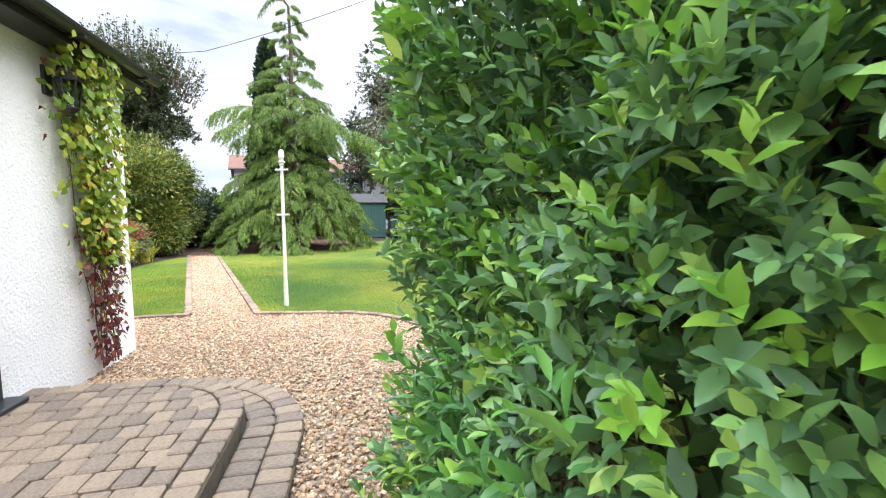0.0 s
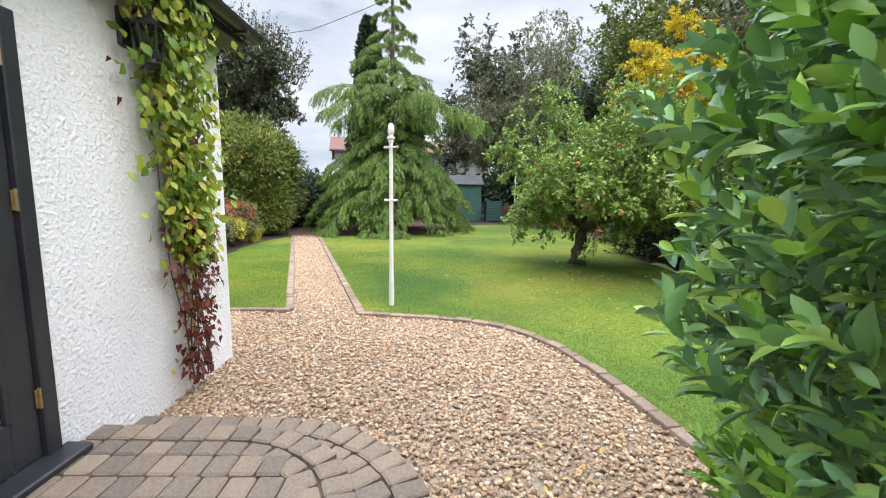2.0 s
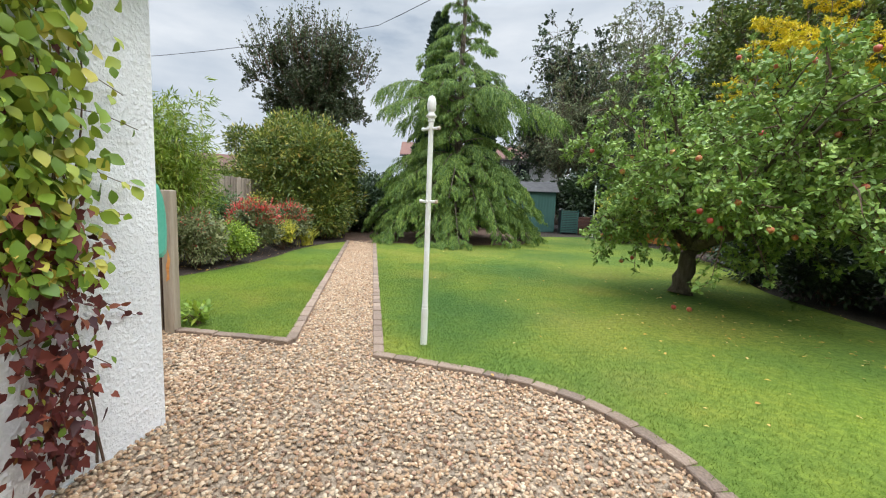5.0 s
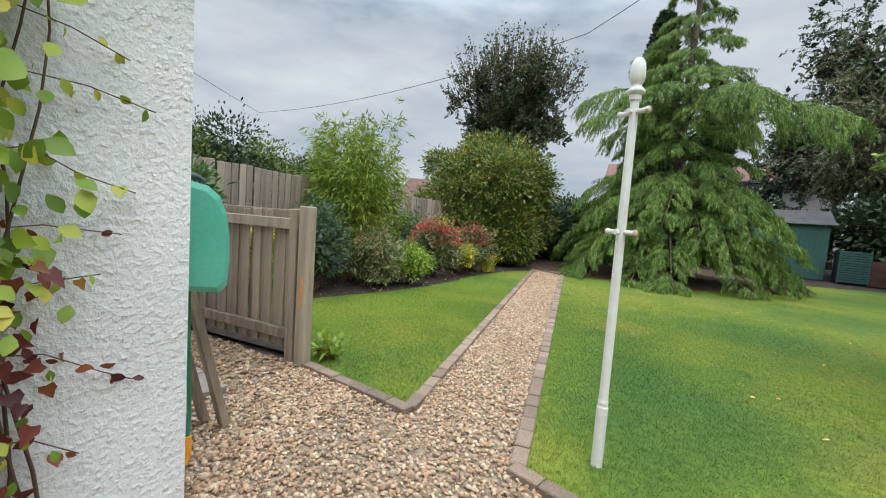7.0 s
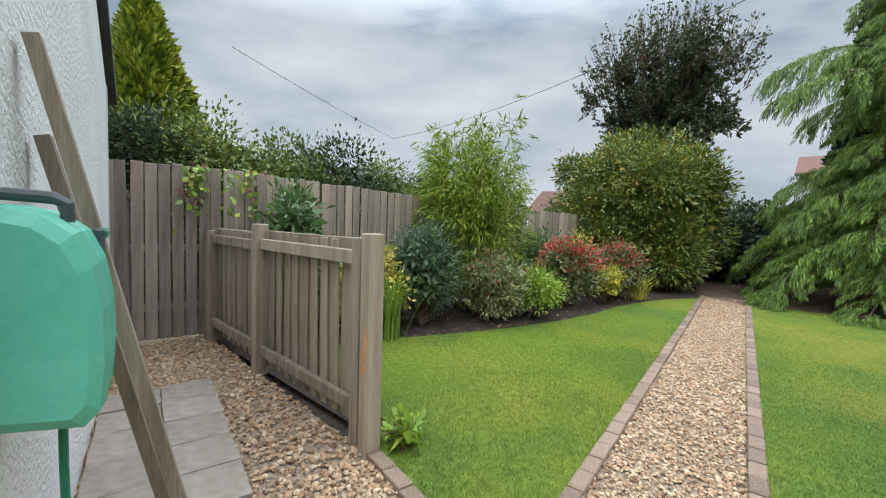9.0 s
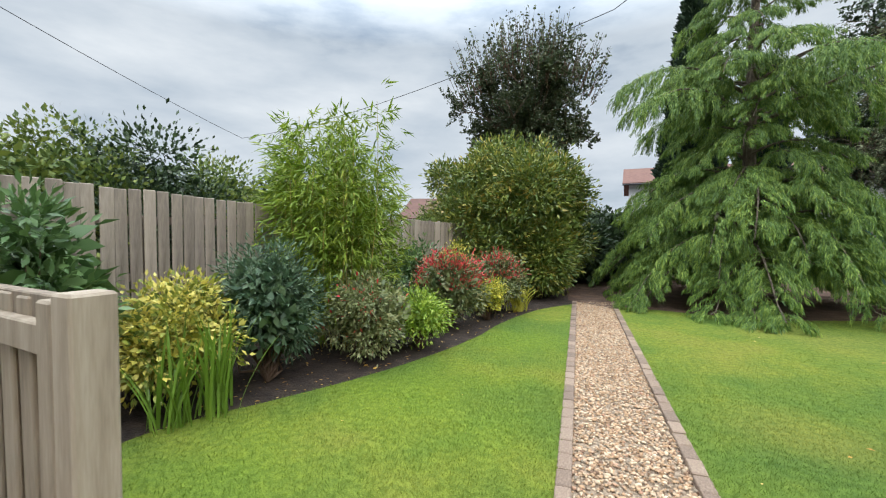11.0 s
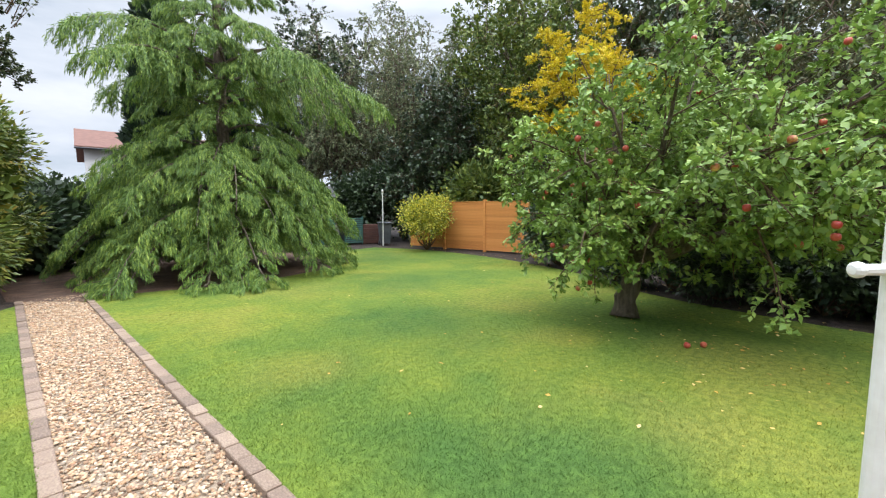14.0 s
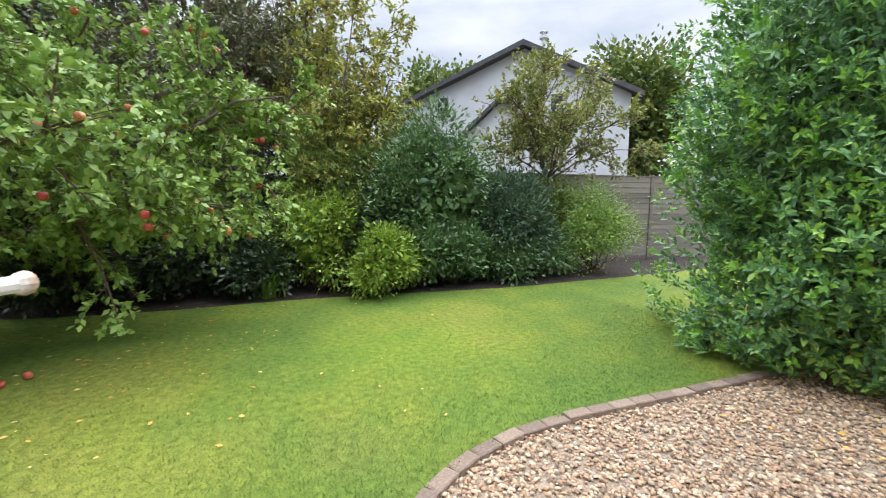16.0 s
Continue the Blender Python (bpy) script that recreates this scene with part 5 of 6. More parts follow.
def conifer(name, label, seed, x, y, h, r, mat, n, leaf, base=0.0, taper=1.1):
    rng = np.random.default_rng(seed)
    t = thing(name, label, "tree", pose(x, y, 0))
    part("trunk", Geo().tube([(0, 0, 0), (0, 0, h * 0.9)], [0.14, 0.03], 8), M["bark"], t)
    a = rng.uniform(0, 2 * math.pi, n)
    z = base + (h - base) * rng.uniform(0, 1, n) ** 1.15
    k = (z - base) / (h - base)
    rr_ = r * np.clip(1 - k, 0, 1) ** (1 / taper) * (0.82 + 0.18 * np.sin(4 * a + 2.2 * z) * np.sin(3.1 * z + a)) * np.clip(0.35 + k * 6, 0, 1)
    rad = rr_ * (1 - 0.45 * rng.uniform(0, 1, n) ** 2)
    p = np.stack([rad * np.cos(a), rad * np.sin(a), z], 1)
    way = np.stack([np.cos(a), np.sin(a), np.full(n, 0.9)], 1) + rng.normal(size=(n, 3)) * 0.45
    L = leaf * rng.uniform(0.6, 1.3, n)
    part("crown", leaves("crown", p, way, rng.normal(size=(n, 3)), L, L * 0.42, M[mat], LEAF2), None, t)


conifer("cypress_tree", "dark columnar cypress behind the cedar", 5, 3.9, 23.0, 9.9, 1.35, "cypress", 22000, 0.28, 0.2, 1.9)
conifer("cypress_tree", "dark columnar cypress behind the cedar", 6, 6.3, 24.0, 7.6, 1.1, "cypress", 14000, 0.28, 0.2, 1.9)
conifer("golden_conifer", "golden green conifer beyond the board fence", 7, -10.6, 9.2, 6.3, 2.3, "thuja", 20000, 0.3, 0.0, 1.2)

# ---- trees ----
shrub("rhododendron", "large rounded rhododendron with leathery leaf whorls", "shrub", 31, -1.4, 17.7, 2.5, 1.9, 4.25, 2100, 26, 0.19, (0.135, 0.36), "rhodo", LEAF4, 0.0, -0.95, 0.7, 0.85, 10, (0.16, "sumac", 1.15), blobs=44)
shrub("rhododendron", "low spreading rhododendron at the path edge", "shrub", 33, -0.75, 17.1, 0.95, 0.9, 2.0, 330, 24, 0.22, (0.13, 0.36), "rhodo", LEAF4, 0.0, -0.95, 0.4, 0.6, 8)
branch_tree("garden_tree", "dark round-headed tree with fine upright twigs", 32, -1.6, 21.4, 3.6, 0.17, (0, 0, 5.5), (2.3, 2.3, 2.25), 30, 13, 8, 27, (0.095, 0.6), "dark_tree", 0.8, 0.5, 0.55, 0.0, 0.0, -0.75)


def upright_twigs(x, y, z, r, n, h, seed, mat):
    rng = np.random.default_rng(seed)
    t = [o for o in scene.objects if o.name.startswith("garden_tree")][0]
    g, P = Geo(), []
    for k in range(n):
        a, q = rng.uniform(0, 6.28), math.sqrt(rng.uniform()) * r
        b = Vector((q * math.cos(a), q * math.sin(a), z + (1 - (q / r) ** 2) * 1.6))
        e = b + Vector((b.x * 0.28 + rng.normal() * 0.1, b.y * 0.28 + rng.normal() * 0.1, h * rng.uniform(0.5, 1.0)))
        g.tube([b, e], [0.012, 0.004], 4)
        for i in range(16):
            P.append(tuple(b.lerp(e, rng.uniform(0.1, 1))))
    tagged(part("twigwork", g, M["twig"], t), "", "", "", "stuff")
    P = np.array(P) + rng.normal(size=(len(P), 3)) * 0.05
    part("twig_leaves", leaves("twig_leaves", P, rng.normal(size=P.shape) + np.array((0, 0, 0.6)), rng.normal(size=P.shape), 0.12, 0.07, M[mat], LEAF2), None, t)


upright_twigs(-1.6, 21.4, 5.9, 2.2, 240, 1.7, 8, "dark_tree")

apple, apple_clumps = branch_tree("apple_tree", "old apple tree hung with ripe red apples", 41, 6.11, 8.89, 0.8, 0.15, (0.1, -1.1, 2.05), (2.05, 2.75, 1.65), 34, 16, 8, 17, (0.08, 0.6), "apple_leaf", 0.75, 0.26, 0.25, 0.35, 0.1, -0.62, LEAF4, (0.05, -0.08))
fruit = Geo().lathe([(0.0, -0.031), (0.016, -0.033), (0.030, -0.019), (0.035, 0.002), (0.030, 0.022), (0.016, 0.031), (0.006, 0.026), (0.0, 0.024)], 10)
stalk = Geo().tube([(0, 0, 0.026), (0.003, 0, 0.05)], 0.0022, 5)
fruit_me, stalk_me = fruit.mesh("flesh", M["apple"], True), stalk.mesh("stalk", M["twig"])
first_apple = thing("apple", "ripe red and yellow apple hanging in the tree", "apple", pose(6, 8, -5), "apples in the tree")
part("flesh", fruit_me, None, first_apple)
part("stalk", stalk_me, None, first_apple)
rng = np.random.default_rng(42)
order = rng.permutation(len(apple_clumps))
placed = 0
for i in order:
    c = apple_clumps[i] + np.array((6.11, 8.89, 0))
    if np.hypot(c[0] - 6.2, c[1] - 7.8) < 1.2 and c[2] < 2.8:
        continue
    q = pose(c[0] + rng.normal() * 0.03, c[1] + rng.normal() * 0.03, max(0.4, c[2] - 0.04), rng.uniform(-15, 15), rng.uniform(-15, 15), rng.uniform(0, 360))
    if placed == 0:
        first_apple.matrix_world = q
    else:
        copy_thing(first_apple, q)
    placed += 1
    if placed > 160:
        break

# woodland round the far corner
WOODS = [
    # seed, x, y, trunk height, centre z, rx, rz, clumps, leaf, material, name, label
    (51, 13.6, 27.5, 5.0, 7.0, 3.4, 4.6, 560, 0.12, "birch", "birch_tree", "tall birch with fine drooping grey-green foliage"),
    (52, 15.5, 24.5, 5.0, 7.5, 3.3, 5.0, 700, 0.12, "birch", "birch_tree", "tall birch with fine drooping grey-green foliage"),
    (53, 14.0, 31.0, 5.0, 8.5, 4.0, 5.5, 700, 0.15, "holly", "holly_tree", "dark evergreen tree at the end of the garden"),
    (54, 9.0, 27.5, 1.2, 1.7, 2.2, 1.4, 600, 0.12, "holly", "holly_tree", "dark evergreen tree at the end of the garden"),
    (55, 15.2, 20.5, 2.0, 4.2, 2.9, 4.2, 900, 0.12, "holly", "holly_tree", "dark evergreen tree behind the orange fence"),
    (56, 16.5, 16.5, 5.0, 6.5, 3.4, 5.6, 1000, 0.13, "wood_green", "woodland_tree", "tall leafy green tree behind the fence"),
    (57, 19.0, 12.0, 5.0, 7.0, 3.6, 5.8, 900, 0.14, "dark_tree", "woodland_tree", "tall dark green tree behind the fence"),
    (58, 14.6, 9.3, 3.0, 4.4, 2.5, 3.9, 800, 0.11, "holly", "holly_tree", "dark evergreen tree behind the apple tree"),
    (59, 20.0, 20.0, 6.0, 8.5, 4.5, 6.5, 900, 0.17, "wood_green", "woodland_tree", "tall leafy green tree behind the fence"),
    (60, 19.0, 27.0, 6.0, 8.5, 4.5, 6.0, 800, 0.17, "birch", "birch_tree", "tall birch with fine drooping grey-green foliage"),
]
for sd, x, y, th, cz, rx, rz, cl, lf, mat, nm, lb in WOODS:
    birch = mat == "birch"
    branch_tree(nm, lb, sd, x, y, th * 0.7, 0.17, (0, 0, cz), (rx, rx, rz), 26 if birch else 34, 13, 7, 22 if birch else 16, (lf * (0.8 if birch else 1.35), 0.6), mat, 1.5, 0.75, 0.3 if birch else 0.1, 0.7 if birch else 0.3, 0.0, -0.75, twig_r=0.007)
branch_tree("robinia_tree", "small golden yellow robinia behind the apple tree", 61, 12.3, 12.5, 2.8, 0.08, (0, 0, 5.6), (1.5, 2.2, 2.4), 15, 9, 9, 36, (0.09, 0.48), "robinia", 0.75, 0.4, 0.1, 0.1, 0.75, -0.7)
branch_tree("rowan_tree", "dark rowan tree with clusters of red berries", 62, 10.2, 6.4, 2.4, 0.1, (0, 0, 4.4), (2.1, 2.3, 2.7), 26, 12, 7, 16, (0.11, 0.4), "rowan", 0.9, 0.36, 0.15, 0.3, 0.1, -0.7)
branch_tree("sumac_tree", "tall bronze-green bushy tree at the border", 63, 9.1, 4.0, 1.4, 0.08, (0, 0, 3.3), (1.35, 1.45, 2.8), 24, 12, 7, 16, (0.11, 0.42), "sumac", 0.7, 0.32, 0.2, 0.1, 0.2, -0.85)
branch_tree("young_tree", "thin young tree with yellowing leaves by the fence", 64, 7.9, -0.4, 2.0, 0.045, (0, -0.2, 3.2), (1.5, 2.4, 1.7), 17, 9, 7, 14, (0.1, 0.5), "young", 0.6, 0.34, 0.35, 0.05, 0.0, -0.5)

# ---- shrubs of the left bed ----
shrub("variegated_shrub", "yellow variegated evergreen shrub against the fence", "shrub", 71, -3.35, 9.35, 0.76, 0.60, 1.21, 256, 22, 0.13, (0.07, 0.5), "variegated")
shrub("narrow_leaf_shrub", "blue-green narrow-leaved evergreen shrub", "shrub", 72, -2.9, 10.05, 0.61, 0.60, 1.57, 310, 22, 0.13, (0.075, 0.22), "narrow")
shrub("pieris_shrub", "pale-edged shrub with a few red young leaves", "shrub", 73, -2.3, 11.15, 0.76, 0.66, 1.21, 310, 20, 0.12, (0.06, 0.36), "pieris", tips=(0.05, "red_tip", 0.6))
shrub("choisya_shrub", "bright yellow-green low shrub at the lawn edge", "shrub", 74, -1.88, 11.75, 0.51, 0.48, 0.84, 162, 20, 0.11, (0.06, 0.4), "choisya")
shrub("photinia_shrub", "photinia with bright red young leaves on top", "shrub", 75, -1.85, 13.1, 0.74, 0.66, 1.3, 300, 20, 0.13, (0.075, 0.38), "photinia", tips=(0.45, "red_tip", 1.05))
shrub("photinia_shrub", "photinia with dull red young leaves on top", "shrub", 76, -1.4, 14.75, 0.73, 0.66, 1.30, 270, 20, 0.13, (0.075, 0.38), "photinia", tips=(0.28, "red_tip", 1.1))
shrub("euonymus_shrub", "cream variegated small shrub by the fence", "shrub", 77, -2.3, 15.2, 0.61, 0.54, 1.35, 162, 20, 0.12, (0.06, 0.5), "variegated")
shrub("spiraea_shrub", "small yellow-green feathery shrub", "shrub", 78, -1.35, 13.95, 0.44, 0.42, 0.76, 121, 22, 0.1, (0.045, 0.35), "yshrub")
shrub("laurel_shrub", "dark green laurel close to the fence", "shrub", 79, -3.0, 14.2, 0.73, 0.72, 1.46, 148, 16, 0.15, (0.11, 0.36), "laurel")
shrub("laurel_shrub", "young laurel shoots between screen and fence", "shrub", 80, -3.9, 8.65, 0.5, 0.42, 1.95, 95, 14, 0.15, (0.14, 0.34), "laurel")
shrub("silver_shrub", "grey-leaved low shrub under the bamboo", "shrub", 81, -2.75, 12.4, 0.61, 0.54, 1.03, 148, 20, 0.12, (0.05, 0.35), "narrow")
shrub("leafy_weed", "large-leaved pale green seedling beside the post", "plant", 82, -0.9, 7.42, 0.13, 0.11, 0.17, 12, 5, 0.05, (0.07, 0.62), "choisya", LEAF8, stems=2)


def straps(name, label, seed, x, y, n, length, width, mat, spread):
    """A clump of long arching leaves."""
    rng = np.random.default_rng(seed)
    t = thing(name, label, "plant", pose(x, y, 0))
    for k in range(n):
        a = rng.uniform(0, 2 * math.pi)
        L = length * rng.uniform(0.6, 1.1)
        out = spread * rng.uniform(0.3, 1.2)
        b = Vector((rng.normal() * 0.09, rng.normal() * 0.09, 0))
        d = Vector((math.cos(a), math.sin(a), 0))
        s = Vector((-d.y, d.x, 0))
        rows = []
        for i in range(6):
            u = i / 5
            w = width * (0.6 + 0.8 * u) * (1 - u) ** 0.55 * 0.5 + 0.001
            q = b + d * out * L * u ** 1.4 + Vector((0, 0, L * (u - 0.32 * out * u ** 2.6)))
            rows += [q - s * w, q + d * w * 0.3, q + s * w]
        part("blade", Geo().add(rows, [(3 * i + j, 3 * i + j + 1, 3 * i + j + 4, 3 * i + j + 3) for i in range(5) for j in range(2)]), M[mat], t)
    return t


straps("crocosmia", "clump of upright green sword-shaped leaves", 91, -2.92, 8.95, 40, 0.85, 0.035, "strap", 0.42)
straps("crocosmia", "clump of upright green sword-shaped leaves", 92, -2.78, 9.3, 46, 0.95, 0.035, "strap", 0.38)
straps("day_lily", "yellowing clump of arching strap leaves", 93, -0.95, 15.05, 90, 0.62, 0.03, "lily", 0.75)


def bamboo():
    rng = np.random.default_rng(95)
    t = thing("bamboo", "tall clump of yellow-green bamboo by the fence", "bamboo", pose(-3.0, 11.7, 0))
    P, D = [], []
    for k in range(46):
        a, r = rng.uniform(0, 6.28), 0.42 * math.sqrt(rng.uniform())
        b = Vector((r * math.cos(a), r * math.sin(a) * 1.1, 0))
        h = rng.uniform(2.1, 3.35)
        e = b * (1.6 + 0.5 * rng.uniform()) + Vector((rng.normal() * 0.12, rng.normal() * 0.12, h))
        pts = [b.lerp(e, u) - Vector((0, 0, 0.10 * u ** 3)) + Vector((b.x, b.y, 0)) * 0.5 * math.sin(u * 3.1) for u in np.linspace(0, 1, 7)]
        part("cane", Geo().tube(pts, [0.009 - 0.001 * i for i in range(7)], 5), M["cane"], t)
        for i in range(78):
            u = rng.uniform(0.2, 1.0)
            j = min(5, int(u * 6))
            q = pts[j].lerp(pts[j + 1], u * 6 - j)
            o = rng.normal(size=3) * 0.13
            for m_ in range(6):
                P.append(np.array(q) + o + rng.normal(size=3) * 0.035)
                D.append(o * 2 + np.array((q.x, q.y, 0)) * 0.6 + np.array((0, 0, -0.25)) + rng.normal(size=3) * 0.4)
    P, D = np.array(P), np.array(D)
    L = rng.uniform(0.09, 0.19, len(P))
    part("foliage", leaves("foliage", P, D, ups(rng, len(P)), L, L * 0.17, M["bamboo"], LEAF4), None, t)


bamboo()

# ---- shrubs of the border ----
def border(name, label, seed, x, y, rx, ry, h, *rest, **more):
    """A shrub of the border south of the apple tree, drawn in towards the lawn."""
    k = 0.88 if y > 4 else 0.80
    return shrub(name, label, "shrub", seed, 0.65 + (x - 0.65) * k, 6.4 + (y - 6.4) * k, rx * 0.92, ry * 0.92, h * 0.92, *rest, **more)


shrub("yellow_shrub", "yellow-green rounded shrub near the orange fence", "shrub", 101, 11.0, 18.0, 1.2, 1.15, 2.35, 330, 24, 0.22, (0.085, 0.55), "yshrub", LEAF2)
border("hydrangea_shrub", "mid-green leafy shrub under the trees", 102, 8.75, 4.5, 0.8, 1.0, 2.0, 380, 22, 0.18, (0.075, 0.45), "choisya", LEAF2, amp=0.5)
border("hydrangea_shrub", "low green shrub with yellow tips", 103, 8.4, 3.3, 0.75, 0.8, 1.2, 260, 22, 0.15, (0.075, 0.45), "choisya")
border("rhododendron", "big dark green rhododendron in the border", 104, 9.4, 1.7, 1.15, 1.6, 3.5, 640, 22, 0.2, (0.11, 0.36), "laurel", LEAF2, 0.0, -0.95)
border("viburnum_shrub", "grey-green shrub beside the dark rhododendron", 105, 9.1, -0.4, 1.05, 1.5, 2.25, 560, 22, 0.2, (0.11, 0.32), "narrow", LEAF2, 0.0, -0.95)
border("light_shrub", "light green shrub at the end of the border", 106, 8.5, -2.7, 0.8, 1.5, 2.0, 520, 22, 0.2, (0.06, 0.34), "apple_leaf", LEAF2, 0.0, -0.95)
border("cotoneaster", "dark evergreen mass under the tree canopy", 107, 10.6, 7.6, 1.2, 1.8, 2.6, 420, 22, 0.25, (0.09, 0.5), "holly", LEAF2)
border("cotoneaster", "dark evergreen mass under the tree canopy", 108, 12.2, 11.8, 1.1, 1.9, 2.5, 380, 22, 0.25, (0.09, 0.5), "holly", LEAF2)
border("cotoneaster", "dark evergreen mass under the tree canopy", 109, 10.9, 4.9, 1.0, 1.5, 2.6, 380, 22, 0.25, (0.09, 0.5), "holly", LEAF2)
for sd, x, y, h in ((110, 9.9, 9.4, 2.3), (118, 9.8, 6.2, 2.0), (119, 11.6, 12.9, 2.2), (120, 9.9, 2.9, 2.2)):
    border("evergreen_shrub", "dark evergreen shrub filling the shaded border", sd, x, y, 1.0, 1.4, h, 300, 24, 0.26, (0.12, 0.55), "holly", LEAF2, group="shaded border shrubs")
for sd, x, y, h, mat in ((121, 10.3, 0.6, 2.7, "laurel"), (122, 9.7, -1.9, 2.3, "wood_green"), (123, 10.2, 3.6, 3.0, "wood_green")):
    border("border_shrub", "leafy green shrub close against the tall fence", sd, x, y, 0.8, 1.2, h, 260, 24, 0.26, (0.1, 0.45), mat, LEAF2, group="shrubs at the tall fence")
# low shrubs added: the holly ones stand in for shade under the apple tree
for sd, x, y, h in ((221, 9.1, 6.9, 1.1), (222, 9.2, 8.3, 1.2), (223, 9.7, 10.4, 1.1), (224, 8.9, 5.4, 1.2), (225, 8.85, 1.5, 1.2), (226, 8.8, 2.3, 1.3), (227, 8.7, 0.1, 1.0), (228, 8.7, -1.1, 1.0)):
    border("ground_shrub", "added low dark evergreen shrub at the lawn edge", sd, x, y, 0.7, 0.9, h, 150, 22, 0.2, (0.09, 0.5), "holly" if y > 3 else "laurel", LEAF2, group="low shaded shrubs")
straps("fern", "low dark arching fern at the lawn edge", 94, 7.5, 5.6, 40, 0.55, 0.05, "strap", 1.0)

# climber trailing over the top of the board fence
def fence_climber():
    rng = np.random.default_rng(97)
    t = thing("fence_climber", "green climber with reddish leaves trailing over the fence", "climber", pose(-4.42, 8.0, 0))
    P = []
    for k in range(9):
        y0 = rng.uniform(-0.5, 0.5)
        pts = [Vector((0.20 * y0 + 0.06 + 0.05 * u + rng.normal() * 0.015, y0 + rng.normal() * 0.04 + 0.12 * u * rng.normal(), 2.12 - u * rng.uniform(0.35, 0.85))) for u in np.linspace(0, 1, 6)]
        part("stem", Geo().tube(pts, 0.003, 4, False), M["twig"], t)
        for i in range(15):
            u = rng.uniform(0, 4.99)
            P.append(tuple(pts[int(u)].lerp(pts[int(u) + 1], u % 1)))
    P = np.array(P) + rng.normal(size=(len(P), 3)) * 0.025
    red = rng.uniform(size=len(P)) < 0.2
    for nm, pick, mat in (("green_leaves", ~red, "choisya"), ("red_leaves", red, "vine_red")):
        n = pick.sum()
        L = rng.uniform(0.06, 0.10, n)
        part(nm, leaves(nm, P[pick], rng.normal(size=(n, 3)) * 0.5 + np.array((0.3, 0, -0.5)), np.array((0.9, -0.2, 0.5)) + rng.normal(size=(n, 3)) * 0.4, L, L * 0.7, M[mat], LEAF8), None, t)


fence_climber()

# ---- hedge beyond the board fence ----
for sd, x, y, r, h, mat in ((111, -6.6, 9.2, 1.3, 3.35, "wood_green"), (112, -6.2, 11.4, 1.3, 3.25, "holly"), (113, -5.9, 13.8, 1.3, 3.0, "holly"), (114, -7.6, 7.4, 1.1, 3.1, "wood_green"), (115, -5.6, 16.4, 1.2, 2.9, "wood_green"), (116, -8.3, 5.0, 1.4, 2.9, "wood_green"), (117, -4.3, 19.5, 1.0, 2.3, "wood_green"), (211, -6.5, 10.3, 1.1, 3.2, "wood_green"), (212, -6.0, 12.6, 1.1, 3.0, "wood_green"), (213, -7.0, 8.2, 1.1, 3.3, "holly")):
    shrub("hedge_bush", "overgrown green hedge bush beyond the board fence", "shrub", sd, x, y, r, 1.5, h, 420, 34, 0.27, (0.092, 0.52), mat, LEAF2, 0.0, -0.9, 0.7, 0.5, blobs=18, group="hedge beyond the fence")

# ---- hose reel and timber on the side wall ----
reel = thing("hose_reel", "green plastic hose reel box on the side wall", "hose reel", W @ pose(0.0, 0.36, 0))
shell_g = Geo()
outline = [(0.0, 1.04), (0.06, 0.99), (0.30, 0.965), (0.345, 1.0), (0.36, 1.12), (0.355, 1.25), (0.33, 1.36), (0.28, 1.44), (0.20, 1.485), (0.10, 1.50), (0.0, 1.50)]
cols = [(-0.20, 0.86), (-0.185, 0.97), (-0.10, 1.0), (-0.095, 0.985), (-0.01, 0.985), (0.0, 1.0), (0.01, 0.985), (0.095, 0.985), (0.10, 1.0), (0.185, 0.97), (0.20, 0.86)]
vs = []
for y, s in cols:
    vs += [(0.012 + x * s * 0.69, y, 1.23 + (z - 1.23) * s) for x, z in outline]
no = len(outline)
fs = [(i * no + j, i * no + (j + 1) % no, (i + 1) * no + (j + 1) % no, (i + 1) * no + j) for i in range(len(cols) - 1) for j in range(no)]
fs += [tuple(range(no)), tuple(reversed(range((len(cols) - 1) * no, len(cols) * no)))]
part("casing", shell_g.add(vs, fs), M["green_plastic"], reel)
part("handle", Geo().tube([(0.04, -0.05, 1.48), (0.04, -0.05, 1.51), (0.06, -0.05, 1.525), (0.15, -0.05, 1.52), (0.175, -0.05, 1.505), (0.175, -0.05, 1.46)], 0.016, 8), M["grey_plastic"], reel, "grey carrying handle")
part("crank", Geo().box((0.20, 0.19, 1.24), (0.23, 0.215, 1.44), None, 0.008), M["grey_plastic"], reel)
part("grip", Geo().tube([(0.215, 0.21, 1.42), (0.215, 0.33, 1.42)], 0.02, 10), M["dark_green_plastic"], reel)
part("bracket", Geo().box((0.0, -0.12, 1.1), (0.02, 0.12, 1.35), None, 0.004), M["black_metal"], reel)
hose = thing("garden_hose", "green garden hose hanging from the reel", "hose")
part("hose", Geo().tube([W @ Vector(p) for p in ((0.15, 0.36, 0.99), (0.15, 0.36, 0.8), (0.155, 0.355, 0.55), (0.16, 0.35, 0.32), (0.15, 0.34, 0.2))], 0.0105, 8), M["dark_green_plastic"], hose)
nozzle = part("nozzle", Geo().tube([W @ Vector(p) for p in ((0.15, 0.34, 0.21), (0.14, 0.335, 0.12), (0.12, 0.33, 0.08))], [0.02, 0.026, 0.03], 10), M["orange_plastic"], hose, "orange spray nozzle")
part("trigger", Geo().tube([W @ Vector(p) for p in ((0.125, 0.33, 0.12), (0.08, 0.33, 0.02))], [0.02, 0.016], 8), M["orange_plastic"], hose)
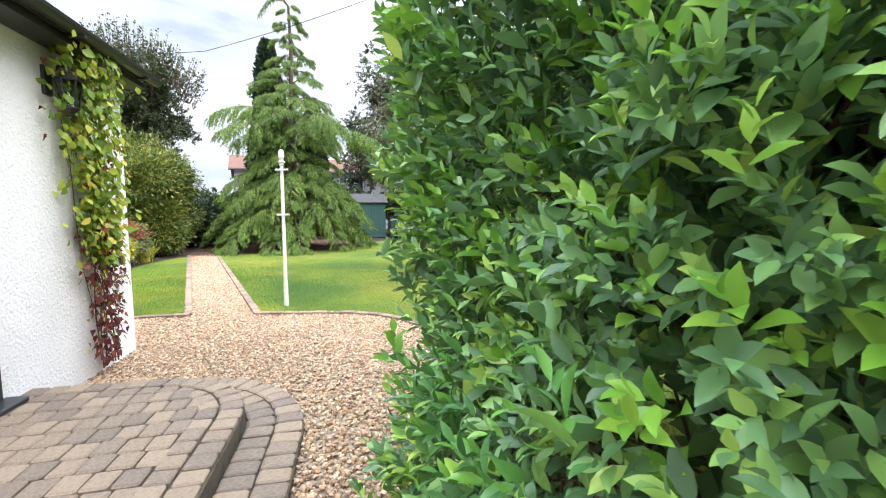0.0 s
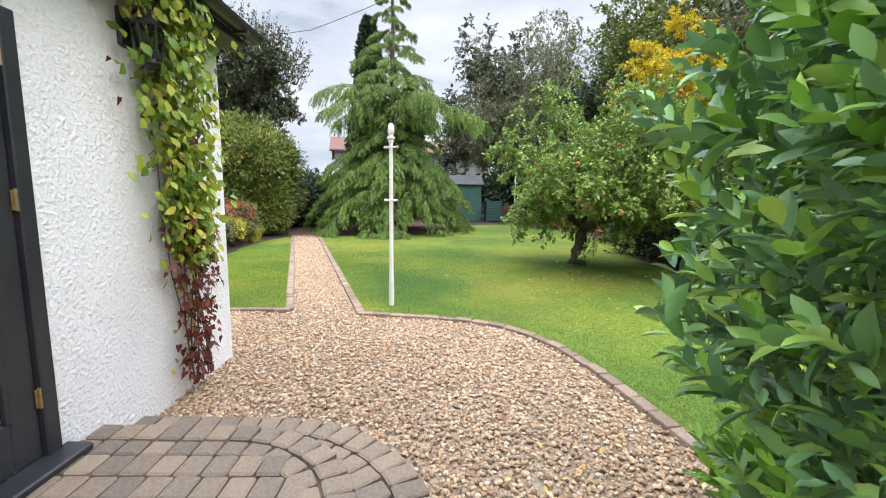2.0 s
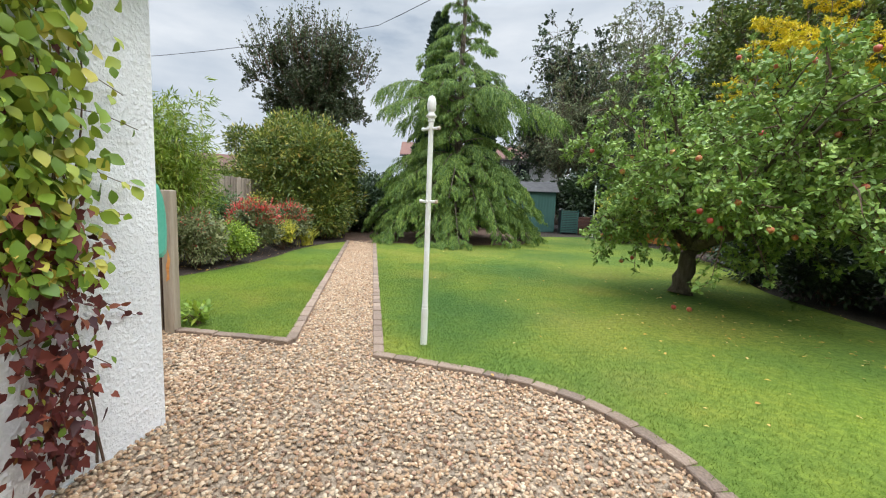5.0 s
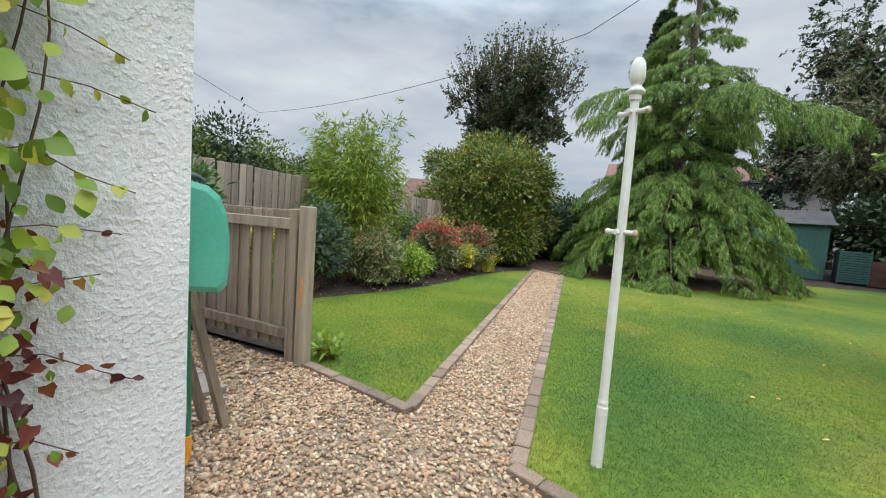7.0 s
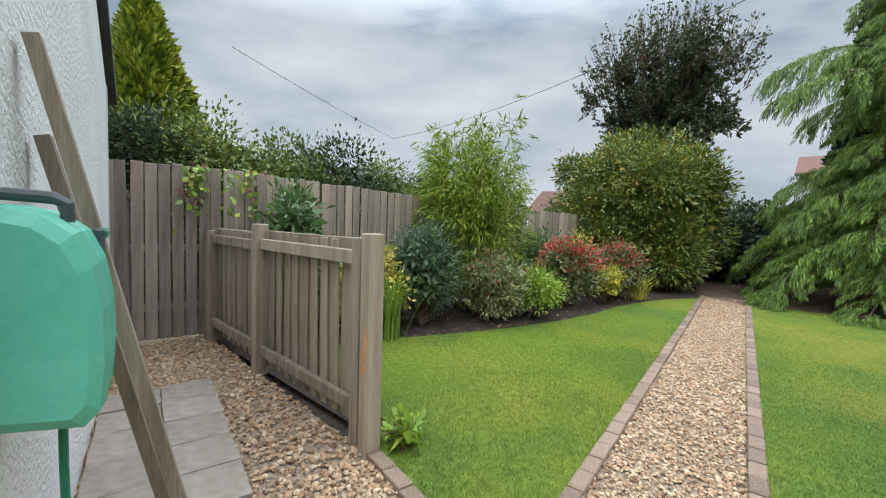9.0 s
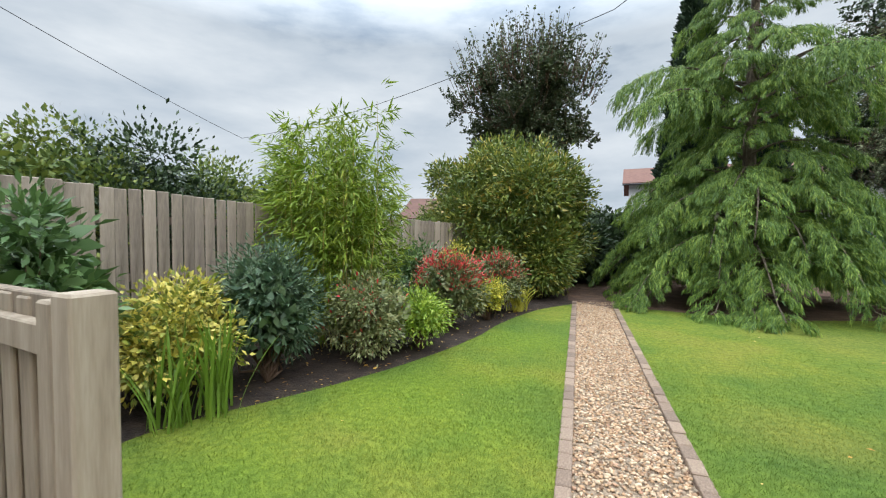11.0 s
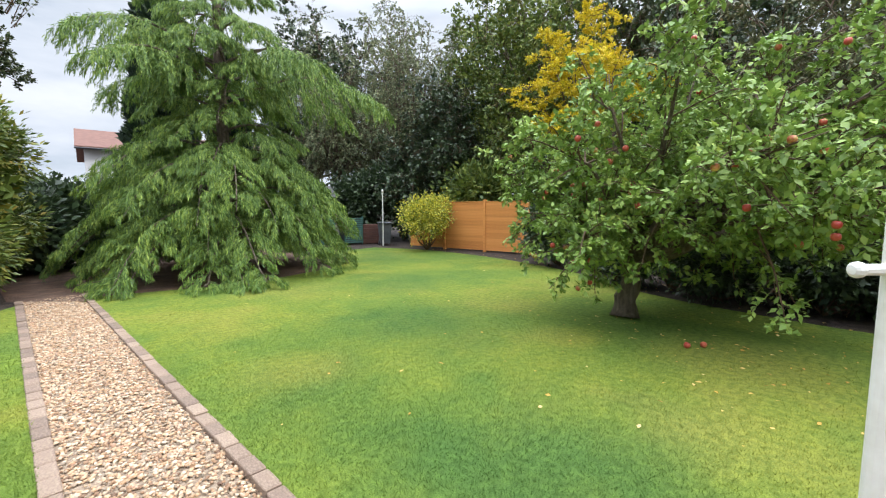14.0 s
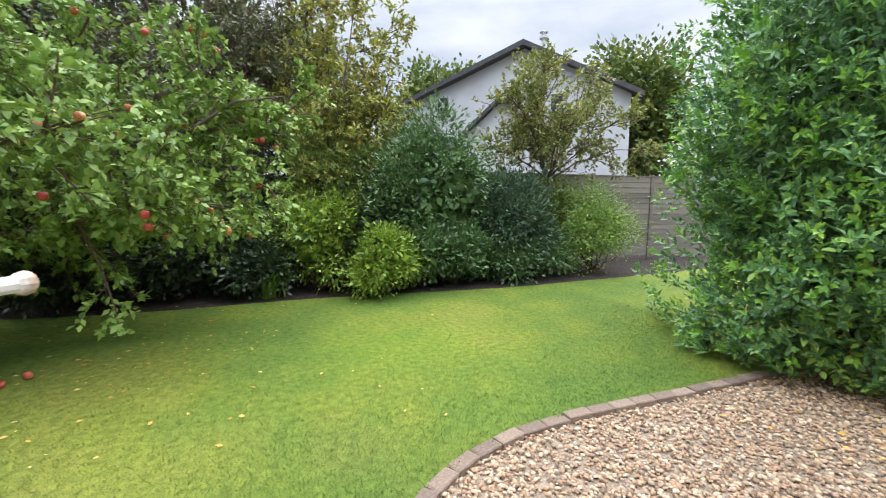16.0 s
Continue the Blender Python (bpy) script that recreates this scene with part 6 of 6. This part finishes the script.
for k, (y0, y1) in enumerate(((0.72, 0.80), (0.86, 0.93))):
    prop = thing("leaning_timber", "weathered timber length leaning on the house wall", "timber", None, "timbers on the side wall")
    g = Geo()
    b, e = Vector((0.52 - 0.06 * k, y0, 0.0)), Vector((0.04, y1, 2.05 - 0.3 * k))
    d_ = (e - b).normalized()
    s_ = Vector((0, 1, 0))
    n_ = d_.cross(s_).normalized()
    g.add([W @ (q + s_ * sy * 0.035 + n_ * sn * 0.022) for q in (b, e) for sy, sn in ((-1, -1), (1, -1), (1, 1), (-1, 1))], [(3, 2, 1, 0), (4, 5, 6, 7)] + [(i, (i + 1) % 4, 4 + (i + 1) % 4, 4 + i) for i in range(4)])
    part("length", g, M["gate"], prop)
slabs = tagged(new("slab_paving"), "pale concrete slabs beside the house", "", "", "structure")
slab_me = Geo().box((-0.5, -0.5, -0.5), (0.5, 0.5, 0.5), None, 0.02).mesh("slab", M["slab"])
for i in range(2):
    for j in range(5):
        lay(slab_me, slabs, "slab", W @ Vector((0.21 + 0.385 * i, 1.4 + 0.385 * j, 0)), radians(71), 0.375, 0.375, 0.06, 0.015, rr)

# ---- far end: shed, slatted store, boxes, neighbour's house ----
shed = thing("garden_shed", "green painted timber shed with a dark felt roof", "shed", pose(7.9, 23.4, 0, 0, 0, -14))
plank = Geo().box((-0.075, -0.012, 0), (0.075, 0.012, 2.05), None, 0.004).mesh("plank", M["shed_green"])
for k in range(15):
    ob = new("plank", plank)
    ob.parent = shed
    ob.location = (0.08 + 0.15 * k, 0, 0.02)
for k in range(12):
    ob = new("plank", plank)
    ob.parent = shed
    ob.matrix_local = pose(2.26, 0.1 + 0.15 * k, 0.02, 0, 0, 90)
part("body", Geo().box((0.02, 0.015, 0), (2.24, 1.85, 2.0)), M["shed_green"], shed)
part("roof", Geo().add([(-0.1, -0.15, 2.05), (2.4, -0.15, 2.05), (2.4, 0.95, 2.6), (-0.1, 0.95, 2.6), (-0.1, 2.0, 2.05), (2.4, 2.0, 2.05)], [(0, 1, 2, 3), (3, 2, 5, 4), (0, 4, 5, 1), (1, 5, 2), (0, 3, 4)]), M["slate"], shed, "dark grey felted roof")
store = thing("slatted_store", "grey-green slatted bin store beside the shed", "store", pose(10.15, 22.2, 0, 0, 0, -14))
slat = Geo().box((0, -0.012, 0), (0.85, 0.012, 0.055), None, 0.003).mesh("slat", M["shed_green"])
for k in range(13):
    ob = new("slat", slat)
    ob.parent = store
    ob.location = (0, 0, 0.08 + 0.085 * k)
for x in (0.0, 0.8):
    part("post", Geo().box((x, 0.015, 0), (x + 0.05, 0.065, 1.22)), M["shed_green"], store)
# one near-black box fills the store behind its slats
part("side", Geo().box((0.0, 0.07, 0.02), (0.85, 0.7, 1.15)), M["black_metal"], store)
crate = thing("planter_box", "low brown stained timber planter box", "planter", pose(10.95, 21.95, 0, 0, 0, -14))
for k in range(5):
    part("board", Geo().box((0, 0, 0.02 + 0.17 * k), (0.75, 0.6, 0.18 + 0.17 * k), None, 0.006), M["brown_wood"], crate)
wbin = thing("wheeled_bin", "dark wheeled bin beside the far post", "bin", pose(11.3, 20.9, 0, 0, 0, -30))
part("body", Geo().add([(-0.2, -0.22, 0.08), (0.2, -0.22, 0.08), (0.2, 0.2, 0.08), (-0.2, 0.2, 0.08), (-0.26, -0.3, 0.92), (0.26, -0.3, 0.92), (0.26, 0.28, 0.92), (-0.26, 0.28, 0.92)], [(3, 2, 1, 0), (4, 5, 6, 7)] + [(i, (i + 1) % 4, 4 + (i + 1) % 4, 4 + i) for i in range(4)]), M["grey_plastic"], wbin)
part("lid", Geo().box((-0.28, -0.33, 0.925), (0.28, 0.31, 0.99), None, 0.03), M["grey_plastic"], wbin)
for x in (-0.24, 0.21):
    part("wheel", Geo().tube([(x, 0.22, 0.1), (x + 0.04, 0.22, 0.1)], 0.1, 14), M["black_metal"], wbin)


def house_block(name, label, x, y, turn, w, dpt, eave, ridge, wall_mat, roof_mat, windows, over=0.4):
    """A rendered house: gable ends on local x, windows on the side that faces local -y, as (x, z, w, h)."""
    t = thing(name, label, "house", pose(x, y, 0, 0, 0, turn))
    g = Geo().add([(0, 0, -0.2), (w, 0, -0.2), (w, dpt, -0.2), (0, dpt, -0.2), (0, 0, eave), (w, 0, eave), (w, dpt, eave), (0, dpt, eave), (0, dpt / 2, ridge), (w, dpt / 2, ridge)],
                  [(0, 1, 5, 4), (2, 3, 7, 6), (1, 2, 6, 9, 5), (3, 0, 4, 8, 7), (0, 3, 2, 1), (4, 5, 9, 8), (7, 8, 9, 6)])
    part("wall", g, M[wall_mat], t)
    s = (ridge - eave) / (dpt / 2)
    r = Geo()
    for y0, y1, z0, z1 in ((-over, dpt / 2, eave - over * s, ridge), (dpt + over, dpt / 2, eave - over * s, ridge)):
        r.add([(-over, y0, z0 + 0.05), (w + over, y0, z0 + 0.05), (w + over, y1, z1 + 0.05), (-over, y1, z1 + 0.05), (-over, y0, z0 + 0.2), (w + over, y0, z0 + 0.2), (w + over, y1, z1 + 0.2), (-over, y1, z1 + 0.2)],
              [(0, 1, 2, 3), (7, 6, 5, 4), (0, 4, 5, 1), (1, 5, 6, 2), (3, 2, 6, 7), (0, 3, 7, 4)])
    part("roof", r, M[roof_mat], t)
    part("gutter", Geo().tube([(-over, -over - 0.05, eave - over * s + 0.08), (w + over, -over - 0.05, eave - over * s + 0.08)], 0.06, 8), M["gutter"], t)
    for wx, wz, ww, wh in windows:
        win = part("window", Geo().box((wx - 0.06, -0.05, wz - 0.06), (wx + ww + 0.06, 0.02, wz + wh + 0.06), None, 0.01), M["far_render"], t)
        part("pane", Geo().box((wx, -0.062, wz), (wx + ww, -0.052, wz + wh)), M["dark_glass"], win)
        part("sill", Geo().box((wx - 0.1, -0.12, wz - 0.12), (wx + ww + 0.1, 0.0, wz - 0.065)), M["far_render"], win)
    return t


house_block("neighbour_house", "white house with a red tiled roof behind the cedar", 3.4, 37.5, -6, 13.5, 8.0, 5.0, 6.4, "far_render", "red_tile", [(1.2, 3.4, 1.4, 1.2), (4.4, 3.4, 1.2, 1.2), (8.8, 3.4, 1.6, 1.2), (2.0, 0.9, 1.8, 1.4), (8.2, 0.9, 1.8, 1.4)])

# gabled house beyond the grey fence
gh = thing("gabled_house", "white rendered house with dark gables and a flue", "house", pose(19.7, -1.8, 0, 0, 0, -138.5))
gx, ge, gr = 10.2, 5.9, 8.0
body = Geo().add([(0, 0, -0.2), (gx, 0, -0.2), (gx, 9, -0.2), (0, 9, -0.2), (0, 0, ge), (gx, 0, ge), (gx, 9, ge), (0, 9, ge), (gx * 0.58, 0, gr), (gx * 0.58, 9, gr)],
                 [(0, 1, 5, 8, 4), (2, 3, 7, 9, 6), (1, 2, 6, 5), (3, 0, 4, 7), (4, 8, 9, 7), (5, 6, 9, 8)])
part("wall", body, M["far_render"], gh)
rf = Geo()
for x0, x1 in ((-0.45, gx * 0.58), (gx + 0.45, gx * 0.58)):
    z0 = ge - 0.3
    rf.add([(x0, -0.45, z0), (x0, 9.4, z0), (x1, 9.4, gr + 0.02), (x1, -0.45, gr + 0.02), (x0, -0.45, z0 + 0.2), (x0, 9.4, z0 + 0.2), (x1, 9.4, gr + 0.24), (x1, -0.45, gr + 0.24)],
           [(0, 1, 2, 3), (7, 6, 5, 4), (0, 4, 5, 1), (3, 2, 6, 7), (0, 3, 7, 4), (1, 5, 6, 2)])
part("roof", rf, M["slate"], gh)
part("flue", Geo().lathe([(0.12, 7.0), (0.12, 8.6), (0.2, 8.62), (0.2, 8.7), (0.1, 8.72), (0.1, 8.85), (0.2, 8.88), (0.0, 8.98)], 12, pose(6.6, 0.9, 0)), M["far_render"], gh)
for wx, wz, ww, wh in ((7.1, 5.0, 0.5, 1.0), (2.0, 5.5, 0.5, 0.7)):
    win = part("window", Geo().box((wx - 0.07, -0.06, wz - 0.07), (wx + ww + 0.07, 0.02, wz + wh + 0.07), None, 0.01), M["far_render"], gh)
    part("pane", Geo().box((wx, -0.072, wz), (wx + ww, -0.062, wz + wh)), M["dark_glass"], win)
    part("sill", Geo().box((wx - 0.12, -0.14, wz - 0.16), (wx + ww + 0.12, 0, wz - 0.075)), M["slate"], win)
for px, pz, pw in ((0.1, 4.1, 2.6), (3.9, 4.3, 2.8)):
    porch = part("porch", Geo().add([(px, -1.6, -0.2), (px + pw, -1.6, -0.2), (px + pw, -0.01, -0.2), (px, -0.01, -0.2), (px, -1.6, pz), (px + pw, -1.6, pz), (px + pw, -0.01, pz), (px, -0.01, pz), (px + pw / 2, -1.6, pz + 1.2), (px + pw / 2, -0.01, pz + 1.2)],
                                   [(0, 1, 5, 8, 4), (1, 2, 6, 5), (3, 0, 4, 7), (2, 3, 7, 9, 6)]), M["far_render"], gh)
    pr = Geo()
    for x0, x1 in ((px - 0.3, px + pw / 2), (px + pw + 0.3, px + pw / 2)):
        pr.add([(x0, -1.9, pz - 0.25), (x0, -0.005, pz - 0.25), (x1, -0.005, pz + 1.22), (x1, -1.9, pz + 1.22), (x0, -1.9, pz - 0.08), (x0, -0.005, pz - 0.08), (x1, -0.005, pz + 1.4), (x1, -1.9, pz + 1.4)],
               [(0, 1, 2, 3), (7, 6, 5, 4), (0, 4, 5, 1), (3, 2, 6, 7), (0, 3, 7, 4), (1, 5, 6, 2)])
    part("porch_roof", pr, M["slate"], porch)

# low bungalow roof seen over the fence at the end
house_block("bungalow", "low house with a brown roof beyond the fence", -9.5, 29, 10, 9.0, 7.0, 2.4, 3.7, "far_render", "brown_wood", [(2, 0.9, 1.4, 1.1)])

# end fence and hedge closing the garden
lap_fence("end_fence", "dark timber fence at the end of the garden", (-2.4, 20.5), (8.0, 26.5), 1.5, M["grey_wood"], 10, 1.6)
# seeds 133 to 135 are dark shrubs added to fill the darkness past the path
FAR = [(121, -3.5, 27.5, 2.4, 3.0, "holly"), (122, 0.5, 28.0, 2.2, 2.9, "holly"), (133, 0.2, 20.9, 1.0, 2.1, "holly"), (134, 1.9, 21.9, 1.1, 2.2, "holly"), (135, -1.0, 19.9, 0.8, 1.7, "holly"), (123, 4.5, 28.5, 2.2, 3.0, "wood_green"), (124, 8.0, 29.0, 2.2, 3.0, "holly"), (125, 12.4, 24.3, 1.9, 4.0, "holly"), (126, 13.8, 22.6, 1.7, 4.6, "holly"),
       (127, 13.6, 17.6, 1.5, 3.6, "wood_green"), (128, 13.9, 14.6, 1.5, 3.4, "holly"), (129, 14.0, 11.5, 1.6, 3.2, "holly"), (130, 13.0, 6.5, 1.6, 3.2, "dark_tree"), (131, 12.9, 3.0, 1.5, 2.8, "wood_green"), (132, 14.5, 0.0, 1.5, 2.4, "wood_green")]
for sd, x, y, r, h, mat in FAR:
    shrub("backing_shrub", "tall dark screening shrub along the boundary", "shrub", sd, x, y, r, r, h, 210, 24, 0.4, (0.21, 0.62), mat, LEAF2, 0.0, -0.95, 0.3, 0.4, group="screening shrubs")
for sd, x, y, th, cz, rx, rz, mat in ((141, 28, -8, 5, 7.5, 4.0, 4.6, "wood_green"), (142, 24, 5, 5, 6.5, 3.2, 4.5, "wood_green"), (143, 17, -16, 5, 6.8, 3.8, 4.2, "wood_green"), (144, 10, -20, 4, 6.0, 4.0, 4.5, "wood_green"), (145, 22, 2, 4, 6.0, 2.8, 3.2, "birch")):
    tree("background_tree", "leafy green tree beyond the neighbouring house", "tree", sd, x, y, th, 0.2, (0, 0, cz), (rx, rx, rz), 300, 24, 0.75, (0.34, 0.66), mat, LEAF2, 10, 0.3, 0.4, -1.0)
for k in range(9):
    a = radians(150 + 26 * k)
    shrub("boundary_hedge", "green clipped hedge closing the far boundary", "hedge", 150 + k, 3 + 26 * math.cos(a), -4 + 22 * math.sin(a), 6.5, 6.5, 4.0, 120, 20, 0.9, (0.6, 0.66), "wood_green", LEAF2, 0.0, -0.95, 0.2, 0.5, group="far hedges")

# ---- overhead wires ----
for a, b, sag in (((-14.0, 13.0, 7.4), (-17.1, 24.6, 6.65), 0.1), ((-17.1, 24.6, 6.65), (1.0, 18.5, 7.5), 0.5), ((1.0, 18.5, 7.5), (9.5, 8.0, 9.4), 0.3)):
    cable = thing("overhead_cable", "thin dark overhead cable across the sky", "cable", None, "overhead cables")
    va, vb = Vector(a), Vector(b)
    part("strand", Geo().tube([va.lerp(vb, u) - Vector((0, 0, sag * 4 * u * (1 - u))) for u in np.linspace(0, 1, 12)], 0.011, 5), M["wire"], cable)

# ---- fallen apples and leaves on the lawn ----
fallen_apple = None
rng = np.random.default_rng(77)
for k in range(2):
    q = pose(5.2 + rng.normal() * 0.25, 8.1 + rng.normal() * 0.6, 0.03, rng.uniform(0, 180), rng.uniform(0, 60), rng.uniform(0, 360))
    ob = copy_thing(first_apple, q)
    tagged(ob, "fallen apple lying on the lawn under the tree", "apple", "fallen apples")
n = 210
p = np.stack([rng.normal(5.5, 1.1, n), rng.normal(7.2, 1.4, n), rng.uniform(0.012, 0.025, n)], 1)
p2 = np.stack([rng.uniform(1.2, 7.0, 45), rng.uniform(4.5, 15, 45), rng.uniform(0.012, 0.022, 45)], 1)
p3 = np.stack([rng.uniform(1.0, 2.3, 60), rng.uniform(1.6, 3.4, 60), np.full(60, 0.02)], 1)
p = np.concatenate([p, p2, p3])
p = p[~((p[:, 0] < 2.9) & (p[:, 1] < 5.0) & (p[:, 1] > 3.5))]
L = rng.uniform(0.02, 0.055, len(p))
litter = tagged(part("fallen_leaves", leaves("fallen_leaves", p, rng.normal(size=p.shape) * np.array((1, 1, 0.15)), ups(rng, len(p), 0.25), L, L * 0.6, M["fallen"], LEAF4)), "scattered yellow fallen leaves on lawn and gravel", "leaves", "", "stuff")
bits = np.concatenate([np.stack([rng.uniform(-3.2, -0.3, 700), rng.uniform(8.2, 15.5, 700), np.full(700, -0.008)], 1), np.stack([rng.uniform(8.2, 11.5, 900), rng.uniform(-2, 19, 900), np.full(900, -0.004)], 1)])
L = rng.uniform(0.02, 0.07, len(bits))
tagged(part("bed_debris", leaves("bed_debris", bits, rng.normal(size=bits.shape) * np.array((1, 1, 0.1)), ups(rng, len(bits), 0.3), L, L * 0.4, M["fallen"], LEAF4)), "dry leaves and bark scraps on the bed soil", "litter", "", "stuff")

# ---- loose gravel ----
def pebble_cloud(name, label, pts, size, seed, coarse=False):
    rng = np.random.default_rng(seed)
    n = len(pts)
    ph = (1 + 5 ** 0.5) / 2
    tv = unit(np.array([(-1, ph, 0), (1, ph, 0), (-1, -ph, 0), (1, -ph, 0), (0, -1, ph), (0, 1, ph), (0, -1, -ph), (0, 1, -ph), (ph, 0, -1), (ph, 0, 1), (-ph, 0, -1), (-ph, 0, 1)], float))
    tf = np.array([(0, 11, 5), (0, 5, 1), (0, 1, 7), (0, 7, 10), (0, 10, 11), (1, 5, 9), (5, 11, 4), (11, 10, 2), (10, 7, 6), (7, 1, 8), (3, 9, 4), (3, 4, 2), (3, 2, 6), (3, 6, 8), (3, 8, 9), (4, 9, 5), (2, 4, 11), (6, 2, 10), (8, 6, 7), (9, 8, 1)])
    tf = np.array([f for f in tf if tv[f].mean(0)[2] > (-0.3 if coarse else -0.55)])
    k = len(tv)
    sc = size * rng.uniform(0.55, 1.3, (n, 1, 1)) * rng.uniform(0.7, 1.15, (n, 1, 3)) * np.array((1.15, 0.85, 0.62))
    v = tv[None] * sc * rng.uniform(0.82, 1.15, (n, k, 1))
    a, tl = rng.uniform(0, 6.28, n), rng.normal(size=n) * 0.35
    ct, st = np.cos(tl)[:, None], np.sin(tl)[:, None]
    y, z = v[:, :, 1] * ct - v[:, :, 2] * st, v[:, :, 1] * st + v[:, :, 2] * ct
    ca, sa = np.cos(a)[:, None], np.sin(a)[:, None]
    v = np.stack([v[:, :, 0] * ca - y * sa, v[:, :, 0] * sa + y * ca, z], 2) + pts[:, None, :]
    me = bpy.data.meshes.new(name)
    me.vertices.add(n * k)
    me.vertices.foreach_set("co", v.reshape(-1))
    fcount = len(tf)
    me.loops.add(n * fcount * 3)
    me.loops.foreach_set("vertex_index", (tf.reshape(-1)[None] + (np.arange(n) * k)[:, None]).reshape(-1).astype(np.int32))
    me.polygons.add(n * fcount)
    me.polygons.foreach_set("loop_start", (np.arange(n * fcount) * 3).astype(np.int32))
    me.polygons.foreach_set("use_smooth", np.ones(n * fcount, bool))
    me.update(calc_edges=True)
    me.materials.append(M["gravel"])
    return tagged(part(name, me, None), label, "gravel", "", "stuff")


def scatter(poly, density, seed, z, box=None):
    rng = np.random.default_rng(seed)
    xs, ys = [p[0] for p in poly], [p[1] for p in poly]
    x0, x1, y0, y1 = box or (min(xs), max(xs), min(ys), max(ys))
    n = int((x1 - x0) * (y1 - y0) * density)
    p = np.stack([rng.uniform(x0, x1, n), rng.uniform(y0, y1, n)], 1)
    p = p[inside(list(poly), p)]
    return np.concatenate([p, z + rng.uniform(-0.008, 0.008, (len(p), 1))], 1)


drive = scatter(gravel_poly, 1900, 9, -0.022, (-1.1, 2.9, 1.2, 7.1))
local = np.array([tuple(W.inverted() @ Vector(q))[:2] for q in drive])
drive = drive[~(((local[:, 1] > -0.0) & (local[:, 0] < 0)) | inside(lower + [(-8.0, 0.0)], local))]
pebble_cloud("drive_gravel", "loose pink-buff gravel of the drive", drive, 0.0148, 1, True)
pebble_cloud("side_gravel", "loose pink-buff gravel beside the house", scatter(gravel_poly, 900, 10, -0.022, (-4.7, -0.35, 5.4, 7.95)), 0.020, 2, True)
pebble_cloud("path_gravel", "loose pink-buff gravel of the garden path", scatter(gravel_poly, 2200, 11, -0.022, (0.15, 0.95, 7.1, 16.8)), 0.0142, 3, True)


# ---- grass blades ----
def blades(name, label, pts, seed):
    rng = np.random.default_rng(seed)
    n = len(pts)
    way = rng.normal(size=(n, 3)) * 0.55
    way[:, 2] = 1
    L = rng.uniform(0.012, 0.03, n)
    me = leaves(name, pts, way, rng.normal(size=(n, 3)), L, rng.uniform(0.003, 0.0055, n), M["grass"], BLADE)
    return tagged(part(name, me, None), label, "grass", "", "stuff")


def thin(pts, seed):
    """Fewer blades where the lawn lies farther from the path."""
    rng = np.random.default_rng(seed)
    d = np.hypot(np.maximum(0, np.abs(pts[:, 0] - 0.6) - 0.5), np.maximum(0, pts[:, 1] - 9.0) * 0.8)
    return pts[rng.uniform(size=len(pts)) < np.clip(1.15 - d / 4.5, 0.10, 1) ** 1.5]


blades("lawn_grass", "short mown grass blades of the main lawn", thin(scatter(lawn_r, 7000, 22, 0.0, (0.9, 9.5, 1.0, 17.0)), 5), 31)
blades("side_grass", "short mown grass blades beside the path", thin(scatter(lawn_l, 8500, 21, 0.0), 6), 32)
